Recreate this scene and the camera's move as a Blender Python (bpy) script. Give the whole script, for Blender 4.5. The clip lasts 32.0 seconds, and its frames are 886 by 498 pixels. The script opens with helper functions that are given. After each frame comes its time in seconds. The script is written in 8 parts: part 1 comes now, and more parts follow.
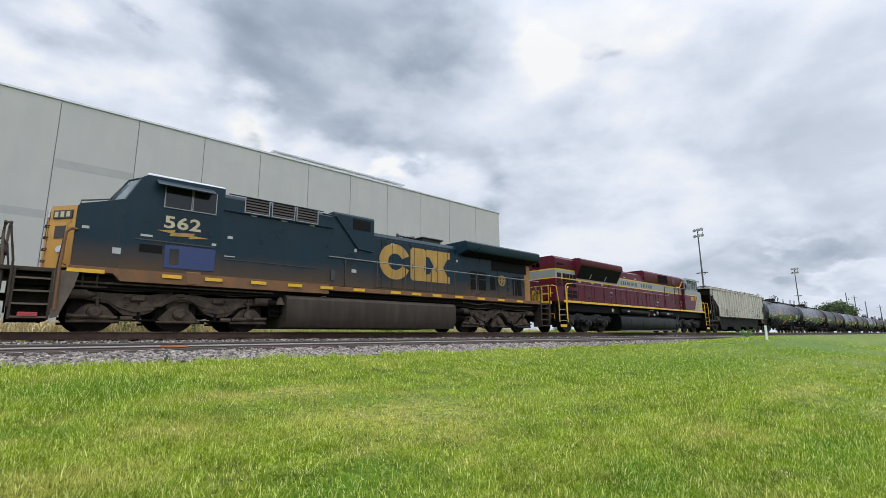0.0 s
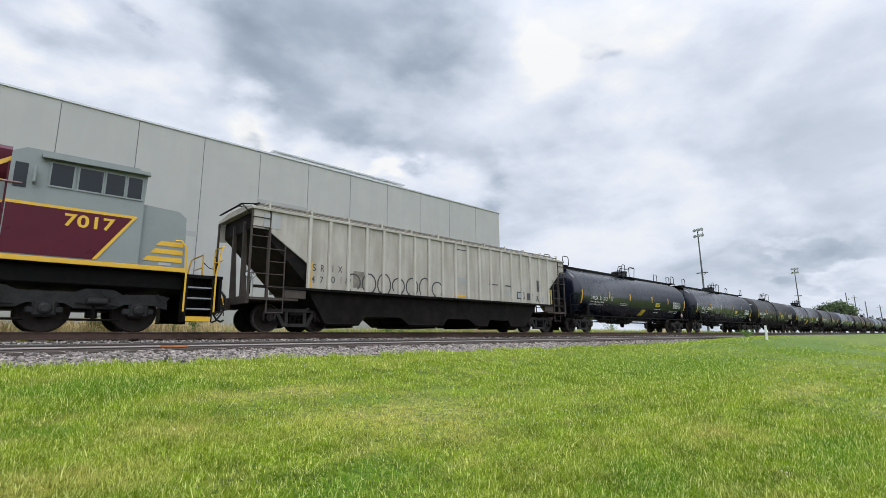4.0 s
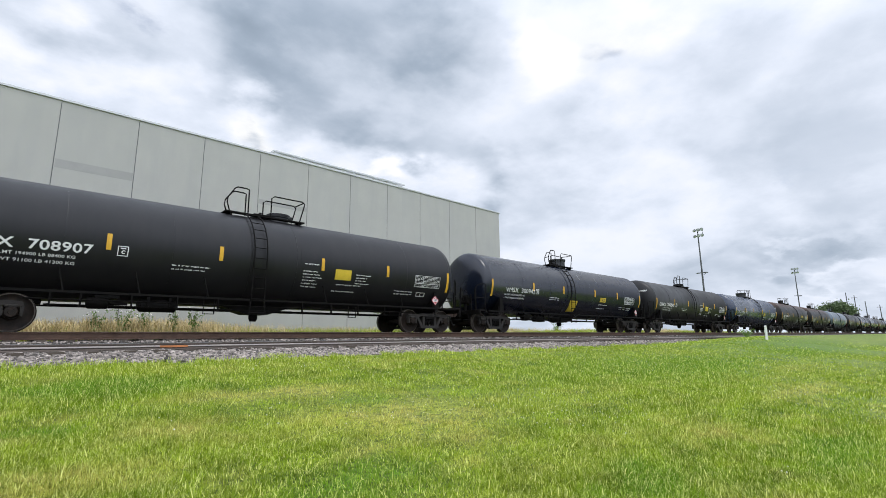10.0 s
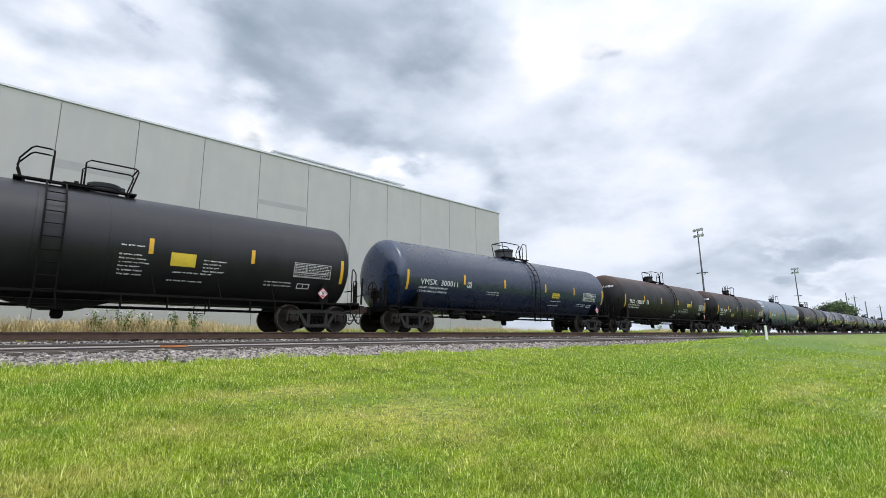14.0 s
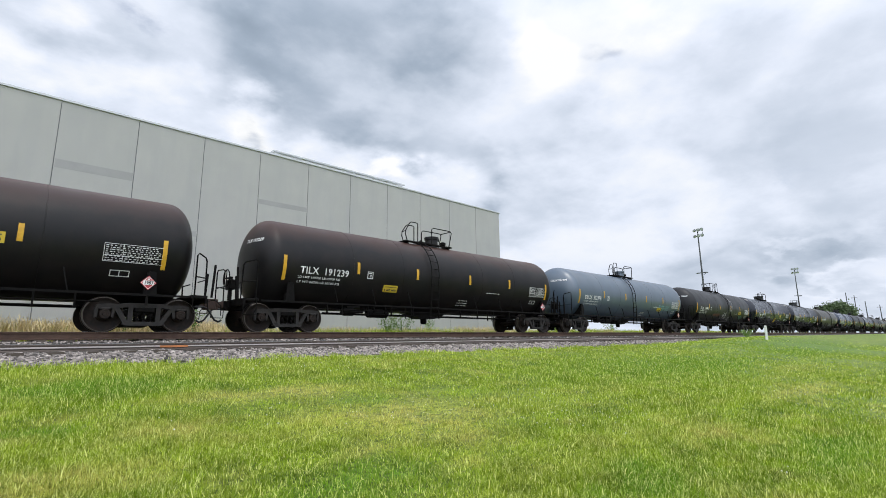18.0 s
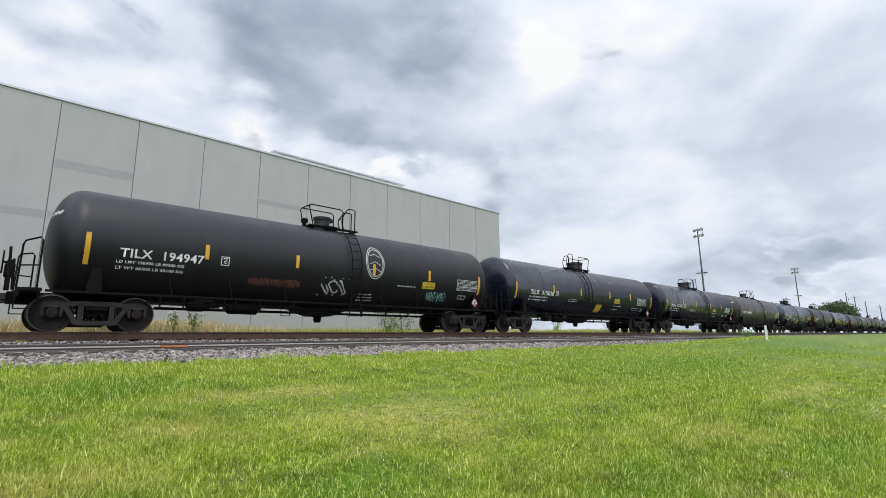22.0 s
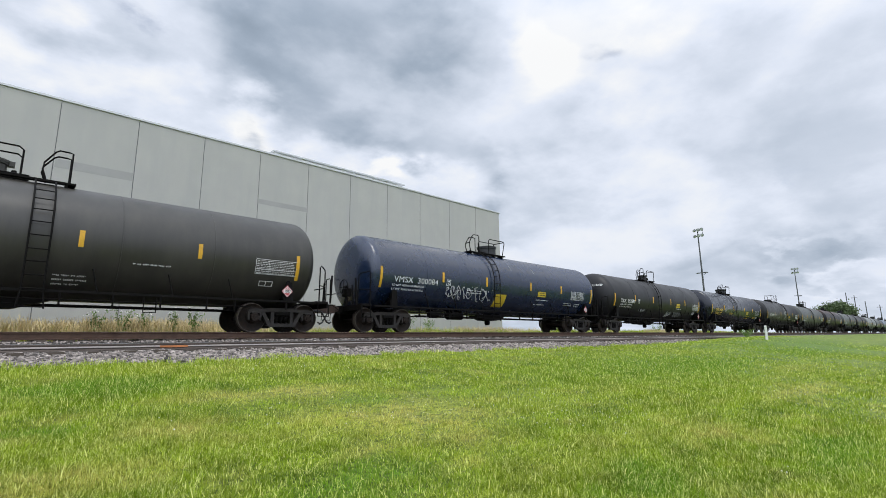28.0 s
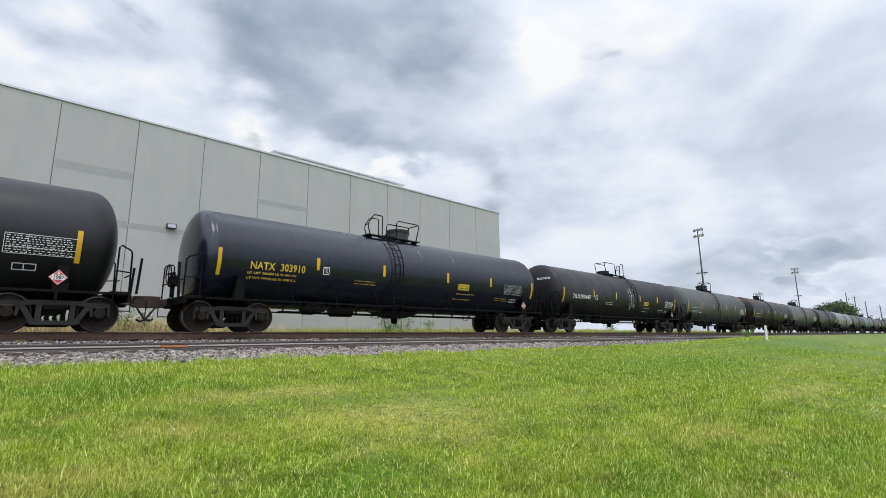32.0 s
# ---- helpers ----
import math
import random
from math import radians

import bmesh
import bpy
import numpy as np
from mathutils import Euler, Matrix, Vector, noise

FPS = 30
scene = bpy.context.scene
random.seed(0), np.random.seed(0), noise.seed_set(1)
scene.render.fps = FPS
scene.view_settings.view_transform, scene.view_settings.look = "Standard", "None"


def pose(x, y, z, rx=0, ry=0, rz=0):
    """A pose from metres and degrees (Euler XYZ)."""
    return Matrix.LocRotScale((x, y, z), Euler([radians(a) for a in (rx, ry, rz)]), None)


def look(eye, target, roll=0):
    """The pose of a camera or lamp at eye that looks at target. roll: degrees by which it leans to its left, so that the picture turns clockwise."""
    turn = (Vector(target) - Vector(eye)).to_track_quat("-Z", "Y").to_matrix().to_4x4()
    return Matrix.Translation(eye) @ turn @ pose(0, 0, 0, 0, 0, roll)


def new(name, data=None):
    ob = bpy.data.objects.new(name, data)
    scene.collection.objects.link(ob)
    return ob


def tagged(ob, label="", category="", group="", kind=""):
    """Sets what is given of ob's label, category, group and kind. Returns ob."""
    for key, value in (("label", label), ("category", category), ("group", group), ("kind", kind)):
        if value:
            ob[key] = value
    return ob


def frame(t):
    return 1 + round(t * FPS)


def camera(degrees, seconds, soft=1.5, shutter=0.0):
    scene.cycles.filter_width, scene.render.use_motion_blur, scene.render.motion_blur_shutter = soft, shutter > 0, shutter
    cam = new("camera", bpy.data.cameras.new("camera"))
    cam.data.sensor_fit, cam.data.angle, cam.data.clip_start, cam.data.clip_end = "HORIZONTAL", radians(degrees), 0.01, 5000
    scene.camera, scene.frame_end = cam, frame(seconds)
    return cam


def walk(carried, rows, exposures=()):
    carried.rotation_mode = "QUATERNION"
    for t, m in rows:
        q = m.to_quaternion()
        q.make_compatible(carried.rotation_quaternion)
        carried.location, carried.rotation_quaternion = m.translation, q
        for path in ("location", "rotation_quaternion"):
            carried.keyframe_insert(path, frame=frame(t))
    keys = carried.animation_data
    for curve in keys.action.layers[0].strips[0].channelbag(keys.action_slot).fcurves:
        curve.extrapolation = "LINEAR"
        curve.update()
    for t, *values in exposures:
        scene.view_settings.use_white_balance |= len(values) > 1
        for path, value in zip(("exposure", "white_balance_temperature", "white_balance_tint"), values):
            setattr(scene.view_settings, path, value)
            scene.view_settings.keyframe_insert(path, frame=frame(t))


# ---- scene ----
EYE, LEVEL = (0.0, 0.0, -0.25), 16.07          # camera point; the train's centre line lies at y = LEVEL, rail tops at z = 0
YAW, PITCH, ROLL = 43.306, 10.591, -0.607

cam = camera(85.8, 32.0, soft=0.6)
AIM = (math.sin(radians(YAW)) * math.cos(radians(PITCH)), math.cos(radians(YAW)) * math.cos(radians(PITCH)), math.sin(radians(PITCH)))
STAND = look(EYE, [e + 10 * a for e, a in zip(EYE, AIM)], ROLL)
walk(cam, [(0.0, STAND), (32.0, STAND)], exposures=[(0.0, -0.09), (7.0, -0.04), (12.0, 0.07), (18.0, 0.02), (24.0, -0.06), (32.0, -0.06)])


# ---- world, sun ----
SUN_EL, SUN_AZ = 66.0, 215.0     # degrees; azimuth from +y towards +x


def direction(el, az):
    e, a = radians(el), radians(az)
    return Vector((math.sin(a) * math.cos(e), math.cos(a) * math.cos(e), math.sin(e)))


def build_world():
    w = bpy.data.worlds.new("sky")
    scene.world = w
    w.use_nodes = True
    t = w.node_tree
    t.nodes.clear()
    L = t.links.new
    out = t.nodes.new("ShaderNodeOutputWorld")
    bg = t.nodes.new("ShaderNodeBackground")
    L(bg.outputs[0], out.inputs[0])
    sky = t.nodes.new("ShaderNodeTexSky")
    sky.sky_type, sky.sun_disc = "NISHITA", False
    sky.sun_elevation, sky.sun_rotation = radians(SUN_EL), radians(SUN_AZ)
    tc = t.nodes.new("ShaderNodeTexCoord")
    sep = t.nodes.new("ShaderNodeSeparateXYZ")
    L(tc.outputs["Generated"], sep.inputs[0])

    def math_(op, a, b=None, c=None):
        n = t.nodes.new("ShaderNodeMath")
        n.operation = op
        for i, v in enumerate((a, b, c)):
            if v is None:
                continue
            if isinstance(v, (int, float)):
                n.inputs[i].default_value = v
            else:
                L(v, n.inputs[i])
        return n.outputs[0]

    def vmath(op, a, b):
        n = t.nodes.new("ShaderNodeVectorMath")
        n.operation = op
        for i, v in enumerate((a, b)):
            if isinstance(v, (tuple, Vector)):
                n.inputs[i].default_value = v
            else:
                L(v, n.inputs[i])
        return n

    def ramp(x, lo, hi, a=0.0, b=1.0):
        n = t.nodes.new("ShaderNodeMapRange")
        n.interpolation_type = "SMOOTHSTEP"
        L(x, n.inputs["Value"])
        for k, v in (("From Min", lo), ("From Max", hi), ("To Min", a), ("To Max", b)):
            n.inputs[k].default_value = v
        return n.outputs[0]

    def noise_(vec, scale, detail, rough, dist=0.0):
        n = t.nodes.new("ShaderNodeTexNoise")
        L(vec, n.inputs["Vector"])
        n.inputs["Scale"].default_value, n.inputs["Detail"].default_value = scale, detail
        n.inputs["Roughness"].default_value, n.inputs["Distortion"].default_value = rough, dist
        return n

    # the cloud deck, seen in perspective: the direction cast on a domed layer
    up = math_("MAXIMUM", sep.outputs[2], 0.0)
    inv = math_("DIVIDE", 1.0, math_("ADD", up, 0.42))
    comb = t.nodes.new("ShaderNodeCombineXYZ")
    L(math_("MULTIPLY", sep.outputs[0], inv), comb.inputs[0])
    L(math_("MULTIPLY", sep.outputs[1], inv), comb.inputs[1])
    L(math_("MULTIPLY", sep.outputs[2], 1.3), comb.inputs[2])
    deck = comb.outputs[0]
    big = noise_(deck, 1.9, 3, 0.5).outputs[0]
    fine = noise_(deck, 3.3, 11, 0.54, 0.1).outputs[0]
    wisp = noise_(deck, 11.0, 8, 0.6).outputs[0]
    # azimuth and elevation in degrees, bent raggedly, to place the large masses
    warp = noise_(deck, 3.0, 8, 0.52)
    shift = vmath("MULTIPLY", vmath("SUBTRACT", warp.outputs["Color"], (0.5, 0.5, 0.5)).outputs[0], (26.0, 20.0, 0.0)).outputs[0]
    place = t.nodes.new("ShaderNodeCombineXYZ")
    L(math_("MULTIPLY", math_("ARCTAN2", sep.outputs[0], sep.outputs[1]), 57.2958), place.inputs[0])
    L(math_("MULTIPLY", math_("ARCSINE", sep.outputs[2]), 57.2958), place.inputs[1])
    bent = vmath("ADD", place.outputs[0], shift).outputs[0]

    def mass(az, el, wide, tall):
        off = vmath("MULTIPLY", vmath("SUBTRACT", bent, (az, el, 0.0)).outputs[0], (1 / wide, 1 / tall, 0.0)).outputs[0]
        return ramp(vmath("LENGTH", off, (0.0, 0.0, 0.0)).outputs["Value"], 0.0, 1.55, 1.0, 0.0)

    def together(rows):
        total = None
        for az, el, wide, tall, k in rows:
            m = math_("MULTIPLY", mass(az, el, wide, tall), k)
            total = m if total is None else math_("ADD", total, m)
        return math_("MINIMUM", total, 1.0)

    dark, light = together(DARK_CLOUDS), together(BRIGHT_CLOUDS)
    # thickness: 0 thin and bright, 1 thick and grey
    thick = math_("ADD", math_("MULTIPLY", big, 0.9), math_("MULTIPLY", fine, 1.05))
    thick = math_("ADD", thick, math_("MULTIPLY", wisp, 0.18))
    thick = ramp(thick, 0.80, 1.32)
    thick = math_("ADD", math_("MULTIPLY", thick, 0.40), 0.06)
    thick = math_("ADD", thick, math_("MULTIPLY", dark, 0.50))
    thick = math_("SUBTRACT", thick, math_("MULTIPLY", light, 0.40))
    # low in the sky the deck is seen edge on, in grey bands
    low = ramp(sep.outputs[2], 0.02, 0.30, 1.0, 0.0)
    thick = math_("ADD", thick, math_("MULTIPLY", low, 0.17))
    cr = t.nodes.new("ShaderNodeValToRGB")
    L(thick, cr.inputs[0])
    e = cr.color_ramp.elements
    e[0].position, e[0].color = 0.0, (0.98, 0.99, 1.0, 1)
    e[1].position, e[1].color = 1.0, (0.25, 0.315, 0.40, 1)
    for p, c in ((0.25, (0.785, 0.845, 0.965, 1)), (0.5, (0.595, 0.665, 0.78, 1)), (0.75, (0.38, 0.455, 0.56, 1))):
        x = cr.color_ramp.elements.new(p)
        x.color = c
    # the veiled sun brightens the deck round about it
    glow = vmath("DOT_PRODUCT", tc.outputs["Generated"], direction(SUN_EL, SUN_AZ)).outputs["Value"]
    glow = ramp(glow, 0.15, 0.95, 0.0, 1.0)
    lit = t.nodes.new("ShaderNodeMix")
    lit.data_type = "RGBA"
    L(glow, lit.inputs[0])
    lit.inputs[6].default_value, lit.inputs[7].default_value = (1, 1, 1, 1), (*DECK_LIGHT, 1)
    cloud = vmath("MULTIPLY", cr.outputs[0], lit.outputs[2])
    # gaps where the blue shows
    gap = noise_(deck, 1.7, 7, 0.6, 0.6).outputs[0]
    hole = math_("MULTIPLY", ramp(gap, 0.66, 0.74), ramp(thick, 0.1, 0.55, 0.8, 0.0))
    # broken cover high overhead, where blue shows between the clouds
    high = math_("MULTIPLY", ramp(sep.outputs[2], 0.62, 0.85), ramp(fine, 0.36, 0.60, 0.1, 0.45))
    hole = math_("MAXIMUM", hole, high)
    hole = math_("MAXIMUM", hole, math_("MULTIPLY", together(BLUE_GAPS), ramp(wisp, 0.35, 0.6, 0.3, 1.0)))
    blue = vmath("SCALE", sky.outputs[0], (0, 0, 0))
    blue.inputs["Scale"].default_value = 0.12
    mix = t.nodes.new("ShaderNodeMix")
    mix.data_type = "RGBA"
    L(hole, mix.inputs[0])
    L(cloud.outputs[0], mix.inputs[6])
    L(blue.outputs[0], mix.inputs[7])
    L(mix.outputs[2], bg.inputs[0])
    bg.inputs[1].default_value = 1.0


DARK_CLOUDS = [      # azimuth, elevation, half width, half height in degrees, thickness
    (27.1, 35.0, 17.7, 5.9, 0.64),
    (44.8, 34.3, 9.7, 6.2, 0.55),
    (16.7, 32.2, 7.2, 5.8, 0.55),
    (22.1, 27.5, 8.3, 3.5, 0.50),
    (38.8, 29.6, 8.0, 3.6, 0.50),
    (31.7, 25.2, 8.3, 2.5, 0.45),
    (43.2, 23.7, 10.0, 3.9, 0.68),
    (48.5, 19.6, 4.6, 3.0, 0.85),
    (37.4, 22.1, 7.8, 2.1, 0.55),
    (56.0, 24.0, 4.1, 4.4, 0.35),
    (4.8, 30.0, 4.2, 2.9, 0.40),
    (58.2, 16.1, 9.8, 3.2, 0.18),
    (81.0, 9.7, 7.9, 1.3, 0.25),
    (83.1, 6.3, 6.1, 1.6, 0.42),
    (72.4, 7.3, 8.4, 1.3, 0.20),
    (82.1, 18.8, 6.2, 2.1, 0.18),
]
BRIGHT_CLOUDS = [
    (-0.2, 26.7, 2.8, 2.8, 0.80),
    (3.2, 24.4, 3.0, 2.0, 0.70),
    (8.8, 26.0, 5.6, 1.6, 0.35),
    (19.8, 23.9, 4.3, 2.1, 0.90),
    (54.5, 34.3, 3.3, 3.9, 0.80),
    (56.3, 29.5, 3.5, 3.5, 0.60),
    (68.2, 33.2, 5.0, 3.1, 0.50),
    (64.3, 26.6, 5.7, 3.5, 0.40),
    (36.0, 19.3, 4.2, 1.4, 0.80),
    (30.4, 21.7, 4.1, 1.3, 0.50),
    (82.4, 27.6, 6.8, 3.9, 0.40),
    (78.4, 23.5, 7.4, 2.1, 0.35),
    (76.6, 8.6, 2.9, 0.7, 0.40),
    (81.2, 4.6, 3.4, 0.7, 0.40),
]
DECK_LIGHT = (2.72, 2.76, 2.86)     # how much brighter the deck is round the veiled sun
BLUE_GAPS = [
    (5.7, 31.1, 2.2, 0.8, 0.40),
    (20.1, 22.6, 1.8, 0.8, 0.40),
    (62.1, 32.7, 2.2, 1.0, 0.35),
]
build_world()
sun = new("sun", bpy.data.lights.new("sun", "SUN"))
sun.data.energy, sun.data.angle, sun.data.color = 1.45, radians(24), (1.0, 0.97, 0.92)
sun.matrix_basis = look((0, 0, 60), Vector((0, 0, 60)) - direction(SUN_EL, SUN_AZ))


# ---- mesh building ----
class Shape:
    """Collects vertices and faces for one mesh."""

    def __init__(self):
        self.v, self.f = [], []

    def add(self, verts, faces):
        n = len(self.v)
        self.v += [tuple(p) for p in verts]
        self.f += [tuple(i + n for i in f) for f in faces]
        return self

    def box(self, x0, x1, y0, y1, z0, z1, c=0.0):
        """A box with its corners cut by c."""
        if c <= 0:
            return self.add([(x0, y0, z0), (x1, y0, z0), (x1, y1, z0), (x0, y1, z0), (x0, y0, z1), (x1, y0, z1), (x1, y1, z1), (x0, y1, z1)],
                            [(0, 3, 2, 1), (4, 5, 6, 7), (0, 1, 5, 4), (1, 2, 6, 5), (2, 3, 7, 6), (3, 0, 4, 7)])
        P, idx = [], {}
        lo, hi = (x0, y0, z0), (x1, y1, z1)
        for sx in (0, 1):
            for sy in (0, 1):
                for sz in (0, 1):
                    s = (sx, sy, sz)
                    for ax in range(3):
                        p = []
                        for k in range(3):
                            b = hi[k] if s[k] else lo[k]
                            p.append(b if k == ax else b + (-c if s[k] else c))
                        idx[s, ax] = len(P)
                        P.append(p)
        F = []
        for ax in range(3):
            a, b = [k for k in range(3) if k != ax]
            for side in (0, 1):
                q = []
                for i, j in ((0, 0), (1, 0), (1, 1), (0, 1)):
                    s = [0, 0, 0]
                    s[ax], s[a], s[b] = side, i, j
                    q.append(idx[tuple(s), ax])
                F.append(q)
            for i in (0, 1):
                for j in (0, 1):
                    s0, s1 = [0, 0, 0], [0, 0, 0]
                    s0[a], s0[b], s1[a], s1[b], s1[ax] = i, j, i, j, 1
                    F.append([idx[tuple(s0), a], idx[tuple(s1), a], idx[tuple(s1), b], idx[tuple(s0), b]])
        for s in {k[0] for k in idx}:
            F.append([idx[s, 0], idx[s, 1], idx[s, 2]])
        return self.add(P, F)

    def rod(self, a, b, r, n=8, r2=None):
        """A round bar from a to b."""
        return self.tube([a, b], r, n, r2)

    def tube(self, pts, r, n=8, r2=None):
        """A round bar along a bent line."""
        pts = [Vector(p) for p in pts]
        P, F = [], []
        ref = Vector((0.13, 0.29, 0.95))
        for i, p in enumerate(pts):
            d = (pts[min(i + 1, len(pts) - 1)] - pts[max(i - 1, 0)]).normalized()
            u = d.cross(ref)
            if u.length < 0.05:
                u = d.cross(Vector((1, 0, 0)))
            u.normalize()
            w = d.cross(u)
            k = r if r2 is None else r + (r2 - r) * i / (len(pts) - 1)
            for j in range(n):
                a = 2 * math.pi * j / n
                P.append(p + k * (math.cos(a) * u + math.sin(a) * w))
        for i in range(len(pts) - 1):
            for j in range(n):
                F.append((i * n + j, i * n + (j + 1) % n, (i + 1) * n + (j + 1) % n, (i + 1) * n + j))
        F.append(tuple(range(n - 1, -1, -1)))
        F.append(tuple((len(pts) - 1) * n + j for j in range(n)))
        return self.add(P, F)

    def turn(self, profile, axis, centre, n=32):
        """A turned body: profile of (along, radius) about an axis 'x', 'y' or 'z'."""
        P, F, rings = [], [], []
        cx, cy, cz = centre
        for s, r in profile:
            ring = []
            for j in range(n if r > 1e-6 else 1):
                a = 2 * math.pi * j / n
                c, d = r * math.cos(a), r * math.sin(a)
                ring.append(len(P))
                P.append({"x": (cx + s, cy + c, cz + d), "y": (cx + c, cy + s, cz + d), "z": (cx + c, cy + d, cz + s)}[axis])
            rings.append(ring)
        for a, b in zip(rings, rings[1:]):
            if len(a) == 1 and len(b) == 1:
                continue
            for j in range(n):
                k = (j + 1) % n
                if len(a) == 1:
                    F.append((a[0], b[k], b[j]))
                elif len(b) == 1:
                    F.append((a[j], a[k], b[0]))
                else:
                    F.append((a[j], a[k], b[k], b[j]))
        for ring, flip in ((rings[0], True), (rings[-1], False)):
            if len(ring) > 1:
                F.append(tuple(reversed(ring)) if flip else tuple(ring))
        return self.add(P, F)

    def slab(self, outline, axis, lo, hi):
        """A flat outline (two coordinates a point) drawn out along an axis."""
        n = len(outline)

        def at(p, s):
            return {"x": (s, p[0], p[1]), "y": (p[0], s, p[1]), "z": (p[0], p[1], s)}[axis]
        P = [at(p, lo) for p in outline] + [at(p, hi) for p in outline]
        F = [tuple(range(n)), tuple(range(2 * n - 1, n - 1, -1))]
        F += [(i, i + n, (i + 1) % n + n, (i + 1) % n) for i in range(n)]
        return self.add(P, F)

    def mirror_y(self):
        n = len(self.v)
        f = list(self.f)
        self.v += [(x, -y, z) for x, y, z in self.v[:n]]
        self.f += [tuple(reversed([i + n for i in q])) for q in f]
        return self

    def moved(self, m):
        self.v = [tuple(m @ Vector(p)) for p in self.v]
        return self

    def mesh(self, name, smooth=35):
        me = bpy.data.meshes.new(name)
        me.from_pydata(self.v, [], self.f)
        bm = bmesh.new()
        bm.from_mesh(me)
        bmesh.ops.recalc_face_normals(bm, faces=bm.faces)
        bm.to_mesh(me)
        bm.free()
        if smooth:
            me.polygons.foreach_set("use_smooth", [True] * len(me.polygons))
            me.set_sharp_from_angle(angle=radians(smooth))
        return me


MESHES = {}


def part(name, shape, material, parent=None, label="", at=None, key="", smooth=35):
    """One mesh object under a thing or a part; alike parts with one key share their mesh."""
    me = MESHES.get(key) if key else None
    if me is None:
        if callable(shape):
            shape = shape()
        me = shape.mesh(name, smooth) if isinstance(shape, Shape) else shape
        if not me.materials:
            me.materials.append(material)
        if key:
            MESHES[key] = me
    ob = new(name, me)
    if me.materials[0] != material:
        ob.material_slots[0].link = "OBJECT"
        ob.material_slots[0].material = material
    if at is not None:
        ob.matrix_basis = at
    if parent is not None:
        ob.parent = parent
    if label:
        tagged(ob, label)
    return ob


def bars(parent, name, rects, material, y, label=""):
    """Thin raised plates on a plane that faces -y: rects of x0, x1, z0, z1."""
    for x0, x1, z0, z1 in rects:
        part(name, Shape().box(x0, x1, y - 0.006, y, z0, z1), material, parent, smooth=0)


def text_mesh(body, height, spacing=1.0, bold=0.0):
    """The outlines of written characters as a flat mesh, x along the line, y up, starting at 0, 0."""
    cu = bpy.data.curves.new("writing", "FONT")
    cu.body, cu.size, cu.space_character, cu.offset, cu.resolution_u = body, height / 0.7, spacing, bold, 3
    ob = new("writing", cu)
    dg = bpy.context.evaluated_depsgraph_get()
    me = bpy.data.meshes.new_from_object(ob.evaluated_get(dg))
    bpy.data.objects.remove(ob)
    return me


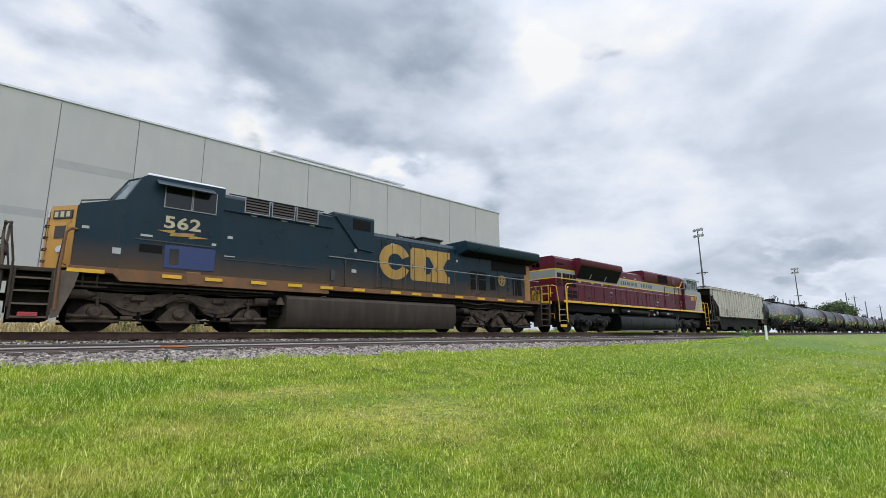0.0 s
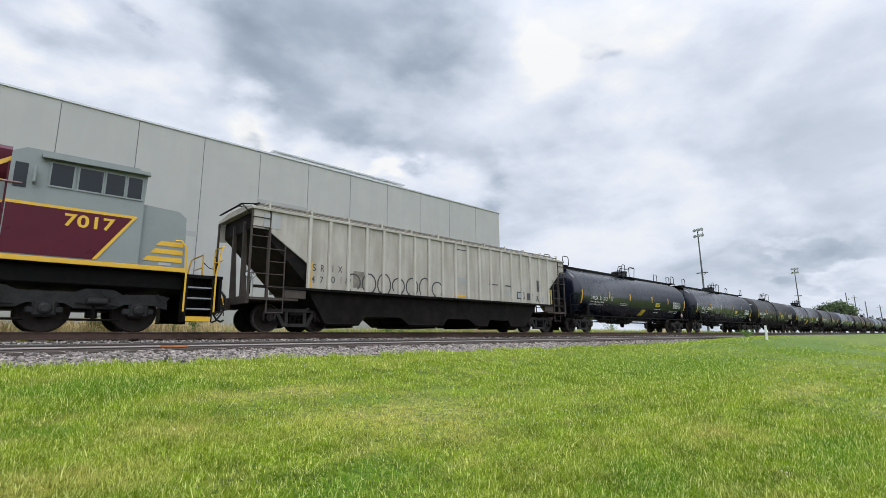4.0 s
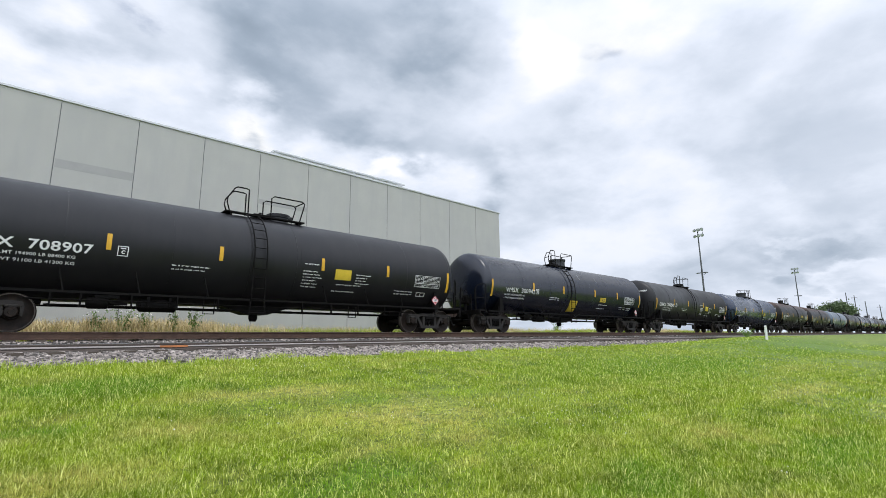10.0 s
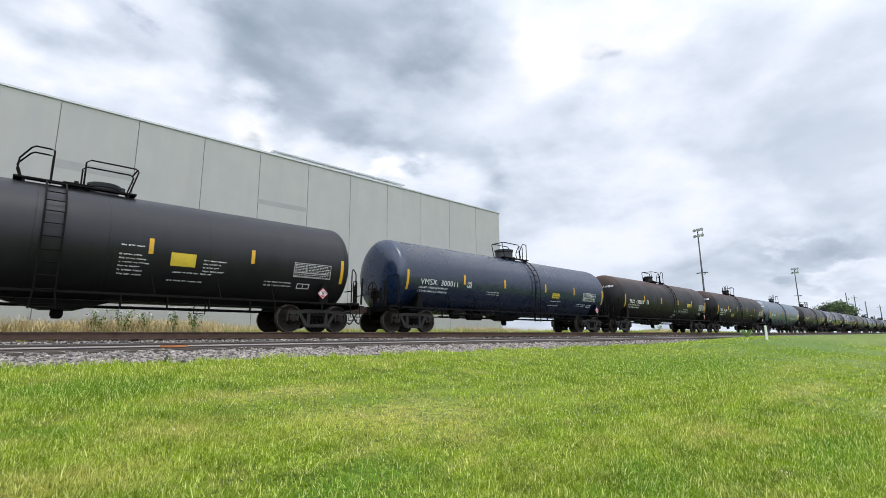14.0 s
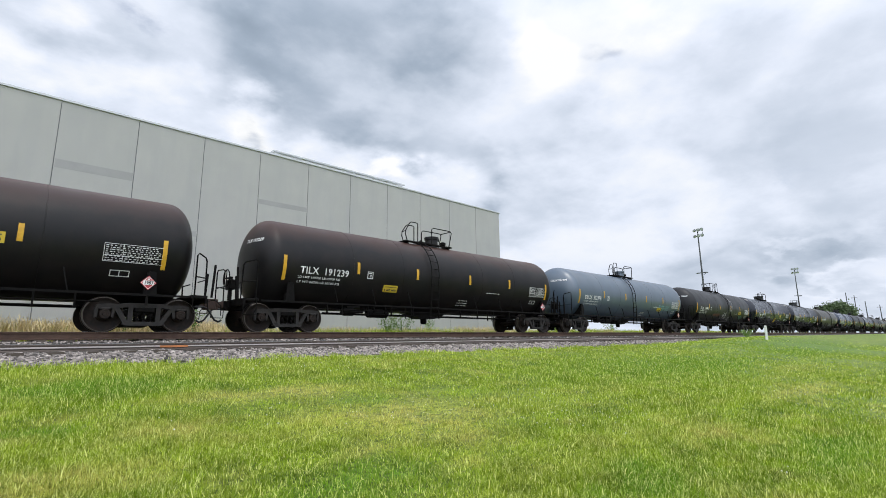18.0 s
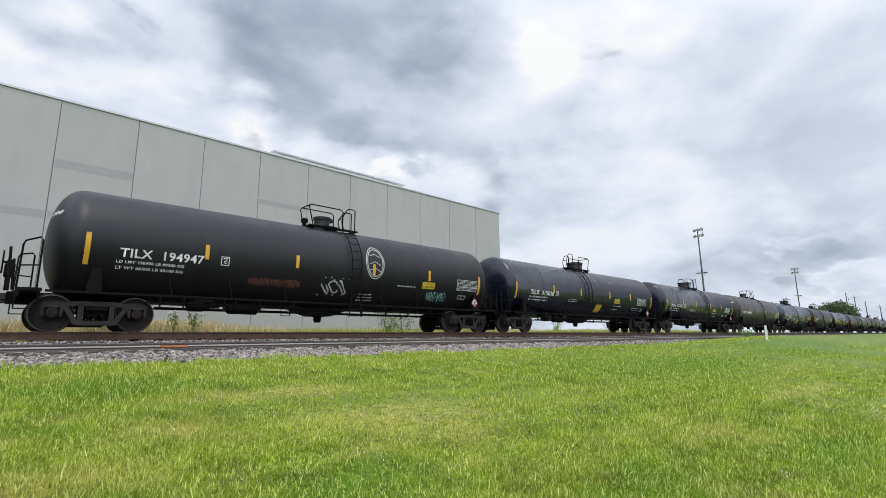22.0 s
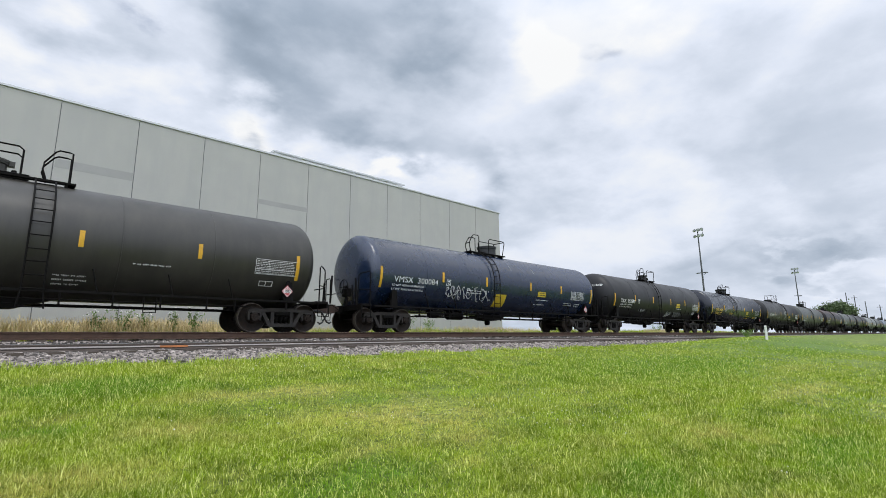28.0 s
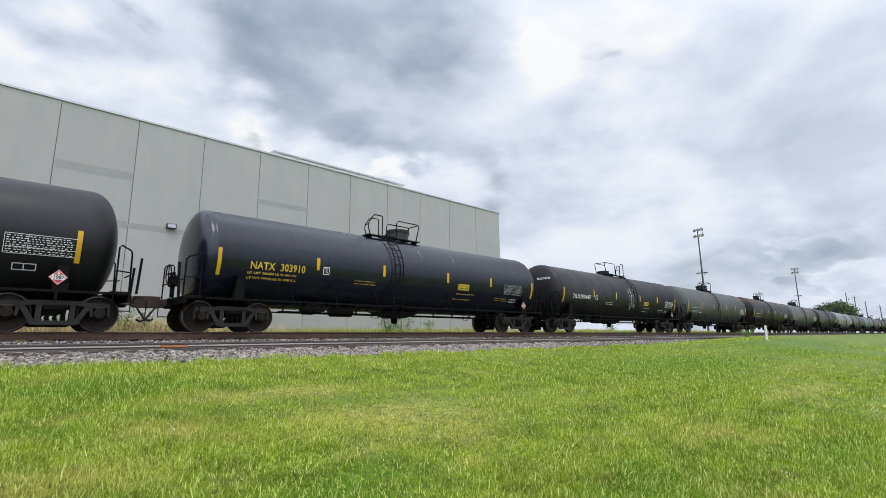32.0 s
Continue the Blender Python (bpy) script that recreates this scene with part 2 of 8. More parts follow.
# ---- materials ----
def material(name, base, rough=0.6, metal=0.0, vary=0.25, scale=3.0, fine=40.0, bump=0.15, dirt=None, dirt_amount=0.0, streak=False, spec=0.5, coat=0.0, dust=None, crown=None):
    """A painted, metal or mineral surface: base colour with broad stains, fine grain, relief and, where given, dirt or streaks of its own."""
    m = bpy.data.materials.new(name)
    m.use_nodes = True
    t = m.node_tree
    b = t.nodes["Principled BSDF"]
    L = t.links.new
    tc = t.nodes.new("ShaderNodeTexCoord")
    info = t.nodes.new("ShaderNodeObjectInfo")
    off = t.nodes.new("ShaderNodeVectorMath")
    off.operation = "MULTIPLY_ADD"
    L(info.outputs["Random"], off.inputs[0])
    off.inputs[1].default_value = (37.0, 19.0, 11.0)
    L(tc.outputs["Object"], off.inputs[2])
    broad = t.nodes.new("ShaderNodeTexNoise")
    broad.inputs["Scale"].default_value, broad.inputs["Detail"].default_value, broad.inputs["Roughness"].default_value = scale, 5, 0.6
    L(off.outputs[0], broad.inputs["Vector"])
    grain = t.nodes.new("ShaderNodeTexNoise")
    grain.inputs["Scale"].default_value, grain.inputs["Detail"].default_value = fine, 4
    L(tc.outputs["Object"], grain.inputs["Vector"])

    def blend(fac, a, c):
        n = t.nodes.new("ShaderNodeMix")
        n.data_type = "RGBA"
        for i, v in ((0, fac), (6, a), (7, c)):
            if isinstance(v, (float, tuple)):
                n.inputs[i].default_value = v if isinstance(v, float) else (*v, 1)
            else:
                L(v, n.inputs[i])
        return n.outputs[2]

    def remap(x, lo, hi, a, c):
        n = t.nodes.new("ShaderNodeMapRange")
        L(x, n.inputs[0])
        for i, v in enumerate((lo, hi, a, c)):
            n.inputs[i + 1].default_value = v
        return n.outputs[0]
    col = blend(remap(broad.outputs[0], 0.3, 0.7, 0.0, 1.0), tuple(c * (1 - vary) for c in base), tuple(min(1, c * (1 + vary)) for c in base))
    col = blend(remap(grain.outputs[0], 0.35, 0.75, 0.0, 0.35), col, tuple(c * 0.7 for c in base))
    if dirt is not None:
        st = t.nodes.new("ShaderNodeTexNoise")
        st.inputs["Scale"].default_value, st.inputs["Detail"].default_value, st.inputs["Roughness"].default_value = scale * 1.7, 7, 0.65
        mp = t.nodes.new("ShaderNodeMapping")
        mp.inputs["Scale"].default_value = (1.6, 1.6, 0.22) if streak else (1, 1, 1)
        L(off.outputs[0], mp.inputs[0])
        L(mp.outputs[0], st.inputs["Vector"])
        col = blend(remap(st.outputs[0], 0.42, 0.72, 0.0, dirt_amount), col, dirt)
    if dust is not None:
        # road dust thrown up from below, thinning out raggedly at the height given
        colour, low, top, amount = dust
        sp = t.nodes.new("ShaderNodeSeparateXYZ")
        L(tc.outputs["Object"], sp.inputs[0])
        rag = t.nodes.new("ShaderNodeMath")
        rag.operation = "MULTIPLY_ADD"
        L(broad.outputs[0], rag.inputs[0])
        rag.inputs[1].default_value = 0.9
        L(sp.outputs[2], rag.inputs[2])
        col = blend(remap(rag.outputs[0], low + 0.45, top + 0.45, amount, 0.0), col, colour)
    if crown is not None:
        # rust that has spread raggedly from the top of the tank
        colour, low, high, amount = crown
        sp = t.nodes.new("ShaderNodeSeparateXYZ")
        L(tc.outputs["Object"], sp.inputs[0])
        rag = t.nodes.new("ShaderNodeMath")
        rag.operation = "MULTIPLY_ADD"
        L(broad.outputs[0], rag.inputs[0])
        rag.inputs[1].default_value = 0.8
        L(sp.outputs[2], rag.inputs[2])
        col = blend(remap(rag.outputs[0], low + 0.4, high + 0.4, 0.0, amount), col, colour)
    L(col, b.inputs["Base Color"])
    b.inputs["Metallic"].default_value = metal
    b.inputs["Specular IOR Level"].default_value = spec
    b.inputs["Coat Weight"].default_value = coat
    L(remap(broad.outputs[0], 0.3, 0.7, max(0.04, rough - 0.07), min(1, rough + 0.09)), b.inputs["Roughness"])
    bp = t.nodes.new("ShaderNodeBump")
    bp.inputs["Strength"].default_value, bp.inputs["Distance"].default_value = bump, 0.01
    L(grain.outputs[0], bp.inputs["Height"])
    L(bp.outputs[0], b.inputs["Normal"])
    return m


def glass_material():
    m = bpy.data.materials.new("dark_glass")
    m.use_nodes = True
    b = m.node_tree.nodes["Principled BSDF"]
    b.inputs["Base Color"].default_value = (0.012, 0.015, 0.017, 1)
    b.inputs["Roughness"].default_value = 0.05
    b.inputs["Specular IOR Level"].default_value = 0.3
    return m


def grass_material(name, blades):
    """Turf: yellow-green with straw patches; blades vary one by one."""
    m = bpy.data.materials.new(name)
    m.use_nodes = True
    t = m.node_tree
    b = t.nodes["Principled BSDF"]
    L = t.links.new
    geo = t.nodes.new("ShaderNodeNewGeometry")

    def noise_(scale, detail, stretch=None):
        n = t.nodes.new("ShaderNodeTexNoise")
        n.inputs["Scale"].default_value, n.inputs["Detail"].default_value = scale, detail
        if stretch:
            mp = t.nodes.new("ShaderNodeMapping")
            mp.inputs["Scale"].default_value = stretch
            L(geo.outputs["Position"], mp.inputs[0])
            L(mp.outputs[0], n.inputs["Vector"])
        else:
            L(geo.outputs["Position"], n.inputs["Vector"])
        return n.outputs[0]

    def ramp(x, lo, hi, a=0.0, c=1.0):
        n = t.nodes.new("ShaderNodeMapRange")
        L(x, n.inputs[0])
        for i, v in enumerate((lo, hi, a, c)):
            n.inputs[i + 1].default_value = v
        return n.outputs[0]

    def blend(fac, a, c):
        n = t.nodes.new("ShaderNodeMix")
        n.data_type = "RGBA"
        for i, v in ((0, fac), (6, a), (7, c)):
            if isinstance(v, (float, tuple)):
                n.inputs[i].default_value = v if isinstance(v, float) else (*v, 1)
            else:
                L(v, n.inputs[i])
        return n.outputs[2]
    def spots(rows):
        """Where the patches lie: ragged ellipses of x, y, half length, half width."""
        rough = t.nodes.new("ShaderNodeTexNoise")
        rough.inputs["Scale"].default_value, rough.inputs["Detail"].default_value = 1.6, 6
        L(geo.outputs["Position"], rough.inputs["Vector"])
        bend = t.nodes.new("ShaderNodeVectorMath")
        bend.operation = "MULTIPLY_ADD"
        L(rough.outputs["Color"], bend.inputs[0])
        bend.inputs[1].default_value, total = (1.5, 1.5, 0.0), None
        L(geo.outputs["Position"], bend.inputs[2])
        for x, y, wide, deep in rows:
            mp = t.nodes.new("ShaderNodeMapping")
            mp.inputs["Location"].default_value = (-(x + 0.75) / wide, -(y + 0.75) / deep, 0)
            mp.inputs["Scale"].default_value = (1 / wide, 1 / deep, 0)
            L(bend.outputs[0], mp.inputs[0])
            far = t.nodes.new("ShaderNodeVectorMath")
            far.operation = "LENGTH"
            L(mp.outputs[0], far.inputs[0])
            m = ramp(far.outputs["Value"], 0.35, 1.25, 1.0, 0.0)
            if total is None:
                total = m
            else:
                n = t.nodes.new("ShaderNodeMath")
                n.operation = "MAXIMUM"
                L(total, n.inputs[0])
                L(m, n.inputs[1])
                total = n.outputs[0]
        return total

    def times(a, c):
        n = t.nodes.new("ShaderNodeMath")
        n.operation = "MULTIPLY"
        L(a, n.inputs[0])
        L(c, n.inputs[1])
        return n.outputs[0]
    patch = noise_(2.2, 8)
    straw = noise_(1.9, 9, (0.9, 1.1, 1))
    tuft_shading = noise_(26.0, 3)
    mow = noise_(0.35, 3, (0.12, 2.2, 1))
    col = blend(ramp(patch, 0.35, 0.65), GREEN_DEEP, GREEN_BRIGHT)
    col = blend(ramp(mow, 0.42, 0.62, 0.0, 0.45), col, GREEN_PALE)
    col = blend(ramp(straw, 0.52, 0.68, 0.0, 0.40), col, STRAW)
    col = blend(times(spots(DRY_PATCHES), ramp(noise_(6.0, 5), 0.3, 0.65, 0.15, 0.80)), col, STRAW)
    col = blend(times(spots(LUSH_PATCHES), ramp(noise_(6.0, 5), 0.3, 0.6, 0.35, 0.9)), col, GREEN_LUSH)
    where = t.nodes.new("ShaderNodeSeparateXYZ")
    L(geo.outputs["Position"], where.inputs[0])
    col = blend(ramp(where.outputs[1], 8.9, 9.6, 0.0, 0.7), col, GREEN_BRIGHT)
    if blades:
        # shade between tufts and bright crests put into the blade colour
        col = blend(ramp(tuft_shading, 0.36, 0.50, 0.62, 0.0), col, tuple(0.45 * c for c in GREEN_DEEP))
        col = blend(ramp(tuft_shading, 0.52, 0.68, 0.0, 0.40), col, (0.62, 0.68, 0.13))
        col = blend(ramp(geo.outputs["Random Per Island"], 0.0, 0.40, 0.65, 0.0), col, GREEN_DEEP)
        col = blend(ramp(geo.outputs["Random Per Island"], 0.72, 0.97, 0.0, 0.95), col, (0.84, 0.86, 0.30))
        thin = t.nodes.new("ShaderNodeBsdfTranslucent")
        L(col, thin.inputs["Color"])
        both = t.nodes.new("ShaderNodeMixShader")
        both.inputs[0].default_value = 0.42
        L(b.outputs[0], both.inputs[1])
        L(thin.outputs[0], both.inputs[2])
        L(both.outputs[0], t.nodes["Material Output"].inputs["Surface"])
    else:
        # sheet darkened in its colour for the shade among the blades
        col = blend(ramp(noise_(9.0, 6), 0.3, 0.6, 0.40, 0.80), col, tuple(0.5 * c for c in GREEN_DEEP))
        col = blend(ramp(tuft_shading, 0.38, 0.52, 0.8, 0.0), col, tuple(0.2 * c for c in GREEN_DEEP))
        bp = t.nodes.new("ShaderNodeBump")
        bp.inputs["Strength"].default_value, bp.inputs["Distance"].default_value = 0.8, 0.05
        L(noise_(14.0, 8), bp.inputs["Height"])
        L(bp.outputs[0], b.inputs["Normal"])
    L(col, b.inputs["Base Color"])
    b.inputs["Roughness"].default_value = 0.55
    b.inputs["Specular IOR Level"].default_value = 0.15
    return m


# parched and lush patches of the lawn: x, y, half length, half width
DRY_PATCHES = [(3.5, 4.6, 1.2, 1.4), (3.3, 6.3, 1.0, 0.5), (0.3, 4.0, 0.8, 0.5), (2.3, 6.4, 0.9, 0.5), (1.5, 5.1, 0.6, 0.4), (17.6, 3.6, 3.0, 0.5), (12.1, 2.3, 2.5, 0.35), (6.3, 2.2, 0.8, 0.35)]
LUSH_PATCHES = [(0.35, 5.5, 0.4, 0.22), (3.75, 5.45, 0.5, 0.28), (3.9, 1.8, 1.0, 0.4), (2.1, 3.0, 0.8, 0.4), (1.2, 7.6, 1.6, 0.7), (6.5, 1.0, 1.5, 0.5), (15.0, 5.5, 7.0, 2.6), (34.0, 6.0, 16.0, 4.0)]
GREEN_LUSH = (0.14, 0.31, 0.02)
GREEN_DEEP, GREEN_BRIGHT, GREEN_PALE, STRAW = (0.125, 0.205, 0.010), (0.345, 0.48, 0.024), (0.53, 0.58, 0.085), (0.72, 0.60, 0.19)
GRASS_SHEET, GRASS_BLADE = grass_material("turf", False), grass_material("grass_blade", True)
# bed darker than its stones: the shade in their gaps is put into the colour
BALLAST_SHADE = material("crushed_stone", (0.034, 0.029, 0.025), 0.85, vary=0.4, scale=6, fine=25, bump=0.6)
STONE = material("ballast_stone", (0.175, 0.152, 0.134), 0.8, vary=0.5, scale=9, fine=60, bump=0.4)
RAIL_SIDE = material("rusty_rail", (0.090, 0.055, 0.040), 0.75, vary=0.3, scale=5, spec=0.25, dirt=(0.075, 0.042, 0.026), dirt_amount=0.5)
RAIL_OLD = material("weathered_rail", (0.085, 0.066, 0.054), 0.65, vary=0.25, scale=2)
RAIL_WEB = material("pale_rail_web", (0.40, 0.355, 0.325), 0.45, vary=0.2, scale=2)
RUST_MARK = material("orange_rust_mark", (0.40, 0.15, 0.05), 0.7, vary=0.3, scale=9)
RAIL_TOP = material("polished_steel", (0.35, 0.34, 0.33), 0.35, metal=0.9, vary=0.2)
TIE = material("creosoted_timber", (0.07, 0.055, 0.042), 0.85, vary=0.35, scale=4)
CONCRETE = material("precast_concrete", (0.39, 0.385, 0.357), 0.85, vary=0.05, scale=0.7, fine=30, bump=0.12, dirt=(0.30, 0.31, 0.30), dirt_amount=0.35, streak=True)
CONCRETE_PATCH = material("patched_concrete", (0.315, 0.315, 0.30), 0.88, vary=0.06, scale=1.5, fine=30)
JOINT = material("joint_sealant", (0.10, 0.10, 0.105), 0.8)
COPING = material("coping_metal", (0.50, 0.51, 0.51), 0.45, metal=0.3, vary=0.05)
WHITE = material("white_sheet_metal", (0.72, 0.73, 0.73), 0.5, vary=0.06)
POLE = material("galvanised_steel", (0.075, 0.078, 0.082), 0.55, metal=0.3, vary=0.1)
LAMP_GLASS = material("lamp_glass", (0.45, 0.47, 0.5), 0.2, vary=0.1)
GLASS = glass_material()
LEAF = material("leaves", (0.080, 0.120, 0.045), 0.6, vary=0.4, scale=2)
WEED = material("weed_leaves", (0.11, 0.19, 0.03), 0.6, vary=0.4, scale=4)
DRYWEED = material("dry_weeds", (0.60, 0.48, 0.25), 0.75, vary=0.4, scale=3)
BARK = material("bark", (0.09, 0.07, 0.05), 0.9, vary=0.3)
FLOWER = material("clover_flower", (0.75, 0.74, 0.66), 0.7, vary=0.1)
POST_WHITE = material("white_painted_post", (0.70, 0.70, 0.67), 0.6, vary=0.1)

# ---- ground ----
def smooth(a, b, x):
    k = min(1.0, max(0.0, (x - a) / (b - a)))
    return k * k * (3 - 2 * k)


def ground_z(x, y):
    """Height of the lawn: it climbs from the camera to the ballast and lies flat beyond the tracks."""
    lawn = -0.62 - 0.098 * (9.9 - y)
    if y < 1.5:
        lawn = -1.443 - 0.02 * (1.5 - max(y, -12))
    if y > 9.9:
        lawn = -0.62
    lawn += 0.25 * smooth(20, 46, x) * smooth(4.0, 9.4, y)
    far = -0.62 + 0.50 * smooth(17.8, 20.0, y)
    return lawn if y < 10 else far + 0.25 * smooth(20, 46, x) * (1 - smooth(12, 14, y))


def steps(stops):
    """Grid stations: from each stop to the next at the spacing given."""
    out = []
    for (a, s), (b, _) in zip(stops, stops[1:]):
        n = max(1, round((b - a) / s))
        out += [a + (b - a) * i / n for i in range(n)]
    return out + [stops[-1][0]]


def grid_mesh(name, xs, ys, height):
    me = bpy.data.meshes.new(name)
    n = len(ys)
    v = [(x, y, height(x, y)) for x in xs for y in ys]
    f = [(i * n + j, (i + 1) * n + j, (i + 1) * n + j + 1, i * n + j + 1) for i in range(len(xs) - 1) for j in range(n - 1)]
    me.from_pydata(v, [], f)
    me.polygons.foreach_set("use_smooth", [True] * len(f))
    return me


def lawn_z(x, y):
    bumps = 0.022 * noise.noise((x * 0.9, y * 0.9, 0.3)) + 0.05 * noise.noise((x * 0.13, y * 0.2, 4.1)) if abs(x) < 90 and -8 < y < 9.5 else 0.0
    return ground_z(x, y) + bumps


xs = steps([(-2500, 300), (-400, 60), (-40, 4), (-4, 0.5), (45, 2.5), (120, 12), (400, 60), (1000, 300), (4000, 300)])
ys = steps([(-2500, 300), (-400, 60), (-40, 4), (0, 0.5), (9, 0.3), (10.2, 2), (30, 6), (120, 30), (400, 200), (4000, 300)])
me = grid_mesh("ground", xs, ys, lawn_z)
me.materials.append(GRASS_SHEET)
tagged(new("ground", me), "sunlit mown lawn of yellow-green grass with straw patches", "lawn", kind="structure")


def ballast_z(x, y):
    prof = ((9.2, -0.95), (9.75, -0.63), (10.9, -0.47), (12.95, -0.47), (13.4, -0.45), (14.35, -0.265), (17.8, -0.265), (19.3, -0.6))
    for (a, za), (b, zb) in zip(prof, prof[1:]):
        if a <= y <= b:
            z = za + (zb - za) * (y - a) / (b - a)
            break
    return z + 0.035 * noise.noise((x * 3.1, y * 3.1, 1.7)) + 0.02 * noise.noise((x * 9, y * 9, 7.0)) - 0.12 * smooth(26, 40, x) * (1 - smooth(12.5, 13.4, y))


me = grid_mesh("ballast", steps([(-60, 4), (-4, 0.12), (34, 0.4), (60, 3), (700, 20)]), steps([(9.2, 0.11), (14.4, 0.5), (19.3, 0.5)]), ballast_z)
me.materials.append(BALLAST_SHADE)
tagged(new("ballast", me), "bed of crushed stone ballast under the tracks, darkened as shade between stones", "ballast", kind="structure")


def stones():
    """Loose crushed stone lying on the ballast in front of the rails."""
    rng = np.random.default_rng(5)
    n = 44000
    x = np.where(rng.random(n) < 0.75, rng.uniform(-2.5, 16, n), rng.uniform(16, 40, n))
    y = np.where(rng.random(n) < 0.82, rng.uniform(9.6, 11.26, n), rng.uniform(12.95, 15.1, n))
    base = np.array([(-1, -1, -1), (1, -1, -1), (1, 1, -1), (-1, 1, -1), (-1, -1, 1), (1, -1, 1), (1, 1, 1), (-1, 1, 1)], float)
    quads = np.array([(0, 3, 2, 1), (4, 5, 6, 7), (0, 1, 5, 4), (1, 2, 6, 5), (2, 3, 7, 6), (3, 0, 4, 7)])
    size = rng.uniform(0.012, 0.030, (n, 1, 1)) * rng.uniform(0.6, 1.2, (n, 1, 3))
    p = base[None] * size * rng.uniform(0.62, 1.15, (n, 8, 3))
    a, b = rng.uniform(0, 6.28, n), rng.uniform(-0.6, 0.6, n)
    ca, sa, cb, sb = np.cos(a)[:, None], np.sin(a)[:, None], np.cos(b)[:, None], np.sin(b)[:, None]
    px, py, pz = p[..., 0], p[..., 1], p[..., 2]
    px, pz = px * cb - pz * sb, px * sb + pz * cb
    px, py = px * ca - py * sa, px * sa + py * ca
    z = np.array([ballast_z(u, w) for u, w in zip(x, y)])
    v = np.stack([px + x[:, None], py + y[:, None], pz + z[:, None] + 0.006], -1).reshape(-1, 3)
    f = (quads[None] + 8 * np.arange(n)[:, None, None]).reshape(-1, 4)
    return big_mesh("ballast_stones", v, f)


def big_mesh(name, v, f):
    """A mesh from arrays of corners and of faces with one number of corners."""
    me = bpy.data.meshes.new(name)
    me.vertices.add(len(v))
    me.vertices.foreach_set("co", np.asarray(v, np.float32).ravel())
    k = f.shape[1]
    me.loops.add(f.size)
    me.loops.foreach_set("vertex_index", f.ravel().astype(np.int32))
    me.polygons.add(len(f))
    me.polygons.foreach_set("loop_start", np.arange(0, f.size, k, dtype=np.int32))
    me.update(calc_edges=True)
    return me


def stone_material():
    t = STONE.node_tree
    geo = t.nodes.new("ShaderNodeNewGeometry")
    hsv = t.nodes.new("ShaderNodeHueSaturation")
    mr = t.nodes.new("ShaderNodeMapRange")
    mr.inputs[3].default_value, mr.inputs[4].default_value = 0.15, 2.3
    t.links.new(geo.outputs["Random Per Island"], mr.inputs[0])
    t.links.new(mr.outputs[0], hsv.inputs["Value"])
    b = t.nodes["Principled BSDF"]
    src = b.inputs["Base Color"].links[0].from_socket
    t.links.new(src, hsv.inputs["Color"])
    t.links.new(hsv.outputs[0], b.inputs["Base Color"])


stone_material()
me = stones()
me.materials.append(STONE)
tagged(new("ballast_stones", me), "loose grey and tan crushed stones beside the rails", "gravel", kind="stuff")


# ---- tracks ----
def rail_section(y, top, tall):
    k = tall / 0.18
    half = [(0.068 * k, top - tall), (0.068 * k, top - tall + 0.012), (0.012, top - tall + 0.03), (0.010, top - 0.05 * k), (0.035 * k, top - 0.036 * k), (0.036 * k, top - 0.006), (0.028 * k, top)]
    return [(y + a, z) for a, z in half] + [(y - a, z) for a, z in reversed(half)]


def track(name, centre, top, tall, side, x1, label):
    t = tagged(new(name), label, "railway track", kind="structure")
    for s in (-1, 1):
        y = centre + s * 0.7525
        part("rail", Shape().slab(rail_section(y, top, tall), "x", -60, x1), side, t, smooth=0)
        part("running_surface", Shape().box(-60, x1, y - 0.026, y + 0.026, top + 0.0005, top + 0.004), RAIL_TOP, t, "bright worn rail head", smooth=0)
    ties = Shape()
    rng = random.Random(3)
    for i in range(int((min(x1, 200) + 20) / 0.55)):
        x = -20 + 0.55 * i + rng.uniform(-0.02, 0.02)
        ties.box(x - 0.11, x + 0.11, centre - 1.3 + rng.uniform(-0.04, 0.04), centre + 1.3, top - tall - 0.16, top - tall - 0.006)
    tagged(part("sleepers", ties, TIE, t, "dark timber sleepers", smooth=0), kind="stuff")
    return t


track("main_track", LEVEL, 0.0, 0.19, RAIL_SIDE, 700, "rusty brown main railway track on grey ballast")
sid = track("siding_track", 12.12, -0.29, 0.125, RAIL_OLD, 75, "lighter old siding track with pale rails")

for k_ in (-1, 1):
    y_ = 12.12 + k_ * 0.7525
    part("rail_web", Shape().box(-60, 75, y_ - 0.034, y_ + 0.034, -0.366, -0.338, 0.004), RAIL_WEB, sid, "pale strip along the side of the rail", smooth=0)
part("rust_mark", Shape().box(2.62, 3.15, 11.331, 11.3335, -0.379, -0.337), RUST_MARK, sid, "orange rust mark", smooth=0)

# ---- warehouse behind the tracks ----
WALL_Y, WALL_TOP, PANEL = 26.25, 10.59, 3.036
hall = tagged(new("warehouse"), "long grey precast concrete warehouse with flat roof", "warehouse", kind="structure")
hall.location = (31.55, WALL_Y, -0.47)


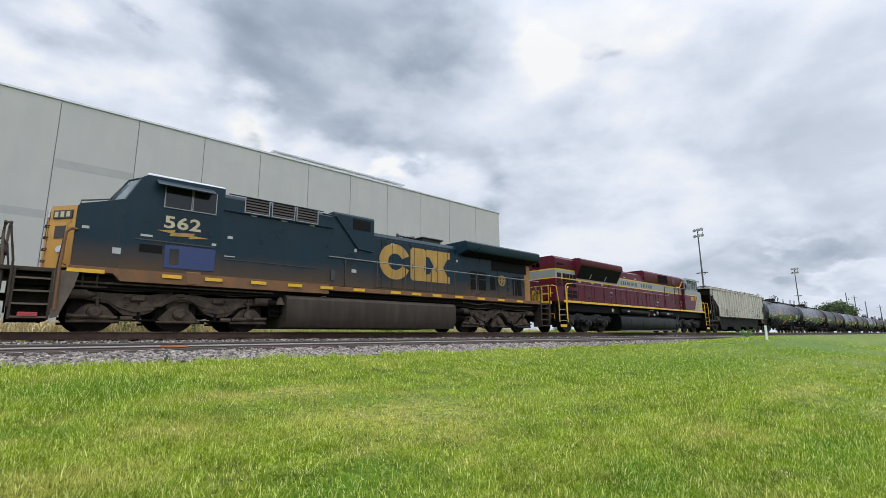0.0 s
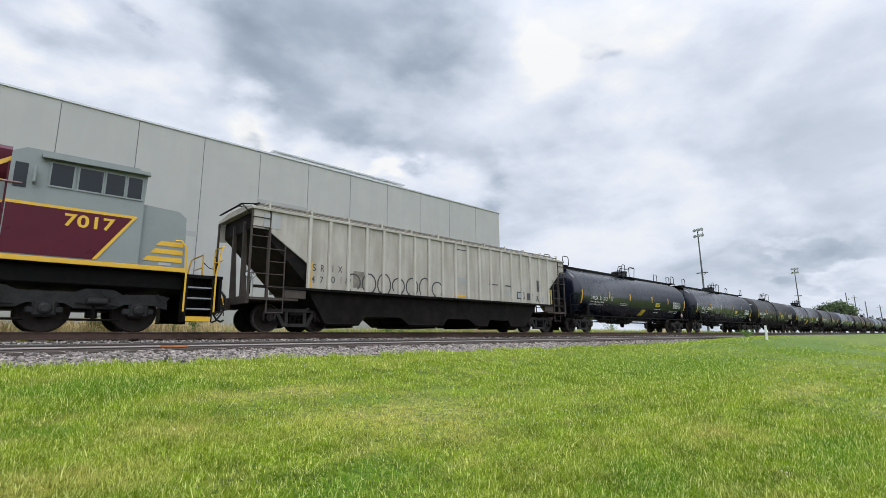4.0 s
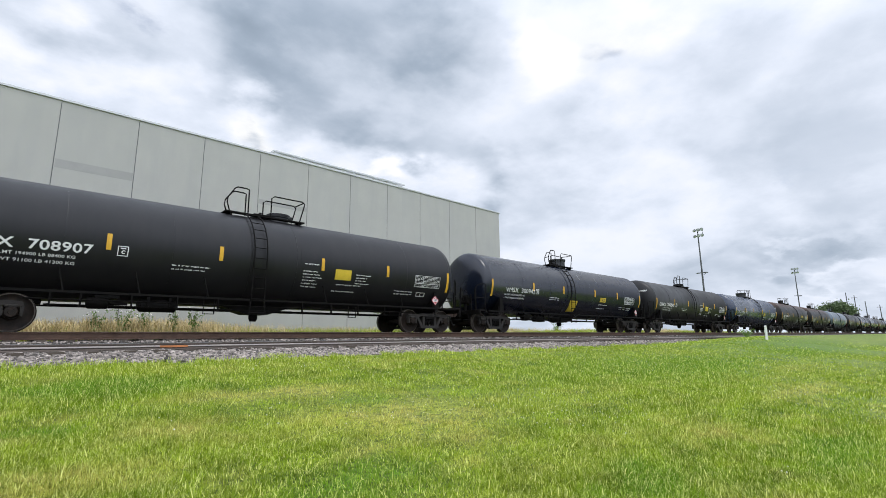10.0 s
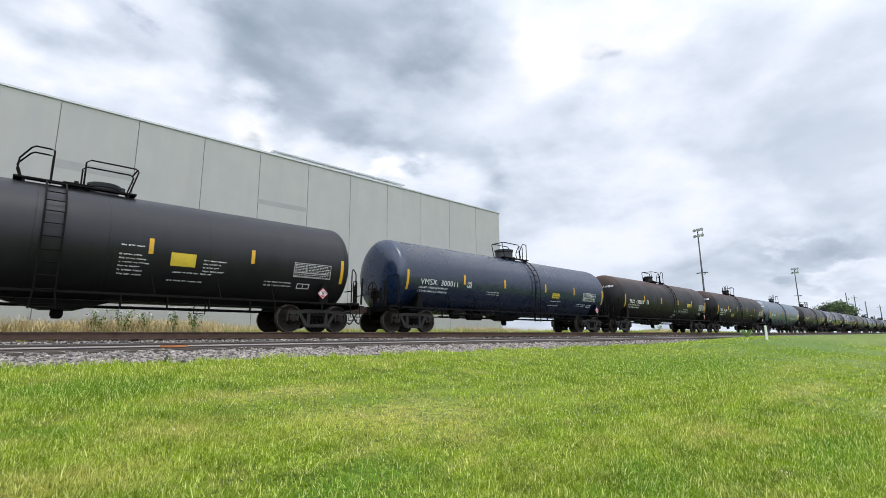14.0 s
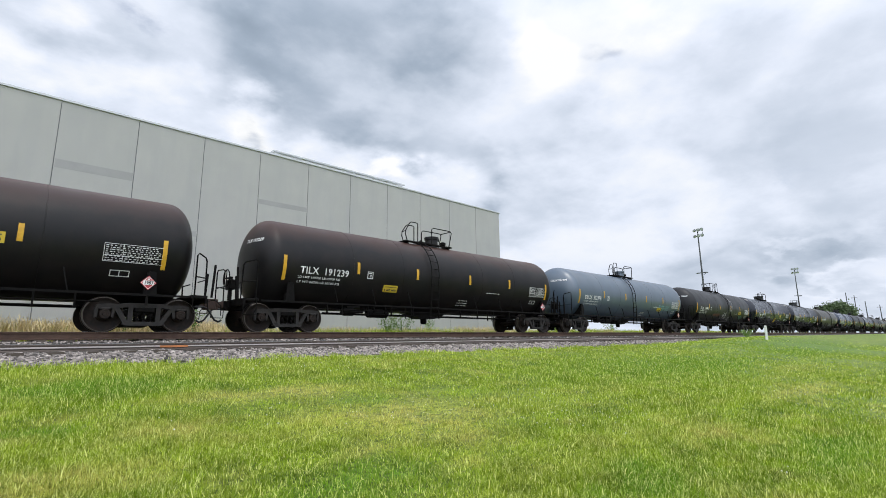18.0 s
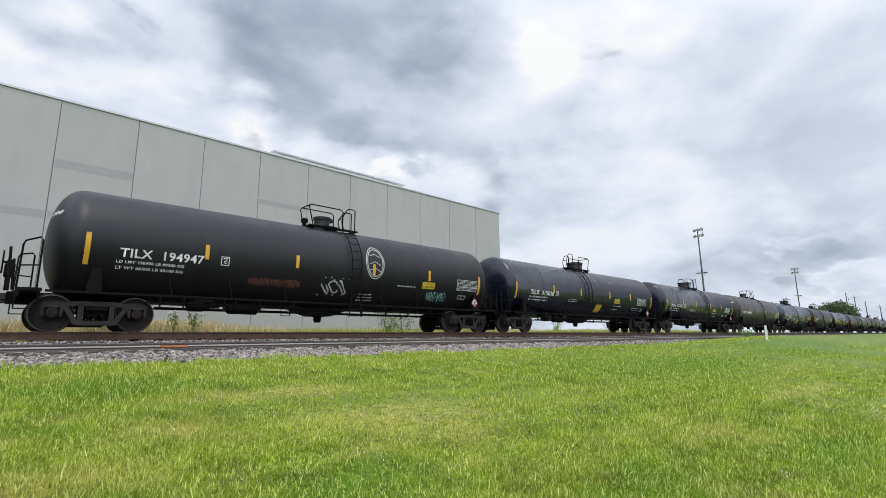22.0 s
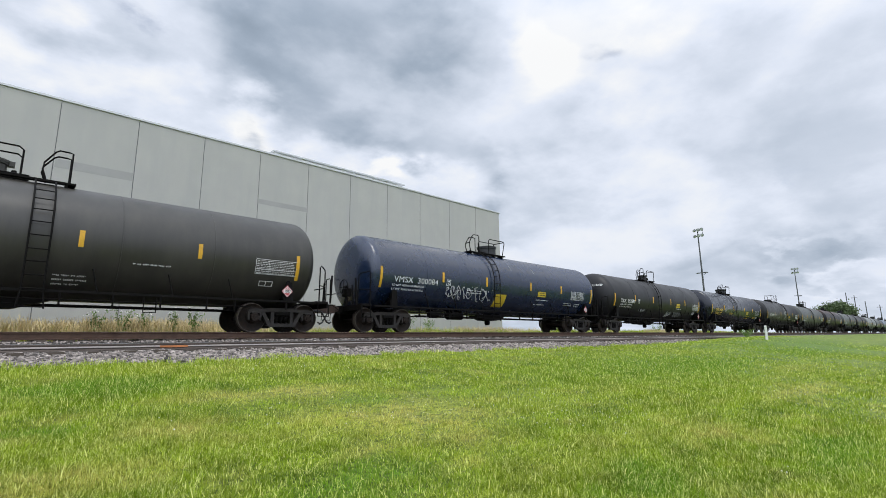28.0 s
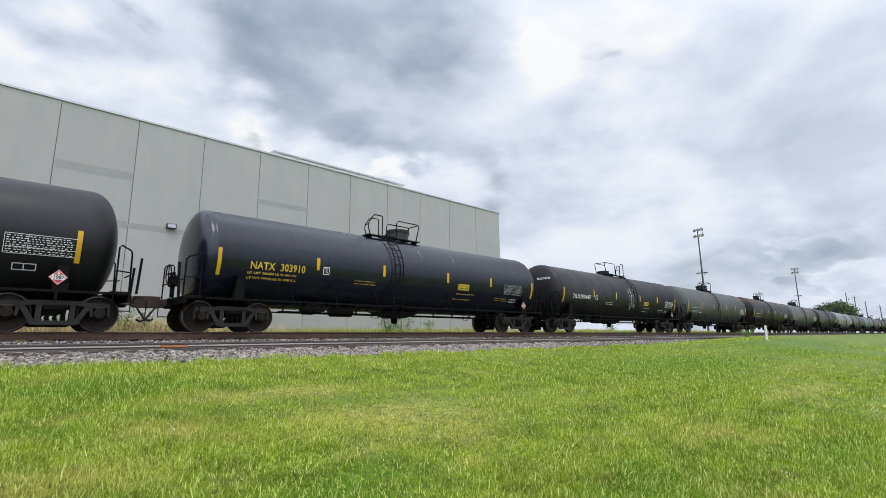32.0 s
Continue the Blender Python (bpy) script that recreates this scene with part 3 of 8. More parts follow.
def wall_panels():
    p = Shape().box(-PANEL + 0.014, -0.014, 0.0, 0.24, 0, WALL_TOP + 0.47 - 0.10, 0.012)
    for i in range(24):
        part("panel", p, CONCRETE, hall, at=pose(-PANEL * i, 0, 0), key="wall_panel", smooth=0)
    part("joint_backing", Shape().box(-PANEL * 24 + 0.05, -0.05, 0.02, 0.2, 0.02, WALL_TOP + 0.3), JOINT, hall, "dark sealant in the joints", smooth=0)
    side = Shape().box(-0.24, 0.0, 0.25, 3.3, 0, WALL_TOP + 0.47 - 0.10, 0.012)
    for i in range(12):
        part("end_panel", side, CONCRETE, hall, at=pose(-0.002, 3.07 * i, 0), key="end_panel", smooth=0)
    cop = Shape().box(-PANEL * 24, 0.05, -0.05, 0.28, WALL_TOP + 0.36, WALL_TOP + 0.47, 0.01)
    cop.box(-0.25, 0.05, 0.28, 37, WALL_TOP + 0.36, WALL_TOP + 0.47, 0.01)
    part("coping", cop, COPING, hall, "pale metal coping along the roof edge", smooth=0)
    part("roof", Shape().box(-PANEL * 24, -0.25, 0.3, 36.8, WALL_TOP - 0.1, WALL_TOP + 0.1), WHITE, hall, smooth=0)
    # white plant housing on the roof
    u = Shape().box(-19.8, -10.1, 1.4, 6.0, WALL_TOP + 0.1, WALL_TOP + 1.15, 0.02)
    part("roof_unit", u, WHITE, hall, "low white metal housing on the roof", smooth=0)
    part("roof_unit_cap", Shape().box(-20.0, -9.6, 1.2, 6.2, WALL_TOP + 1.15, WALL_TOP + 1.25, 0.02), COPING, hall, smooth=0)
    # bands of smoother concrete across single panels
    for i, (z0, z1) in ((9, (7.35, 7.75)), (6, (7.40, 7.68)), (10, (5.0, 5.35)), (9, (5.0, 5.35)), (8, (5.02, 5.30))):
        part("repair_band", Shape().box(-PANEL * (i + 1) + 0.05, -PANEL * i - 0.05, -0.004, 0.0, z0 + 0.47, z1 + 0.47), CONCRETE_PATCH, hall, "greyer band of patched concrete", smooth=0)
    # small wall light
    lamp = part("wall_light", Shape().box(-25.75, -25.30, -0.22, 0.0, 5.72, 5.98, 0.03), POLE, hall, "dark wall light with a pale lens", smooth=0)
    part("lens", Shape().box(-25.70, -25.35, -0.235, -0.222, 5.76, 5.94), LAMP_GLASS, lamp, smooth=0)


wall_panels()


# ---- light poles, far masts, marker post ----
def field_light(x, y, tall):
    p = tagged(new("field_light_pole"), "tall grey steel sports light pole with a cluster of lamps", "light pole", group="field light poles")
    p.location = (x, y, -0.12)
    part("pole", Shape().rod((0, 0, 0), (0, 0, tall), 0.24, 12, 0.11), POLE, p)
    part("crossarm", Shape().box(-0.06, 0.06, -1.0, 1.0, tall - 0.5, tall - 0.38, 0.01).box(-0.06, 0.06, -1.0, 1.0, tall - 1.8, tall - 1.68, 0.01).rod((0, -0.95, tall - 1.75), (0, -0.95, tall - 0.4), 0.04), POLE, p)
    for zz in (tall - 0.45, tall - 1.75):
        for yy in (-0.85, 0.0, 0.85):
            lamp = part("floodlight", Shape().turn([(0, 0.10), (0.18, 0.18), (0.42, 0.36), (0.46, 0.36)], "x", (0, 0, 0), 16), POLE, p, "grey bowl floodlight", at=pose(0.05, yy, zz + 0.25, 0, 28 + 6 * yy, -150 + 20 * yy), key="floodlight")
            part("lens", Shape().turn([(0.462, 0.33), (0.47, 0.33)], "x", (0, 0, 0), 16), LAMP_GLASS, lamp, key="flood_lens")
    part("platform", Shape().box(-0.25, 0.25, -1.1, 1.1, tall * 0.57, tall * 0.57 + 0.16, 0.02).rod((0, -0.8, tall * 0.57), (0, -0.1, tall * 0.57 - 0.5), 0.04), POLE, p, "small service bracket")
    return p


field_light(110.6, 36.0, 22.9)
field_light(201.6, 36.0, 22.6)


def mast(x, y, tall, arms):
    p = tagged(new("utility_pole"), "distant thin grey utility pole", "utility pole", group="distant poles")
    p.location = (x, y, -0.12)
    part("pole", Shape().rod((0, 0, 0), (0, 0, tall), 0.26, 8, 0.15), POLE, p)
    if arms:
        part("crossarm", Shape().box(-0.08, 0.08, -1.1, 1.1, tall - 1.2, tall - 1.0), POLE, p)


mast(262, 30.3, 17.0, False)
mast(290, 30.7, 17.3, True)
mast(300, 28.1, 15.0, False)
mast(300, 23.2, 13.0, True)
post = tagged(new("marker_post"), "short white wooden marker post beside the track", "marker post")
post.location = (34.0, 7.9, -0.55)
part("board", Shape().box(-0.07, 0.07, -0.06, 0.06, 0.0, 0.84, 0.012), POST_WHITE, post, at=pose(0, 0, 0, 0, -4, 20))


# ---- rolling stock ----
R, ZC = 1.52, 2.32            # tank radius and height of its centre over the rail
WHEEL_R, LOCO_WHEEL_R = 0.457, 0.53
ROLLING = []                  # wheelsets with their radius and place on the truck

BLACK_GLOSS = material("glossy_black_paint", (0.0042, 0.0068, 0.0150), 0.22, spec=0.50, vary=0.2, scale=1.2, fine=60, bump=0.015, dirt=(0.03, 0.028, 0.025), dirt_amount=0.10, streak=True)
BLACK_MATTE = material("dull_charcoal_paint", (0.0075, 0.0075, 0.0085), 0.42, spec=0.34, vary=0.18, scale=0.8, fine=60, bump=0.03, dirt=(0.022, 0.020, 0.019), dirt_amount=0.3, streak=True)
BLACK_RUST = material("rust_stained_black_paint", (0.0075, 0.007, 0.007), 0.42, spec=0.22, vary=0.25, scale=0.7, fine=50, bump=0.04, dirt=(0.03, 0.021, 0.016), dirt_amount=0.3, streak=False, crown=((0.060, 0.027, 0.018), 2.95, 3.9, 0.9))
BLUE_GREY = material("faded_blue_grey_paint", (0.052, 0.080, 0.112), 0.36, spec=1.0, vary=0.12, scale=0.8, fine=60, bump=0.02, dirt=(0.03, 0.036, 0.043), dirt_amount=0.3, streak=True)
OLIVE = material("dull_olive_black_paint", (0.030, 0.028, 0.023), 0.42, spec=0.45, vary=0.15, scale=0.8, fine=60, bump=0.03, dirt=(0.075, 0.068, 0.052), dirt_amount=0.3, streak=True)
NAVY_GLOSS = material("glossy_blue_black_paint", (0.0050, 0.0145, 0.0400), 0.25, spec=0.75, vary=0.15, scale=1.2, fine=60, bump=0.015, dirt=(0.045, 0.045, 0.045), dirt_amount=0.1, streak=True)
GREEN_GREY = material("dull_grey_green_paint", (0.050, 0.055, 0.051), 0.45, spec=0.4, vary=0.15, scale=0.8, fine=60, bump=0.02, dirt=(0.09, 0.085, 0.07), dirt_amount=0.3, streak=True)
PALE_GREY = material("light_grey_paint", (0.17, 0.18, 0.175), 0.45, vary=0.12, scale=0.8, dirt=(0.12, 0.115, 0.10), dirt_amount=0.3, streak=True)
UNDER = material("grimy_black_underframe", (0.0045, 0.0042, 0.004), 0.6, vary=0.35, scale=4, dirt=(0.020, 0.015, 0.012), dirt_amount=0.3, spec=0.08)
TRUCK = material("dusty_cast_steel", (0.022, 0.020, 0.0185), 0.65, vary=0.35, scale=4, dirt=(0.050, 0.040, 0.033), dirt_amount=0.45, spec=0.25)
WHEEL = material("brown_wheel_steel", (0.015, 0.0115, 0.0095), 0.6, metal=0.1, vary=0.35, scale=5, dirt=(0.045, 0.026, 0.017), dirt_amount=0.5, spec=0.2)
TREAD = material("bright_wheel_tread", (0.085, 0.070, 0.058), 0.5, metal=0.3, vary=0.2)
RUSTY = material("rusty_coupler", (0.038, 0.021, 0.015), 0.75, vary=0.4, scale=6)
RUBBER = material("black_rubber", (0.02, 0.02, 0.021), 0.55)
YELLOW = material("yellow_reflector", (0.62, 0.34, 0.015), 0.45, vary=0.12, scale=6, dirt=(0.25, 0.15, 0.03), dirt_amount=0.3)
OLD_YELLOW = material("dull_old_yellow", (0.36, 0.27, 0.05), 0.6, vary=0.15, scale=6, dirt=(0.2, 0.15, 0.05), dirt_amount=0.4)
PLACARD = material("yellow_placard", (0.60, 0.43, 0.03), 0.5, vary=0.1, scale=6)
LETTER_WHITE = material("white_lettering", (0.68, 0.68, 0.66), 0.5, vary=0.1, scale=8)
LETTER_YELLOW = material("yellow_lettering", (0.62, 0.40, 0.04), 0.5, vary=0.1, scale=8)
LETTER_GREY = material("faded_grey_lettering", (0.30, 0.31, 0.31), 0.6, vary=0.2, scale=8)
TAG_TEAL = material("teal_spray_paint", (0.22, 0.42, 0.40), 0.5, vary=0.3, scale=8)
TAG_GREEN = material("pale_green_spray_paint", (0.16, 0.20, 0.15), 0.5, vary=0.3, scale=8)
TAG_RUST = material("dull_red_spray_paint", (0.13, 0.045, 0.035), 0.6, vary=0.4, scale=8)
TAG_WHITE = material("white_spray_paint", (0.48, 0.48, 0.47), 0.5, vary=0.3, scale=8)
DARK_PRINT = material("dark_print", (0.03, 0.03, 0.03), 0.5)
MANWAY = material("dark_bolted_manway", (0.020, 0.021, 0.023), 0.5, spec=0.35, vary=0.3, scale=4)
DIAMOND_RED = material("red_placard", (0.42, 0.035, 0.045), 0.5, vary=0.1)


def skin(z, off=0.012, r=R):
    """How far the near side of the tank stands out at height z."""
    return -math.sqrt(max(0.01, (r + off) ** 2 - (z - ZC) ** 2))


def patch(s, x0, x1, z0, z1, lean=0.0, off=0.010, n=6):
    """A thin bent plate on the near side of the tank; its top is shifted by lean."""
    P, F = [], []
    for i in range(n + 1):
        z = z0 + (z1 - z0) * i / n
        k = lean * i / n
        for o in (0.0, off):
            P += [(x0 + k, skin(z, o), z), (x1 + k, skin(z, o), z)]
    for i in range(n):
        a, b = 4 * i, 4 * i + 4
        F += [(a + 2, a + 3, b + 3, b + 2), (a, a + 2, b + 2, b), (a + 1, b + 1, b + 3, a + 3)]
    F += [(0, 1, 3, 2), (4 * n, 4 * n + 2, 4 * n + 3, 4 * n + 1)]
    return s.add(P, F)


def written(body, x1, z0, height, mat, parent, name="car_number", spacing=1.05, width=None, x0=None, bold=0.006):
    """Written characters laid on the tank's side, ending at x1 or starting at x0."""
    key = "text_" + body + str(height) + str(x0) + str(x1)
    if key not in MESHES:
        me = text_mesh(body, height, spacing, bold)
        c = np.empty(len(me.vertices) * 3, np.float32)
        me.vertices.foreach_get("co", c)
        c = c.reshape(-1, 3)
        w = c[:, 0].max()
        k = width / w if width else 1.0
        c[:, 0] = c[:, 0] * k + (x0 if x0 is not None else x1 - w * k)
        z = z0 + c[:, 1]
        c[:, 2] = z
        c[:, 1] = -np.sqrt((R + 0.014) ** 2 - (z - ZC) ** 2)
        me.vertices.foreach_set("co", c.ravel())
        me.update()
        MESHES[key] = me
        me.materials.clear()
        me.materials.append(mat)
    return part(name, MESHES[key], mat, parent, key=key)


def tank_profile(kind):
    """Outline of a tank; the round-ended ones reach less far at the leading end."""
    straight, depth, lead = (7.42, 0.74, 7.22) if kind == "round" else (7.72, 0.46, 7.72)

    def half(length):
        return [(length + depth * math.cos(math.pi / 2 * i / 14) ** 0.9 if i < 14 else length, R * math.sin(math.pi / 2 * i / 14) ** 0.92 if i else 0.0) for i in range(15)]
    return [(-x, r) for x, r in half(lead)] + [(x, r) for x, r in reversed(half(straight))]


def tank_shape(kind):
    """The tank's shell with its raised weld and jacket seams, as one turned body."""
    prof = tank_profile(kind)
    half = len(prof) // 2
    rings = []
    for x in (-4.6, -2.3, 2.3, 4.6) if kind == "round" else (-7.66, -0.75, 0.75, 7.66):
        w = 0.012 if kind == "round" or abs(x) < 1 else 0.025
        rings += [(x - w, R), (x - w * 0.6, R + 0.006), (x + w * 0.6, R + 0.006), (x + w, R)]
    return Shape().turn(prof[:half] + rings + prof[half:], "x", (0, 0, ZC), 72)


def wheelset_shape(r, out=1.10):
    s = Shape()
    for k in (-1, 1):
        s.turn([(k * 0.66, r + 0.027), (k * 0.69, r + 0.022), (k * 0.70, r), (k * 0.828, r - 0.006), (k * 0.832, r - 0.02), (k * 0.80, r - 0.065), (k * 0.775, r * 0.72), (k * 0.80, r * 0.42), (k * 0.845, r * 0.36), (k * 0.85, 0.0)], "y", (0, 0, 0), 36)
    s.rod((0, -0.9, 0), (0, 0.9, 0), 0.085, 14)
    for k in (-1, 1):
        s.turn([(k * 0.9, 0.10), (k * 0.93, 0.135), (k * (out - 0.03), 0.135), (k * out, 0.115), (k * out, 0.06), (k * (out + 0.012), 0.055), (k * (out + 0.012), 0.0)], "y", (0, 0, 0), 18)
        for j in range(3):
            a = 2.1 * j
            s.rod((0.085 * math.cos(a), k * out, 0.085 * math.sin(a)), (0.085 * math.cos(a), k * (out + 0.02), 0.085 * math.sin(a)), 0.018, 6)
    return s


def tread_shape(r, k):
    s = Shape()
    if k:
        s.turn([(k * 0.71, r + 0.002), (k * 0.826, r - 0.003), (k * 0.8335, r - 0.012), (k * 0.8335, r - 0.025), (k * 0.71, r - 0.03)], "y", (0, 0, 0), 36)
    return s


def side_frame_shape():
    """A cast three-piece side frame with its windows, lying at y = 0."""
    s = Shape()
    t = 0.07
    s.slab([(-1.12, 0.58), (-1.08, 0.70), (-0.86, 0.735), (-0.62, 0.72), (-0.42, 0.76), (0.42, 0.76), (0.62, 0.72), (0.86, 0.735), (1.08, 0.70), (1.12, 0.58), (1.0, 0.60), (0.72, 0.60), (0.44, 0.645), (-0.44, 0.645), (-0.72, 0.60), (-1.0, 0.60)], "y", -t, t)
    for k in (-1, 1):
        s.slab([(k * 0.70, 0.61), (k * 0.58, 0.62), (k * 0.36, 0.25), (k * 0.46, 0.19)], "y", -t * 0.9, t * 0.9)
        s.slab([(k * 0.38, 0.66), (k * 0.27, 0.66), (k * 0.27, 0.22), (k * 0.38, 0.22)], "y", -t, t)
        s.slab([(k * 1.12, 0.60), (k * 1.04, 0.62), (k * 1.05, 0.38), (k * 1.10, 0.36)], "y", -t * 0.8, t * 0.8)
        s.slab([(k * 0.74, 0.62), (k * 0.66, 0.60), (k * 0.70, 0.36), (k * 0.75, 0.38)], "y", -t * 0.8, t * 0.8)
        s.box(k * 0.889 - 0.12, k * 0.889 + 0.12, -0.09, 0.09, 0.56, 0.63, 0.02)
    s.slab([(-0.5, 0.20), (-0.40, 0.16), (0.40, 0.16), (0.5, 0.20), (0.42, 0.27), (-0.42, 0.27)], "y", -t * 1.3, t * 1.3)
    return s


def spring_shape():
    s = Shape()
    for x in (-0.16, 0.0, 0.16):
        pts = [(x + 0.055 * math.cos(2.2 * i), 0.055 * math.sin(2.2 * i), 0.27 + 0.25 * i / 16) for i in range(17)]
        s.tube(pts, 0.014, 5)
        s.rod((x, 0, 0.27), (x, 0, 0.52), 0.03, 8)
    return s.box(-0.24, 0.24, -0.10, 0.10, 0.52, 0.64, 0.02)


def freight_truck(parent, x):
    t = part("truck", lambda: Shape().box(-0.2, 0.2, -0.95, 0.95, 0.46, 0.68, 0.03).turn([(0.66, 0.20), (0.80, 0.20)], "z", (0, 0, 0), 20), TRUCK, parent, "grimy cast steel two-axle truck", at=pose(x, 0, 0), key="bolster")
    for k in (-1, 1):
        part("side_frame", side_frame_shape, TRUCK, t, at=pose(0, k * 1.0, 0), key="side_frame", smooth=30)
        part("spring_nest", spring_shape, UNDER, t, at=pose(0, k * 1.0, 0), key="springs")
        w = part("wheelset", lambda: wheelset_shape(WHEEL_R), WHEEL, t, at=pose(k * 0.889, 0, WHEEL_R), key="wheelset")
        for q in (-1, 1):
            part("tread", lambda: tread_shape(WHEEL_R, q), TREAD, w, "worn bright wheel rim", key="tread%d" % q)
        ROLLING.append((w, k * 0.889, WHEEL_R))
    for k in (-0.46, 0.46):
        part("brake_beam", lambda: Shape().box(-0.04, 0.04, -0.7, 0.7, 0.32, 0.42, 0.01), UNDER, t, at=pose(k, 0, 0), key="brake_beam")
    return t


def coupler(parent, x, way, z=0.87):
    c = part("coupler", lambda: Shape().box(-0.55, 0.12, -0.075, 0.075, -0.09, 0.09, 0.02).slab([(0.0, -0.13), (0.30, -0.19), (0.36, -0.12), (0.24, -0.04), (0.27, 0.07), (0.38, 0.05), (0.40, 0.15), (0.26, 0.20), (0.02, 0.14)], "z", -0.15, 0.15), RUSTY, parent, "rust-brown knuckle coupler", at=pose(x, 0, z, 0, 0, 0 if way > 0 else 180) @ Matrix.Diagonal((1, 1.3, 1.05, 1)), key="coupler")
    part("air_hose", lambda: Shape().tube([(-0.12, -0.30, -0.10), (0.02, -0.31, -0.14), (0.14, -0.30, -0.32), (0.26, -0.27, -0.47), (0.40, -0.22, -0.52), (0.50, -0.18, -0.47)], 0.028, 8).rod((-0.4, -0.30, -0.10), (-0.1, -0.30, -0.10), 0.03, 8), RUBBER, c, "black rubber air hose", key="air_hose")
    part("cut_lever", lambda: Shape().tube([(0.05, 0.05, 0.1), (-0.05, -0.3, 0.05), (-0.05, -0.95, 0.05), (0.02, -1.2, -0.12), (0.02, -1.25, -0.4)], 0.014, 6), UNDER, c, key="cut_lever")
    return c


def small_hoop(xa, xb, z):
    """A tapering pipe hoop at the edge of the top platform, beside the ladder, and a lower one inside it."""
    s = Shape()
    for y, k in ((-0.62, 1.0), (-0.36, 0.9)):
        s.tube([(xa + 0.10, y, z), (xa, y, z + 0.30 * k), (xa + 0.02, y, z + 0.48 * k), (xa + 0.22, y, z + 0.80 * k), (xa + 0.30, y, z + 0.86 * k), (xb - 0.1, y, z + 0.86 * k), (xb, y, z + 0.84 * k), (xb, y, z)], 0.022, 7)
    return s.rod((xa + 0.02, -0.62, z + 0.45), (xa + 0.02, -0.36, z + 0.42), 0.018, 6)


def big_hoop(xa, xb, z):
    """Pipe rails round the manway, joined across the end at xb."""
    s, d = Shape(), 1 if xb > xa else -1
    for y in (-0.60, 0.10):
        s.tube([(xa, y, z), (xa, y, z + 0.70), (xa + 0.10 * d, y, z + 0.78), (xb - 0.08 * d, y, z + 0.78), (xb, y, z + 0.70), (xb - 0.05 * d, y, z + 0.50), (xb - 0.18 * d, y, z)], 0.022, 7)
    s.rod((xb - 0.03 * d, -0.60, z + 0.76), (xb - 0.03 * d, 0.10, z + 0.76), 0.022, 7)
    return s


def ladder_shape(x, r_off=0.10):
    s = Shape()
    for k in (-0.2, 0.2):
        pts = []
        for i in range(15):
            a = radians(78 - i * 6.2)
            pts.append((x + k, -(R + r_off) * math.cos(a), ZC + (R + r_off) * math.sin(a)))
        pts += [(x + k, -1.60, 1.6), (x + k, -1.56, 0.98), (x + k * 1.25, -1.53, 0.52)]
        s.tube(pts, 0.022, 6)
    for i in range(8):
        a = radians(66 - i * 11.5)
        y, z = -(R + r_off) * math.cos(a), ZC + (R + r_off) * math.sin(a)
        s.rod((x - 0.2, y, z), (x + 0.2, y, z), 0.014, 6)
    for z in (1.62, 1.30, 0.98, 0.56):
        s.rod((x - 0.22, -1.57, z), (x + 0.22, -1.57, z), 0.016, 6)
    return s


def dome(parent, x, z, wide, tall, mat):
    d = part("manway", lambda: Shape().turn([(-0.1, wide + 0.03), (0.0, wide), (tall - 0.1, wide), (tall - 0.08, wide + 0.03), (tall - 0.03, wide + 0.03)], "z", (0, 0, 0), 28), mat, parent, at=pose(x, 0, z), key="manway%.2f%.2f" % (wide, tall))
    lid = part("lid", lambda: Shape().turn([(tall - 0.03, wide + 0.045), (tall + 0.03, wide + 0.045), (tall + 0.06, wide * 0.8), (tall + 0.07, 0.0)], "z", (0, 0, 0), 28).box(wide, wide + 0.14, -0.08, 0.08, tall - 0.1, tall + 0.04, 0.01), mat, d, key="lid%.2f%.2f" % (wide, tall))
    return d


def number_box(parent, x, z):
    s = Shape()
    for r in ((x, x + 0.24, z, z + 0.02), (x, x + 0.24, z + 0.24, z + 0.26), (x, x + 0.02, z, z + 0.26), (x + 0.22, x + 0.24, z, z + 0.26), (x + 0.06, x + 0.18, z + 0.185, z + 0.215)):
        patch(s, *r, n=2)
    part("plate_box", s, LETTER_WHITE, parent, "white outlined box with a letter", key="plate_box%.2f%.2f" % (x, z), smooth=0)
    written("C", None, z + 0.06, 0.085, LETTER_WHITE, parent, "plate_letter", x0=x + 0.085)


def stencil(parent, x, z, mat, seed):
    """The white panel of maintenance stencils: framed rows of unreadable figures."""
    rng = random.Random(seed)
    s = Shape()
    w, h = 1.34, 0.46
    for r in ((x, x + w, z, z + 0.012), (x, x + w, z + h - 0.012, z + h), (x, x + w, z + 0.15, z + 0.162), (x, x + 0.012, z, z + h), (x + w - 0.012, x + w, z, z + h), (x + 0.42, x + 0.43, z, z + h)):
        patch(s, *r, n=2)
    for i in range(8):
        zz = z + 0.025 + i * 0.053
        xx = x + 0.04
        while xx < x + w - 0.10:
            q = rng.uniform(0.02, 0.07)
            patch(s, xx, xx + q, zz, zz + 0.020, n=1)
            xx += q + rng.uniform(0.015, 0.06)
    part("stencil_panel", s, mat, parent, "white panel of small stencilled figures", key="stencil%d%.2f%s" % (seed % 3, x, mat.name), smooth=0)


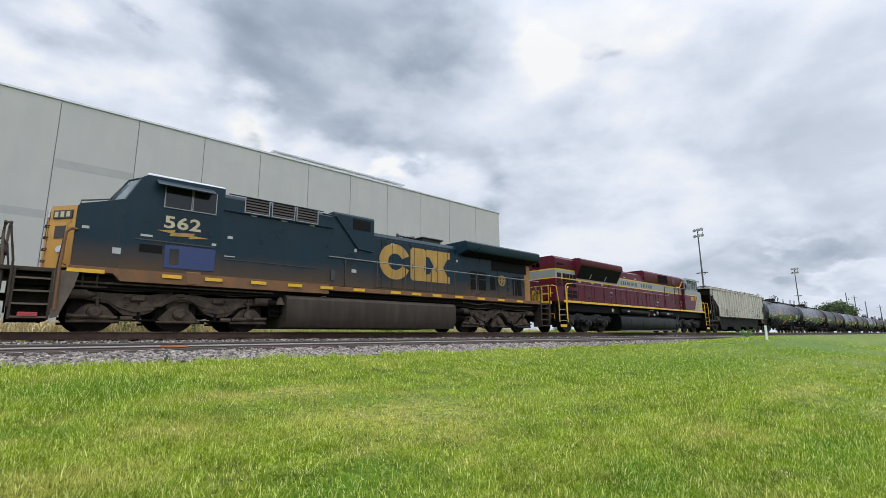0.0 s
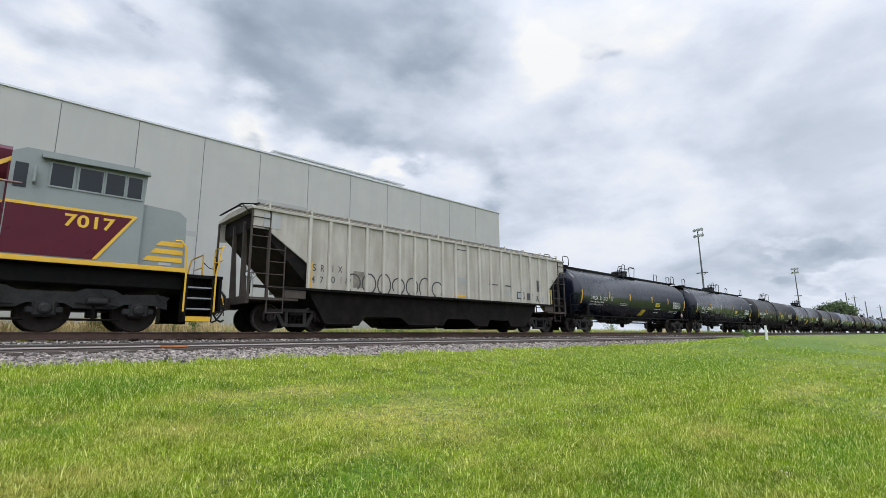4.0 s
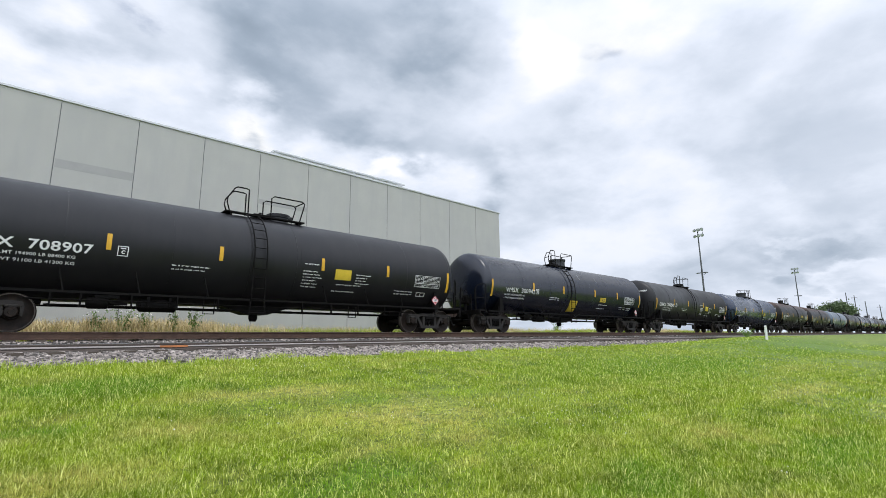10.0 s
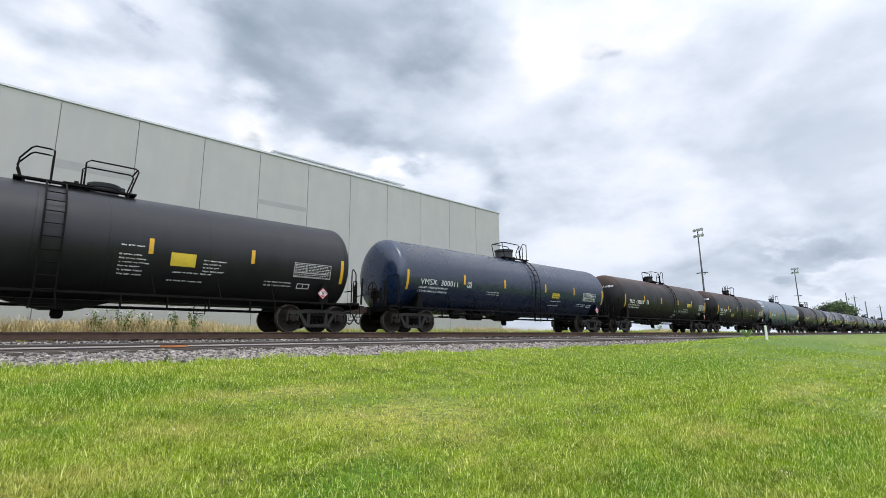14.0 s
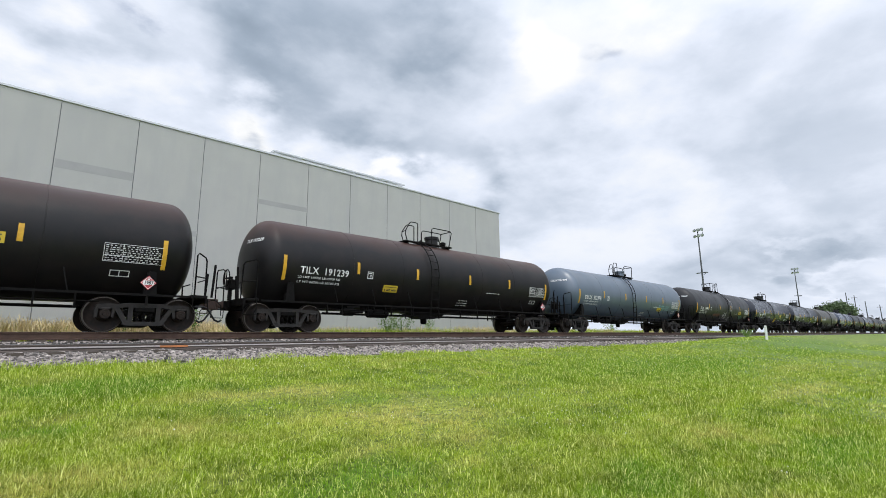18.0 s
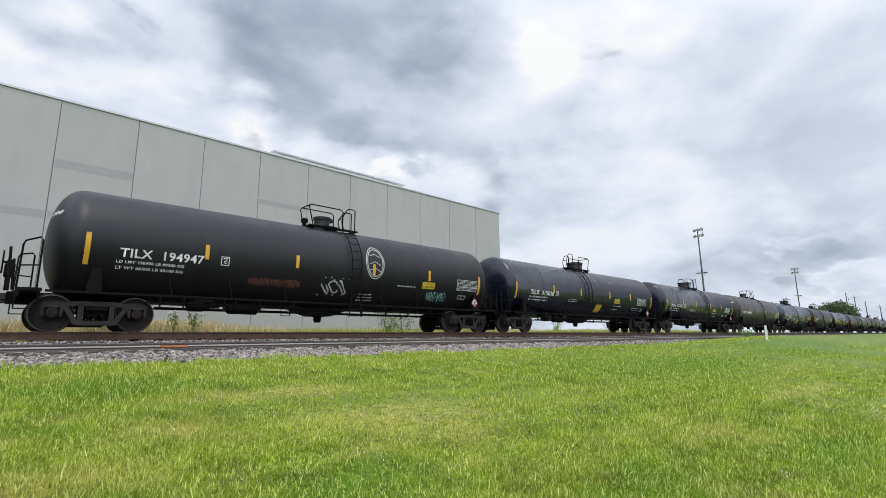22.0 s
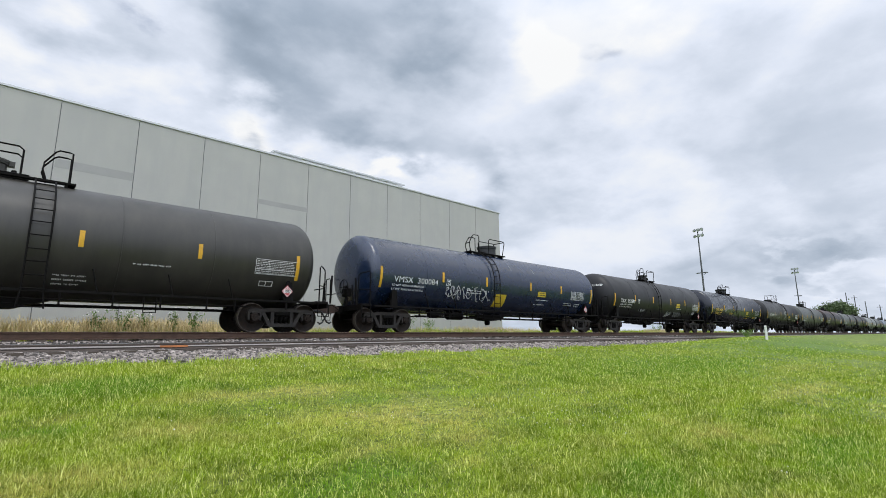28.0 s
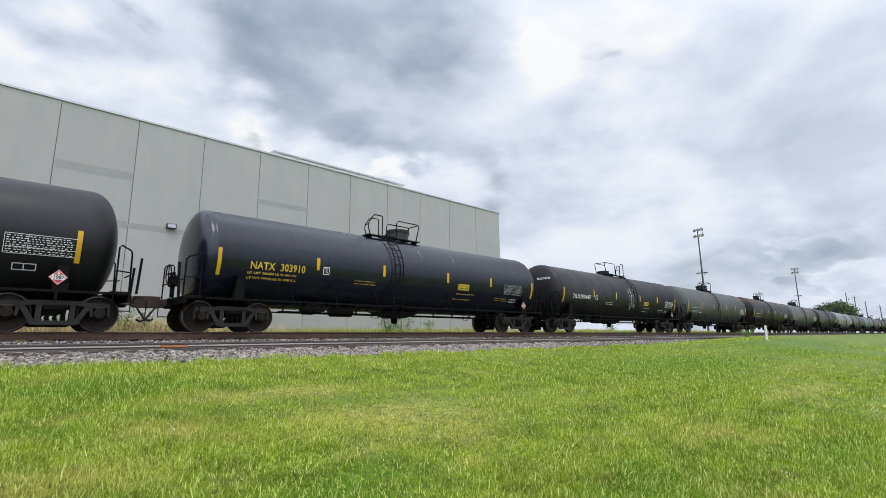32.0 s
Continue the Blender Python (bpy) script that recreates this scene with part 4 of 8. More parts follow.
def small_lines(parent, spots, mat, seed):
    """Rows of small print as plain bars, broken as letters and words are: spots of x, z, width, rows."""
    rng = random.Random(seed)
    for x, z, w, rows in spots:
        s = Shape()
        for i in range(rows):
            xx, zz = x, z - i * 0.10
            while xx < x + w:
                for _ in range(rng.randint(2, 7)):
                    q = rng.uniform(0.016, 0.028)
                    patch(s, xx, xx + q, zz + rng.choice((0, 0, 0.014)), zz + rng.choice((0.028, 0.036, 0.036)), n=1)
                    xx += q + 0.010
                xx += 0.035
        part("small_print", s, mat, parent, smooth=0, key="print%.2f%.2f%.2f%d%d%s" % (x, z, w, rows, seed % 4, mat.name))


def head_text(parent, body, kind):
    """The car's mark again, small, on the domed head of the leading end."""
    me = text_mesh(body, 0.11, 1.05, 0.004)
    straight, depth = (7.22, 0.74) if kind == "round" else (7.72, 0.46)
    c = np.empty(len(me.vertices) * 3, np.float32)
    me.vertices.foreach_get("co", c)
    c = c.reshape(-1, 3)
    y, z = c[:, 0].max() / 2 - c[:, 0] - 0.55, c[:, 1] + ZC + 0.62
    r = np.hypot(y, z - ZC) / R
    out = np.stack([-(straight + depth * np.cos(np.arcsin(np.clip(r, 0, 0.99) ** (1 / 0.92))) ** 0.9) - 0.02, y, z], -1)
    me.vertices.foreach_set("co", out.astype(np.float32).ravel())
    me.update()
    me.materials.clear()
    me.materials.append(LETTER_WHITE)
    part("head_number", me, LETTER_WHITE, parent)


def diamond(parent, x, y, z, mat, size=0.19):
    """A square hazard placard on its corner, in a steel holder."""
    h = part("placard_holder", lambda: Shape().slab([(-size * 1.1, 0), (0, -size * 1.1), (size * 1.1, 0), (0, size * 1.1)], "y", -0.006, 0.01).box(-0.03, 0.03, 0.0, 0.03, -0.6, -0.1), UNDER, parent, at=pose(x, y, z), key="holder", smooth=0)
    part("placard", lambda: Shape().slab([(-size, 0), (0, -size), (size, 0), (0, size)], "y", -0.012, -0.0065), mat, h, "red and white hazard diamond", key="diamond", smooth=0)
    part("placard_line", lambda: Shape().slab([(-size * 0.9, 0), (0, -size * 0.9), (size * 0.9, 0), (0, size * 0.9), (0, size * 0.82), (size * 0.82, 0), (0, -size * 0.82), (-size * 0.82, 0), (0, size * 0.82), (0, size * 0.9)], "y", -0.0135, -0.0125), LETTER_WHITE, h, key="diamond_line", smooth=0)
    part("placard_band", lambda: Shape().box(-size * 0.66, size * 0.66, -0.016, -0.0125, -0.058, 0.058), LETTER_WHITE, h, "white band with a number", key="diamond_band", smooth=0)
    if "diamond_digits" not in MESHES:
        me = text_mesh("1987", 0.085, 1.0, 0.004)
        me.transform(Matrix.Translation((-0.105, -0.019, -0.042)) @ Matrix.Rotation(math.pi / 2, 4, "X") @ Matrix.Diagonal((0.9, 1, 1, 1)))
        me.materials.clear()
        me.materials.append(DARK_PRINT)
        MESHES["diamond_digits"] = me
    part("placard_number", MESHES["diamond_digits"], DARK_PRINT, h, key="diamond_digits")
    part("placard_flame", lambda: Shape().slab([(-0.035, 0.075), (0.035, 0.075), (0.0, 0.13)], "y", -0.016, -0.0125), LETTER_WHITE, h, key="diamond_flame", smooth=0)


def ribbon(s, pts, thick):
    """A painted stroke through points x, z on the tank's near side."""
    rim = []
    for j, (u, v) in enumerate(pts):
        a, b = pts[max(j - 1, 0)], pts[min(j + 1, len(pts) - 1)]
        du, dv = b[0] - a[0], b[1] - a[1]
        k = thick / 2 / max(1e-6, math.hypot(du, dv))
        for w in (-1, 1):
            z = v + w * du * k
            rim.append((u - w * dv * k, skin(z, 0.006), z))
    return s.add(rim, [(2 * j, 2 * j + 1, 2 * j + 3, 2 * j + 2) for j in range(len(pts) - 1)])


def scrawl(parent, x, z, w, h, mat, seed, thick=0.028):
    """Sprayed scribbles that cannot be read: loops, spikes and an underline on the tank's side."""
    rng = random.Random(seed)
    n = max(3, int(w / (0.42 * h)))
    for i in range(n):
        s = Shape()
        cx, r = x + w * (i + 0.5) / n, 0.62 * w / n
        a0, turns, tall = rng.uniform(0, 6.28), rng.uniform(0.6, 1.3), rng.uniform(0.55, 1.0)
        loop = [(cx + r * math.cos(a0 + turns * 0.314 * j) * (0.8 + 0.2 * math.sin(0.9 * j)) + 0.12 * h * (j / 20 - 0.5), z + h * (0.5 + 0.48 * tall * math.sin(a0 * 0.7 + turns * 0.30 * j))) for j in range(21)]
        ribbon(s, loop, thick)
        spike = [(cx - r * 0.8, z + h * rng.uniform(0.0, 0.4)), (cx - r * 0.2, z + h * rng.uniform(0.7, 1.0)), (cx + r * 0.3, z + h * rng.uniform(0.1, 0.4)), (cx + r * 0.9, z + h * rng.uniform(0.5, 1.0))]
        for u, v in zip(spike, spike[1:]):
            ribbon(s, [u, v], thick)
        part("spray_tag", s, mat, parent, "sprayed unreadable graffiti", smooth=0)


def oval_mark(parent, x, z, w, h, mat):
    """Sprayed rings one inside another, with a few strokes across."""
    s = Shape()
    for k in (1.0, 0.86):
        ribbon(s, [(x + 0.5 * w * k * math.cos(0.262 * j), z + 0.5 * h * k * math.sin(0.262 * j)) for j in range(25)], 0.03)
    for q in (-0.25, -0.05, 0.2):
        ribbon(s, [(x - 0.3 * w, z + h * q), (x, z + h * (q + 0.08)), (x + 0.3 * w, z + h * (q - 0.03))], 0.025)
    part("spray_tag", s, mat, parent, "white sprayed oval rings", smooth=0)


def notice_print(x, z):
    s = Shape()
    for i in range(15):
        patch(s, x + 0.05 + 0.038 * i, x + 0.075 + 0.038 * i, z + 0.175, z + 0.205, off=0.014, n=1)
    for i in range(10):
        if i not in (1, 5):
            patch(s, x + 0.06 + 0.056 * i, x + 0.10 + 0.056 * i, z + 0.05, z + 0.115, off=0.014, n=1)
    return s


NOTICES = {"TILX 195850": (3.28, 1.98), "DBUX 302398": (3.38, 1.50), "TILX 194947": (3.86, 1.74), "TILX 193550": (2.55, 1.88)}     # where the notice stands elsewhere


def tank_car(x, kind, paint, number, lettering=None, label="", size=0.26, weights=None, extras=(), span=(-6.6, -4.5), near=True, ladder=-0.45, dome_x=0.3):
    """A tank car: tank on stub sills and two trucks, with ladder, platform, rails, brake gear and markings."""
    lettering = lettering or LETTER_WHITE
    c = tagged(new("tank_car"), label, "tank car", group="tank cars of the train")
    c.location = (x, LEVEL, 0)
    start, end = span
    width = end - start
    part("tank", lambda: tank_shape(kind), paint, c, key="tank_" + kind, smooth=40)
    for k in (-1, 1):
        part("draft_sill", lambda: Shape().box(-1.55, 1.5, -0.19, 0.19, 0.70, 1.0, 0.02).box(0.9, 1.35, -1.42, 1.42, 0.93, 1.02, 0.015).box(1.3, 1.36, -1.42, 1.42, 0.80, 1.02, 0.01), UNDER, c, at=pose(k * 7.05, 0, 0, 0, 0, 0 if k > 0 else 180), key="draft_sill")
        part("bolster_web", lambda: Shape().slab([(-1.36, 0.93), (1.36, 0.93), (1.44, 1.62), (1.32, 1.62), (0.8, 1.02), (-0.8, 1.02), (-1.32, 1.62), (-1.44, 1.62)], "x", -0.03, 0.03).box(-0.16, 0.16, -1.40, -1.36, 0.93, 1.2, 0.01).slab([(-0.16, 0.93), (0.16, 0.93), (0.10, 1.58), (-0.10, 1.58)], "y", -1.47, -1.43), UNDER, c, at=pose(k * 6.95, 0, 0), key="bolster_web")
        coupler(c, k * 8.72, k)
        freight_truck(c, -6.80 if kind == "round" and k < 0 else k * 6.95)
        for q, h in ((-1.30, 1.95), (-0.95, 1.72)):
            part("end_post", lambda: Shape().box(-0.028, 0.028, -0.028, 0.028, 0.98, h, 0.006), UNDER, c, at=pose(k * (8.5 if q < -1 else 8.42), q, 0, 0, k * 3, 0), key="post%.2f" % h)
        # corner grab irons and sill steps
        for side in (-1, 1):
            tall = kind == "walkway"
            part("grab_iron", lambda: Shape().tube([(0.0, -1.43, 0.95), (0.0, -1.45, 2.16), (0.05, -1.44, 2.22), (0.30, -1.22, 2.14), (0.34, -1.18, 2.05), (0.36, -1.15, 0.98)], 0.022, 7).rod((0.36, -1.15, 1.5), (0.36, -0.4, 1.5), 0.018, 6).rod((0.0, -1.44, 1.55), (0.36, -1.15, 1.55), 0.018, 6), UNDER, c, at=pose(k * 8.05, 0, 0, 0, 0, 0) @ Matrix.Diagonal((1 if k > 0 else -1, -side, 1, 1)), key="grab_iron")
            part("sill_step", lambda: Shape().tube([(-0.2, -1.42, 0.93), (-0.2, -1.44, 0.52), (0.2, -1.44, 0.52), (0.2, -1.42, 0.93)], 0.02, 6), UNDER, c, at=pose(k * 8.22, 0, 0) @ Matrix.Diagonal((1, -side, 1, 1)), key="sill_step")
    for side in (-1, 1):
        m = Matrix.Diagonal((1, -side, 1, 1))
        part("side_sill", lambda: Shape().slab([(-1.50, 0.925), (-1.492, 0.925), (-1.492, 0.968), (-1.42, 0.968), (-1.42, 0.985), (-1.50, 0.985)], "x", -7.9, 7.9), UNDER, c, "thin steel side rail", at=m, key="side_sill", smooth=0)
        for q in (-5.2, -3.6, -1.9, 1.9, 3.6, 5.2):
            part("sill_strut", lambda: Shape().rod((0, -1.47, 0.97), (-0.13, -1.40, 1.55), 0.02, 6), UNDER, c, at=m @ pose(q, 0, 0), key="sill_strut")
    for i, (q, y, z, r) in enumerate(((5.9, -1.1, 0.79, 0.020), (5.5, -0.95, 0.67, 0.018), (5.9, 0.4, 0.71, 0.025))):
        part("brake_rod", lambda: Shape().rod((-q, y, z), (q, y, z - 0.02), r, 6), UNDER, c, key="brake_rod%d" % i)
    for q in (-5.4, -4.8, -3.7, -2.6, -1.5, 1.2, 2.3, 3.4, 4.6, 5.4):
        part("pipe_hanger", lambda: Shape().box(-0.02, 0.02, -1.13, -1.08, 0.60, 0.97), UNDER, c, at=pose(q, 0, 0), key="pipe_hanger", smooth=0)
    for q in (-1.9, 3.0):
        part("valve_guard", lambda: Shape().tube([(0, -1.1, 0.9), (0, -1.1, 0.52), (0.3, -1.1, 0.52), (0.3, -1.1, 0.9)], 0.018, 6), UNDER, c, at=pose(q, 0, 0), key="valve_guard")
    part("brake_cylinder", lambda: Shape().turn([(-0.35, 0.0), (-0.35, 0.12), (-0.3, 0.15), (0.1, 0.15), (0.16, 0.05), (0.55, 0.04), (0.55, 0.0)], "x", (-4.3, -0.85, 0.74), 16).box(-4.5, -3.95, -0.95, -0.4, 0.86, 0.95, 0.01), UNDER, c, key="brake_cylinder")
    part("air_reservoir", lambda: Shape().turn([(-0.5, 0.0), (-0.5, 0.1), (-0.43, 0.17), (0.43, 0.17), (0.5, 0.1), (0.5, 0.0)], "x", (-3.0, -0.7, 0.72), 16).box(-3.3, -3.24, -0.9, -0.5, 0.7, 0.95).box(-2.76, -2.7, -0.9, -0.5, 0.7, 0.95), UNDER, c, key="air_reservoir")
    part("bottom_outlet", lambda: Shape().slab([(-1.25, 0.86), (-0.35, 0.58), (0.35, 0.58), (1.25, 0.86)], "y", -0.32, 0.32).turn([(0.36, 0.10), (0.44, 0.14), (0.60, 0.14)], "z", (0, 0, 0), 14), UNDER, c, "skid-protected bottom valve", key="bottom_outlet", smooth=30)
    # brake wheel at one end
    bw = part("brake_stand", lambda: Shape().box(-8.62, -8.52, -0.72, -0.60, 0.98, 1.72, 0.01).box(-8.66, -8.46, -0.85, -0.45, 1.3, 1.62, 0.03), UNDER, c, key="brake_stand")
    part("brake_wheel", lambda: Shape().tube([(-8.70, -0.66 + 0.27 * math.cos(i * 0.2618), 1.66 + 0.27 * math.sin(i * 0.2618)) for i in range(25)], 0.018, 6).rod((-8.70, -0.93, 1.66), (-8.70, -0.39, 1.66), 0.014, 6).rod((-8.70, -0.66, 1.39), (-8.70, -0.66, 1.93), 0.014, 6).rod((-8.72, -0.66, 1.66), (-8.55, -0.66, 1.66), 0.03, 8), UNDER, bw, key="brake_wheel")
    # top fittings
    zt = ZC + R
    if kind == "walkway":
        part("walkway", lambda: Shape().box(-8.1, -1.2, -0.36, 0.36, zt + 0.06, zt + 0.10).box(1.2, 8.1, -0.36, 0.36, zt + 0.06, zt + 0.10).box(-8.15, -7.6, -0.7, 0.7, zt + 0.02, zt + 0.10).box(7.6, 8.15, -0.7, 0.7, zt + 0.02, zt + 0.10).box(-8.1, 8.1, -0.38, -0.36, zt - 0.05, zt + 0.12), UNDER, c, "full-length dark roof walkway", key="walkway", smooth=0)
        part("walkway_bracket", lambda: [sh for sh in [Shape()] if [sh.box(q, q + 0.05, -0.4, 0.4, zt - 0.08, zt + 0.06) for q in (-6.6, -5.0, -3.4, -1.8, 1.8, 3.4, 5.0, 6.6)]][0], UNDER, c, key="walkway_brackets", smooth=0)
        for k in (-1, 1):
            part("end_rail", lambda: Shape().tube([(0.0, -0.66, zt), (0.0, -0.66, zt + 0.55), (0.08, -0.66, zt + 0.62), (0.55, -0.66, zt + 0.62), (0.62, -0.66, zt + 0.5), (0.62, -0.66, zt + 0.1)], 0.024, 7).tube([(0.05, 0.66, zt), (0.05, 0.66, zt + 0.85), (0.15, 0.66, zt + 0.92), (0.6, 0.66, zt + 0.92), (0.66, 0.66, zt + 0.8), (0.66, 0.66, zt + 0.1)], 0.024, 7), UNDER, c, at=pose(k * 8.12, 0, 0) @ Matrix.Diagonal((-k, 1, 1, 1)), key="end_rail")
            part("end_ladder", lambda: [sh for sh in [Shape()] if [sh.rod((0.28, y, 1.0), (0.06, y, zt + 0.05), 0.02, 6) for y in (-0.70, -0.32)] and [sh.rod((0.28 - 0.22 * q / 9, -0.70, 1.15 + 0.29 * q), (0.28 - 0.22 * q / 9, -0.32, 1.15 + 0.29 * q), 0.013, 6) for q in range(10)]][0], UNDER, c, at=pose(k * 8.10, 0, 0) @ Matrix.Diagonal((k, 1, 1, 1)), key="end_ladder")
    else:
        part("ladder", lambda: ladder_shape(0.0), UNDER, c, "steel side ladder bent over the tank", at=pose(ladder, 0, 0), key="ladder")
    way = 1 if ladder < dome_x else -1
    if kind == "walkway":
        ends, hoop, rail = (dome_x - 1.0, dome_x + 1.15), (dome_x - 1.0, dome_x - 0.38), (dome_x + 0.25, dome_x + 1.12)
    elif way > 0:
        ends, hoop, rail = (ladder - 0.85, dome_x + 0.70), (ladder - 0.80, ladder - 0.12), (dome_x - 0.52, dome_x + 0.70)
    else:
        ends, hoop, rail = (dome_x - 0.85, ladder + 0.62), (ladder - 0.10, ladder + 0.48), (dome_x + 0.55, dome_x - 0.85)
    p0, p1 = ends
    part("platform", Shape().box(p0, p1, -0.64, -0.46, zt - 0.03, zt).box(p0, p1, 0.46, 0.64, zt - 0.03, zt).box(p0, p0 + 0.2, -0.46, 0.46, zt - 0.03, zt).box(p1 - 0.2, p1, -0.46, 0.46, zt - 0.03, zt).slab([(-0.65, zt - 0.03), (-0.64, zt - 0.03), (-0.64, zt + 0.015), (-0.65, zt + 0.015)], "x", p0, p1), UNDER, c, "dark grated top platform", smooth=0)
    for q in (p0 + 0.2, p1 - 0.2):
        part("platform_leg", lambda: Shape().box(-0.03, 0.03, -0.62, 0.62, zt - 0.18, zt - 0.03), UNDER, c, at=pose(q, 0, 0), key="platform_leg", smooth=0)
    part("platform_rail", small_hoop(*hoop, zt - 0.02), UNDER, c, "tapering bent pipe handrail")
    part("platform_rail", big_hoop(*rail, zt - 0.02), UNDER, c, "bent pipe handrail round the manway")
    wide, tall = (0.29, 0.46) if kind == "round" else (0.50, 0.42) if kind == "walkway" else (0.36, 0.26) if paint is BLACK_MATTE else (0.46, 0.48)
    dome(c, dome_x, zt - 0.02, wide, tall, paint if kind == "round" or paint is BLACK_MATTE else MANWAY)
    if kind == "round":
        part("relief_valve", lambda: Shape().turn([(0, 0.12), (0.05, 0.12), (0.07, 0.08), (0.24, 0.08), (0.26, 0.13), (0.38, 0.13), (0.42, 0.05)], "z", (0, 0, zt - 0.06), 14), UNDER, c, at=pose(dome_x + way * 0.72, 0, 0), key="relief_valve")
    middle = (ladder + dome_x) / 2 - 0.1 if kind != "walkway" else dome_x - 0.65
    part("valve", lambda: Shape().turn([(0, 0.09), (0.10, 0.09), (0.12, 0.14), (0.18, 0.14), (0.20, 0.06), (0.26, 0.05)], "z", (0, -0.1, zt - 0.02), 14).box(-0.3, 0.3, -0.35, 0.2, zt - 0.03, zt + 0.09, 0.02).rod((-0.3, -0.3, zt + 0.12), (0.3, -0.3, zt + 0.12), 0.02, 6), UNDER, c, at=pose(middle, 0, 0), key="valves")
    # raised lap seams and pale scuffs on the shell
    if kind == "jacket":
        for q in (-5.3, -2.9, 0.9, 3.2, 5.4):
            part("lap_seam", lambda: patch(Shape(), -0.012, 0.012, 1.2, 3.6, off=0.004, n=14), paint, c, at=pose(q, 0, 0), key="lap_seam" + paint.name, smooth=60)
        if paint in (BLACK_GLOSS, NAVY_GLOSS):
            for q, z0 in ((0.35, 3.0), (2.2, 2.96)):
                part("scuff", patch(Shape(), q, q + 0.018, z0, z0 + 0.34, lean=-0.05, off=0.005), LETTER_GREY, c, "pale scuff on the paint", smooth=60)
    if near and number and (kind == "round" or paint is BLACK_MATTE):
        head_text(c, number, kind)
    # markings on the near side
    spots = (-7.2, -4.4, -1.6, 1.45, 4.2, 7.2) if kind == "round" else (-7.6, -4.4, -1.64, 1.7, 4.45, 7.6)
    for i, q in enumerate(spots):
        z0, z1 = (1.66, 2.46) if i in (0, 5) else (2.06, 2.48)
        part("reflector", lambda: patch(Shape(), q - 0.055, q + 0.055, z0, z1), YELLOW, c, "yellow reflective strip", key="reflector%.2f" % q, smooth=60)
    if near:
        written(number.replace(" ", "  "), None, 1.92, size, lettering, c, x0=start, width=width, bold=0.0 if "M" in number else 0.006)
        if weights:
            for i, line in enumerate(weights):
                written(line, None, 1.765 - 0.15 * i, 0.07, lettering, c, "weight_line", x0=start + (0.65 if width > 2.5 else -0.06), width=1.60, bold=0.002)
        number_box(c, -4.2 if kind != "round" else -4.0, 1.93)
        stencil(c, 5.45 if paint in (BLACK_GLOSS, NAVY_GLOSS) else 5.82, 1.78, LETTER_WHITE if lettering is LETTER_WHITE else LETTER_GREY, int(x))
        small_lines(c, [(1.0, 1.35, 0.5, 3), (2.6, 1.75, 0.9, 1)] if kind == "round" else [(-2.9, 1.80, 0.9, 2), (2.3, 1.62, 1.0, 1), (2.2, 1.40, 0.9, 1), (4.9, 1.55, 0.8, 2)], lettering, int(x))
        if ("square",) not in extras and paint is not OLIVE:
            q, z = NOTICES.get(number, (-3.2, 1.50) if kind == "round" else (2.35, 1.80))
            part("hazard_notice", lambda: patch(Shape(), q, q + 0.67, z, z + 0.26), PLACARD, c, "yellow emergency notice", key="notice%.2f" % q, smooth=60)
            part("notice_print", lambda: notice_print(q, z), DARK_PRINT, c, "rows of dark print", key="notice_print%.2f" % q, smooth=0)
        part("test_panel", lambda: patch(patch(patch(patch(patch(Shape(), 6.02, 6.46, 1.42, 1.44, n=1), 6.02, 6.46, 1.56, 1.58, n=1), 6.02, 6.04, 1.42, 1.58, n=1), 6.44, 6.46, 1.42, 1.58, n=1), 6.22, 6.24, 1.42, 1.58, n=1), LETTER_WHITE, c, key="test_panel", smooth=0)
        diamond(c, 6.88, -1.49, 1.28, DIAMOND_RED)
        for e in extras:
            if e[0] == "lozenge":
                q, w, h, z0, slant = e[1:]
                part("yellow_panel", patch(Shape(), q, q + w, z0, z0 + h, lean=slant), PLACARD, c, "large faded yellow panel", smooth=60)
                s = Shape()
                for i in range(5):
                    patch(s, q + 0.06, q + w - 0.1, z0 + h * (0.14 + 0.17 * i), z0 + h * (0.14 + 0.17 * i) + 0.014, lean=slant * 0.2, off=0.013, n=1)
                part("panel_print", s, YELLOW, c, smooth=0)
            elif e[0] == "square":
                part("yellow_square", lambda: patch(Shape(), 2.2, 2.84, 1.80, 2.16), PLACARD, c, "yellow square notice", key="square", smooth=60)
                small_lines(c, [(1.02, 2.22, 0.42, 1), (1.0, 1.98, 0.5, 6), (3.05, 2.0, 0.45, 4)], lettering, int(x))
            elif e[0] == "oval":
                oval_mark(c, *e[1:])
            else:
                scrawl(c, *e[1:])
    else:
        small_lines(c, [(start, 2.0, width, 1), (-6.6, 1.75, 2.0, 2)], lettering, int(x))
        stencil(c, 5.45 if paint in (BLACK_GLOSS, NAVY_GLOSS) else 5.82, 1.78, LETTER_WHITE, int(x))
    return c


CARS = []


# ---- locomotives ----
LOCO_BLUE = material("dark_blue_loco_paint", (0.0045, 0.0195, 0.030), 0.32, spec=0.2, vary=0.2, scale=0.8, fine=50, bump=0.03, dirt=(0.030, 0.028, 0.025), dirt_amount=0.3, streak=True, dust=((0.085, 0.048, 0.022), 1.40, 2.35, 0.95))
LOCO_YELLOW = material("yellow_loco_paint", (0.47, 0.235, 0.036), 0.45, vary=0.12, scale=1.5, dirt=(0.26, 0.15, 0.06), dirt_amount=0.5, streak=True)
REAR_YELLOW = material("sooty_orange_yellow_paint", (0.33, 0.155, 0.030), 0.55, vary=0.2, scale=1.5, dirt=(0.12, 0.065, 0.028), dirt_amount=0.6, streak=True)
TARP = material("blue_panel_paint", (0.013, 0.028, 0.105), 0.5, vary=0.12, scale=2)
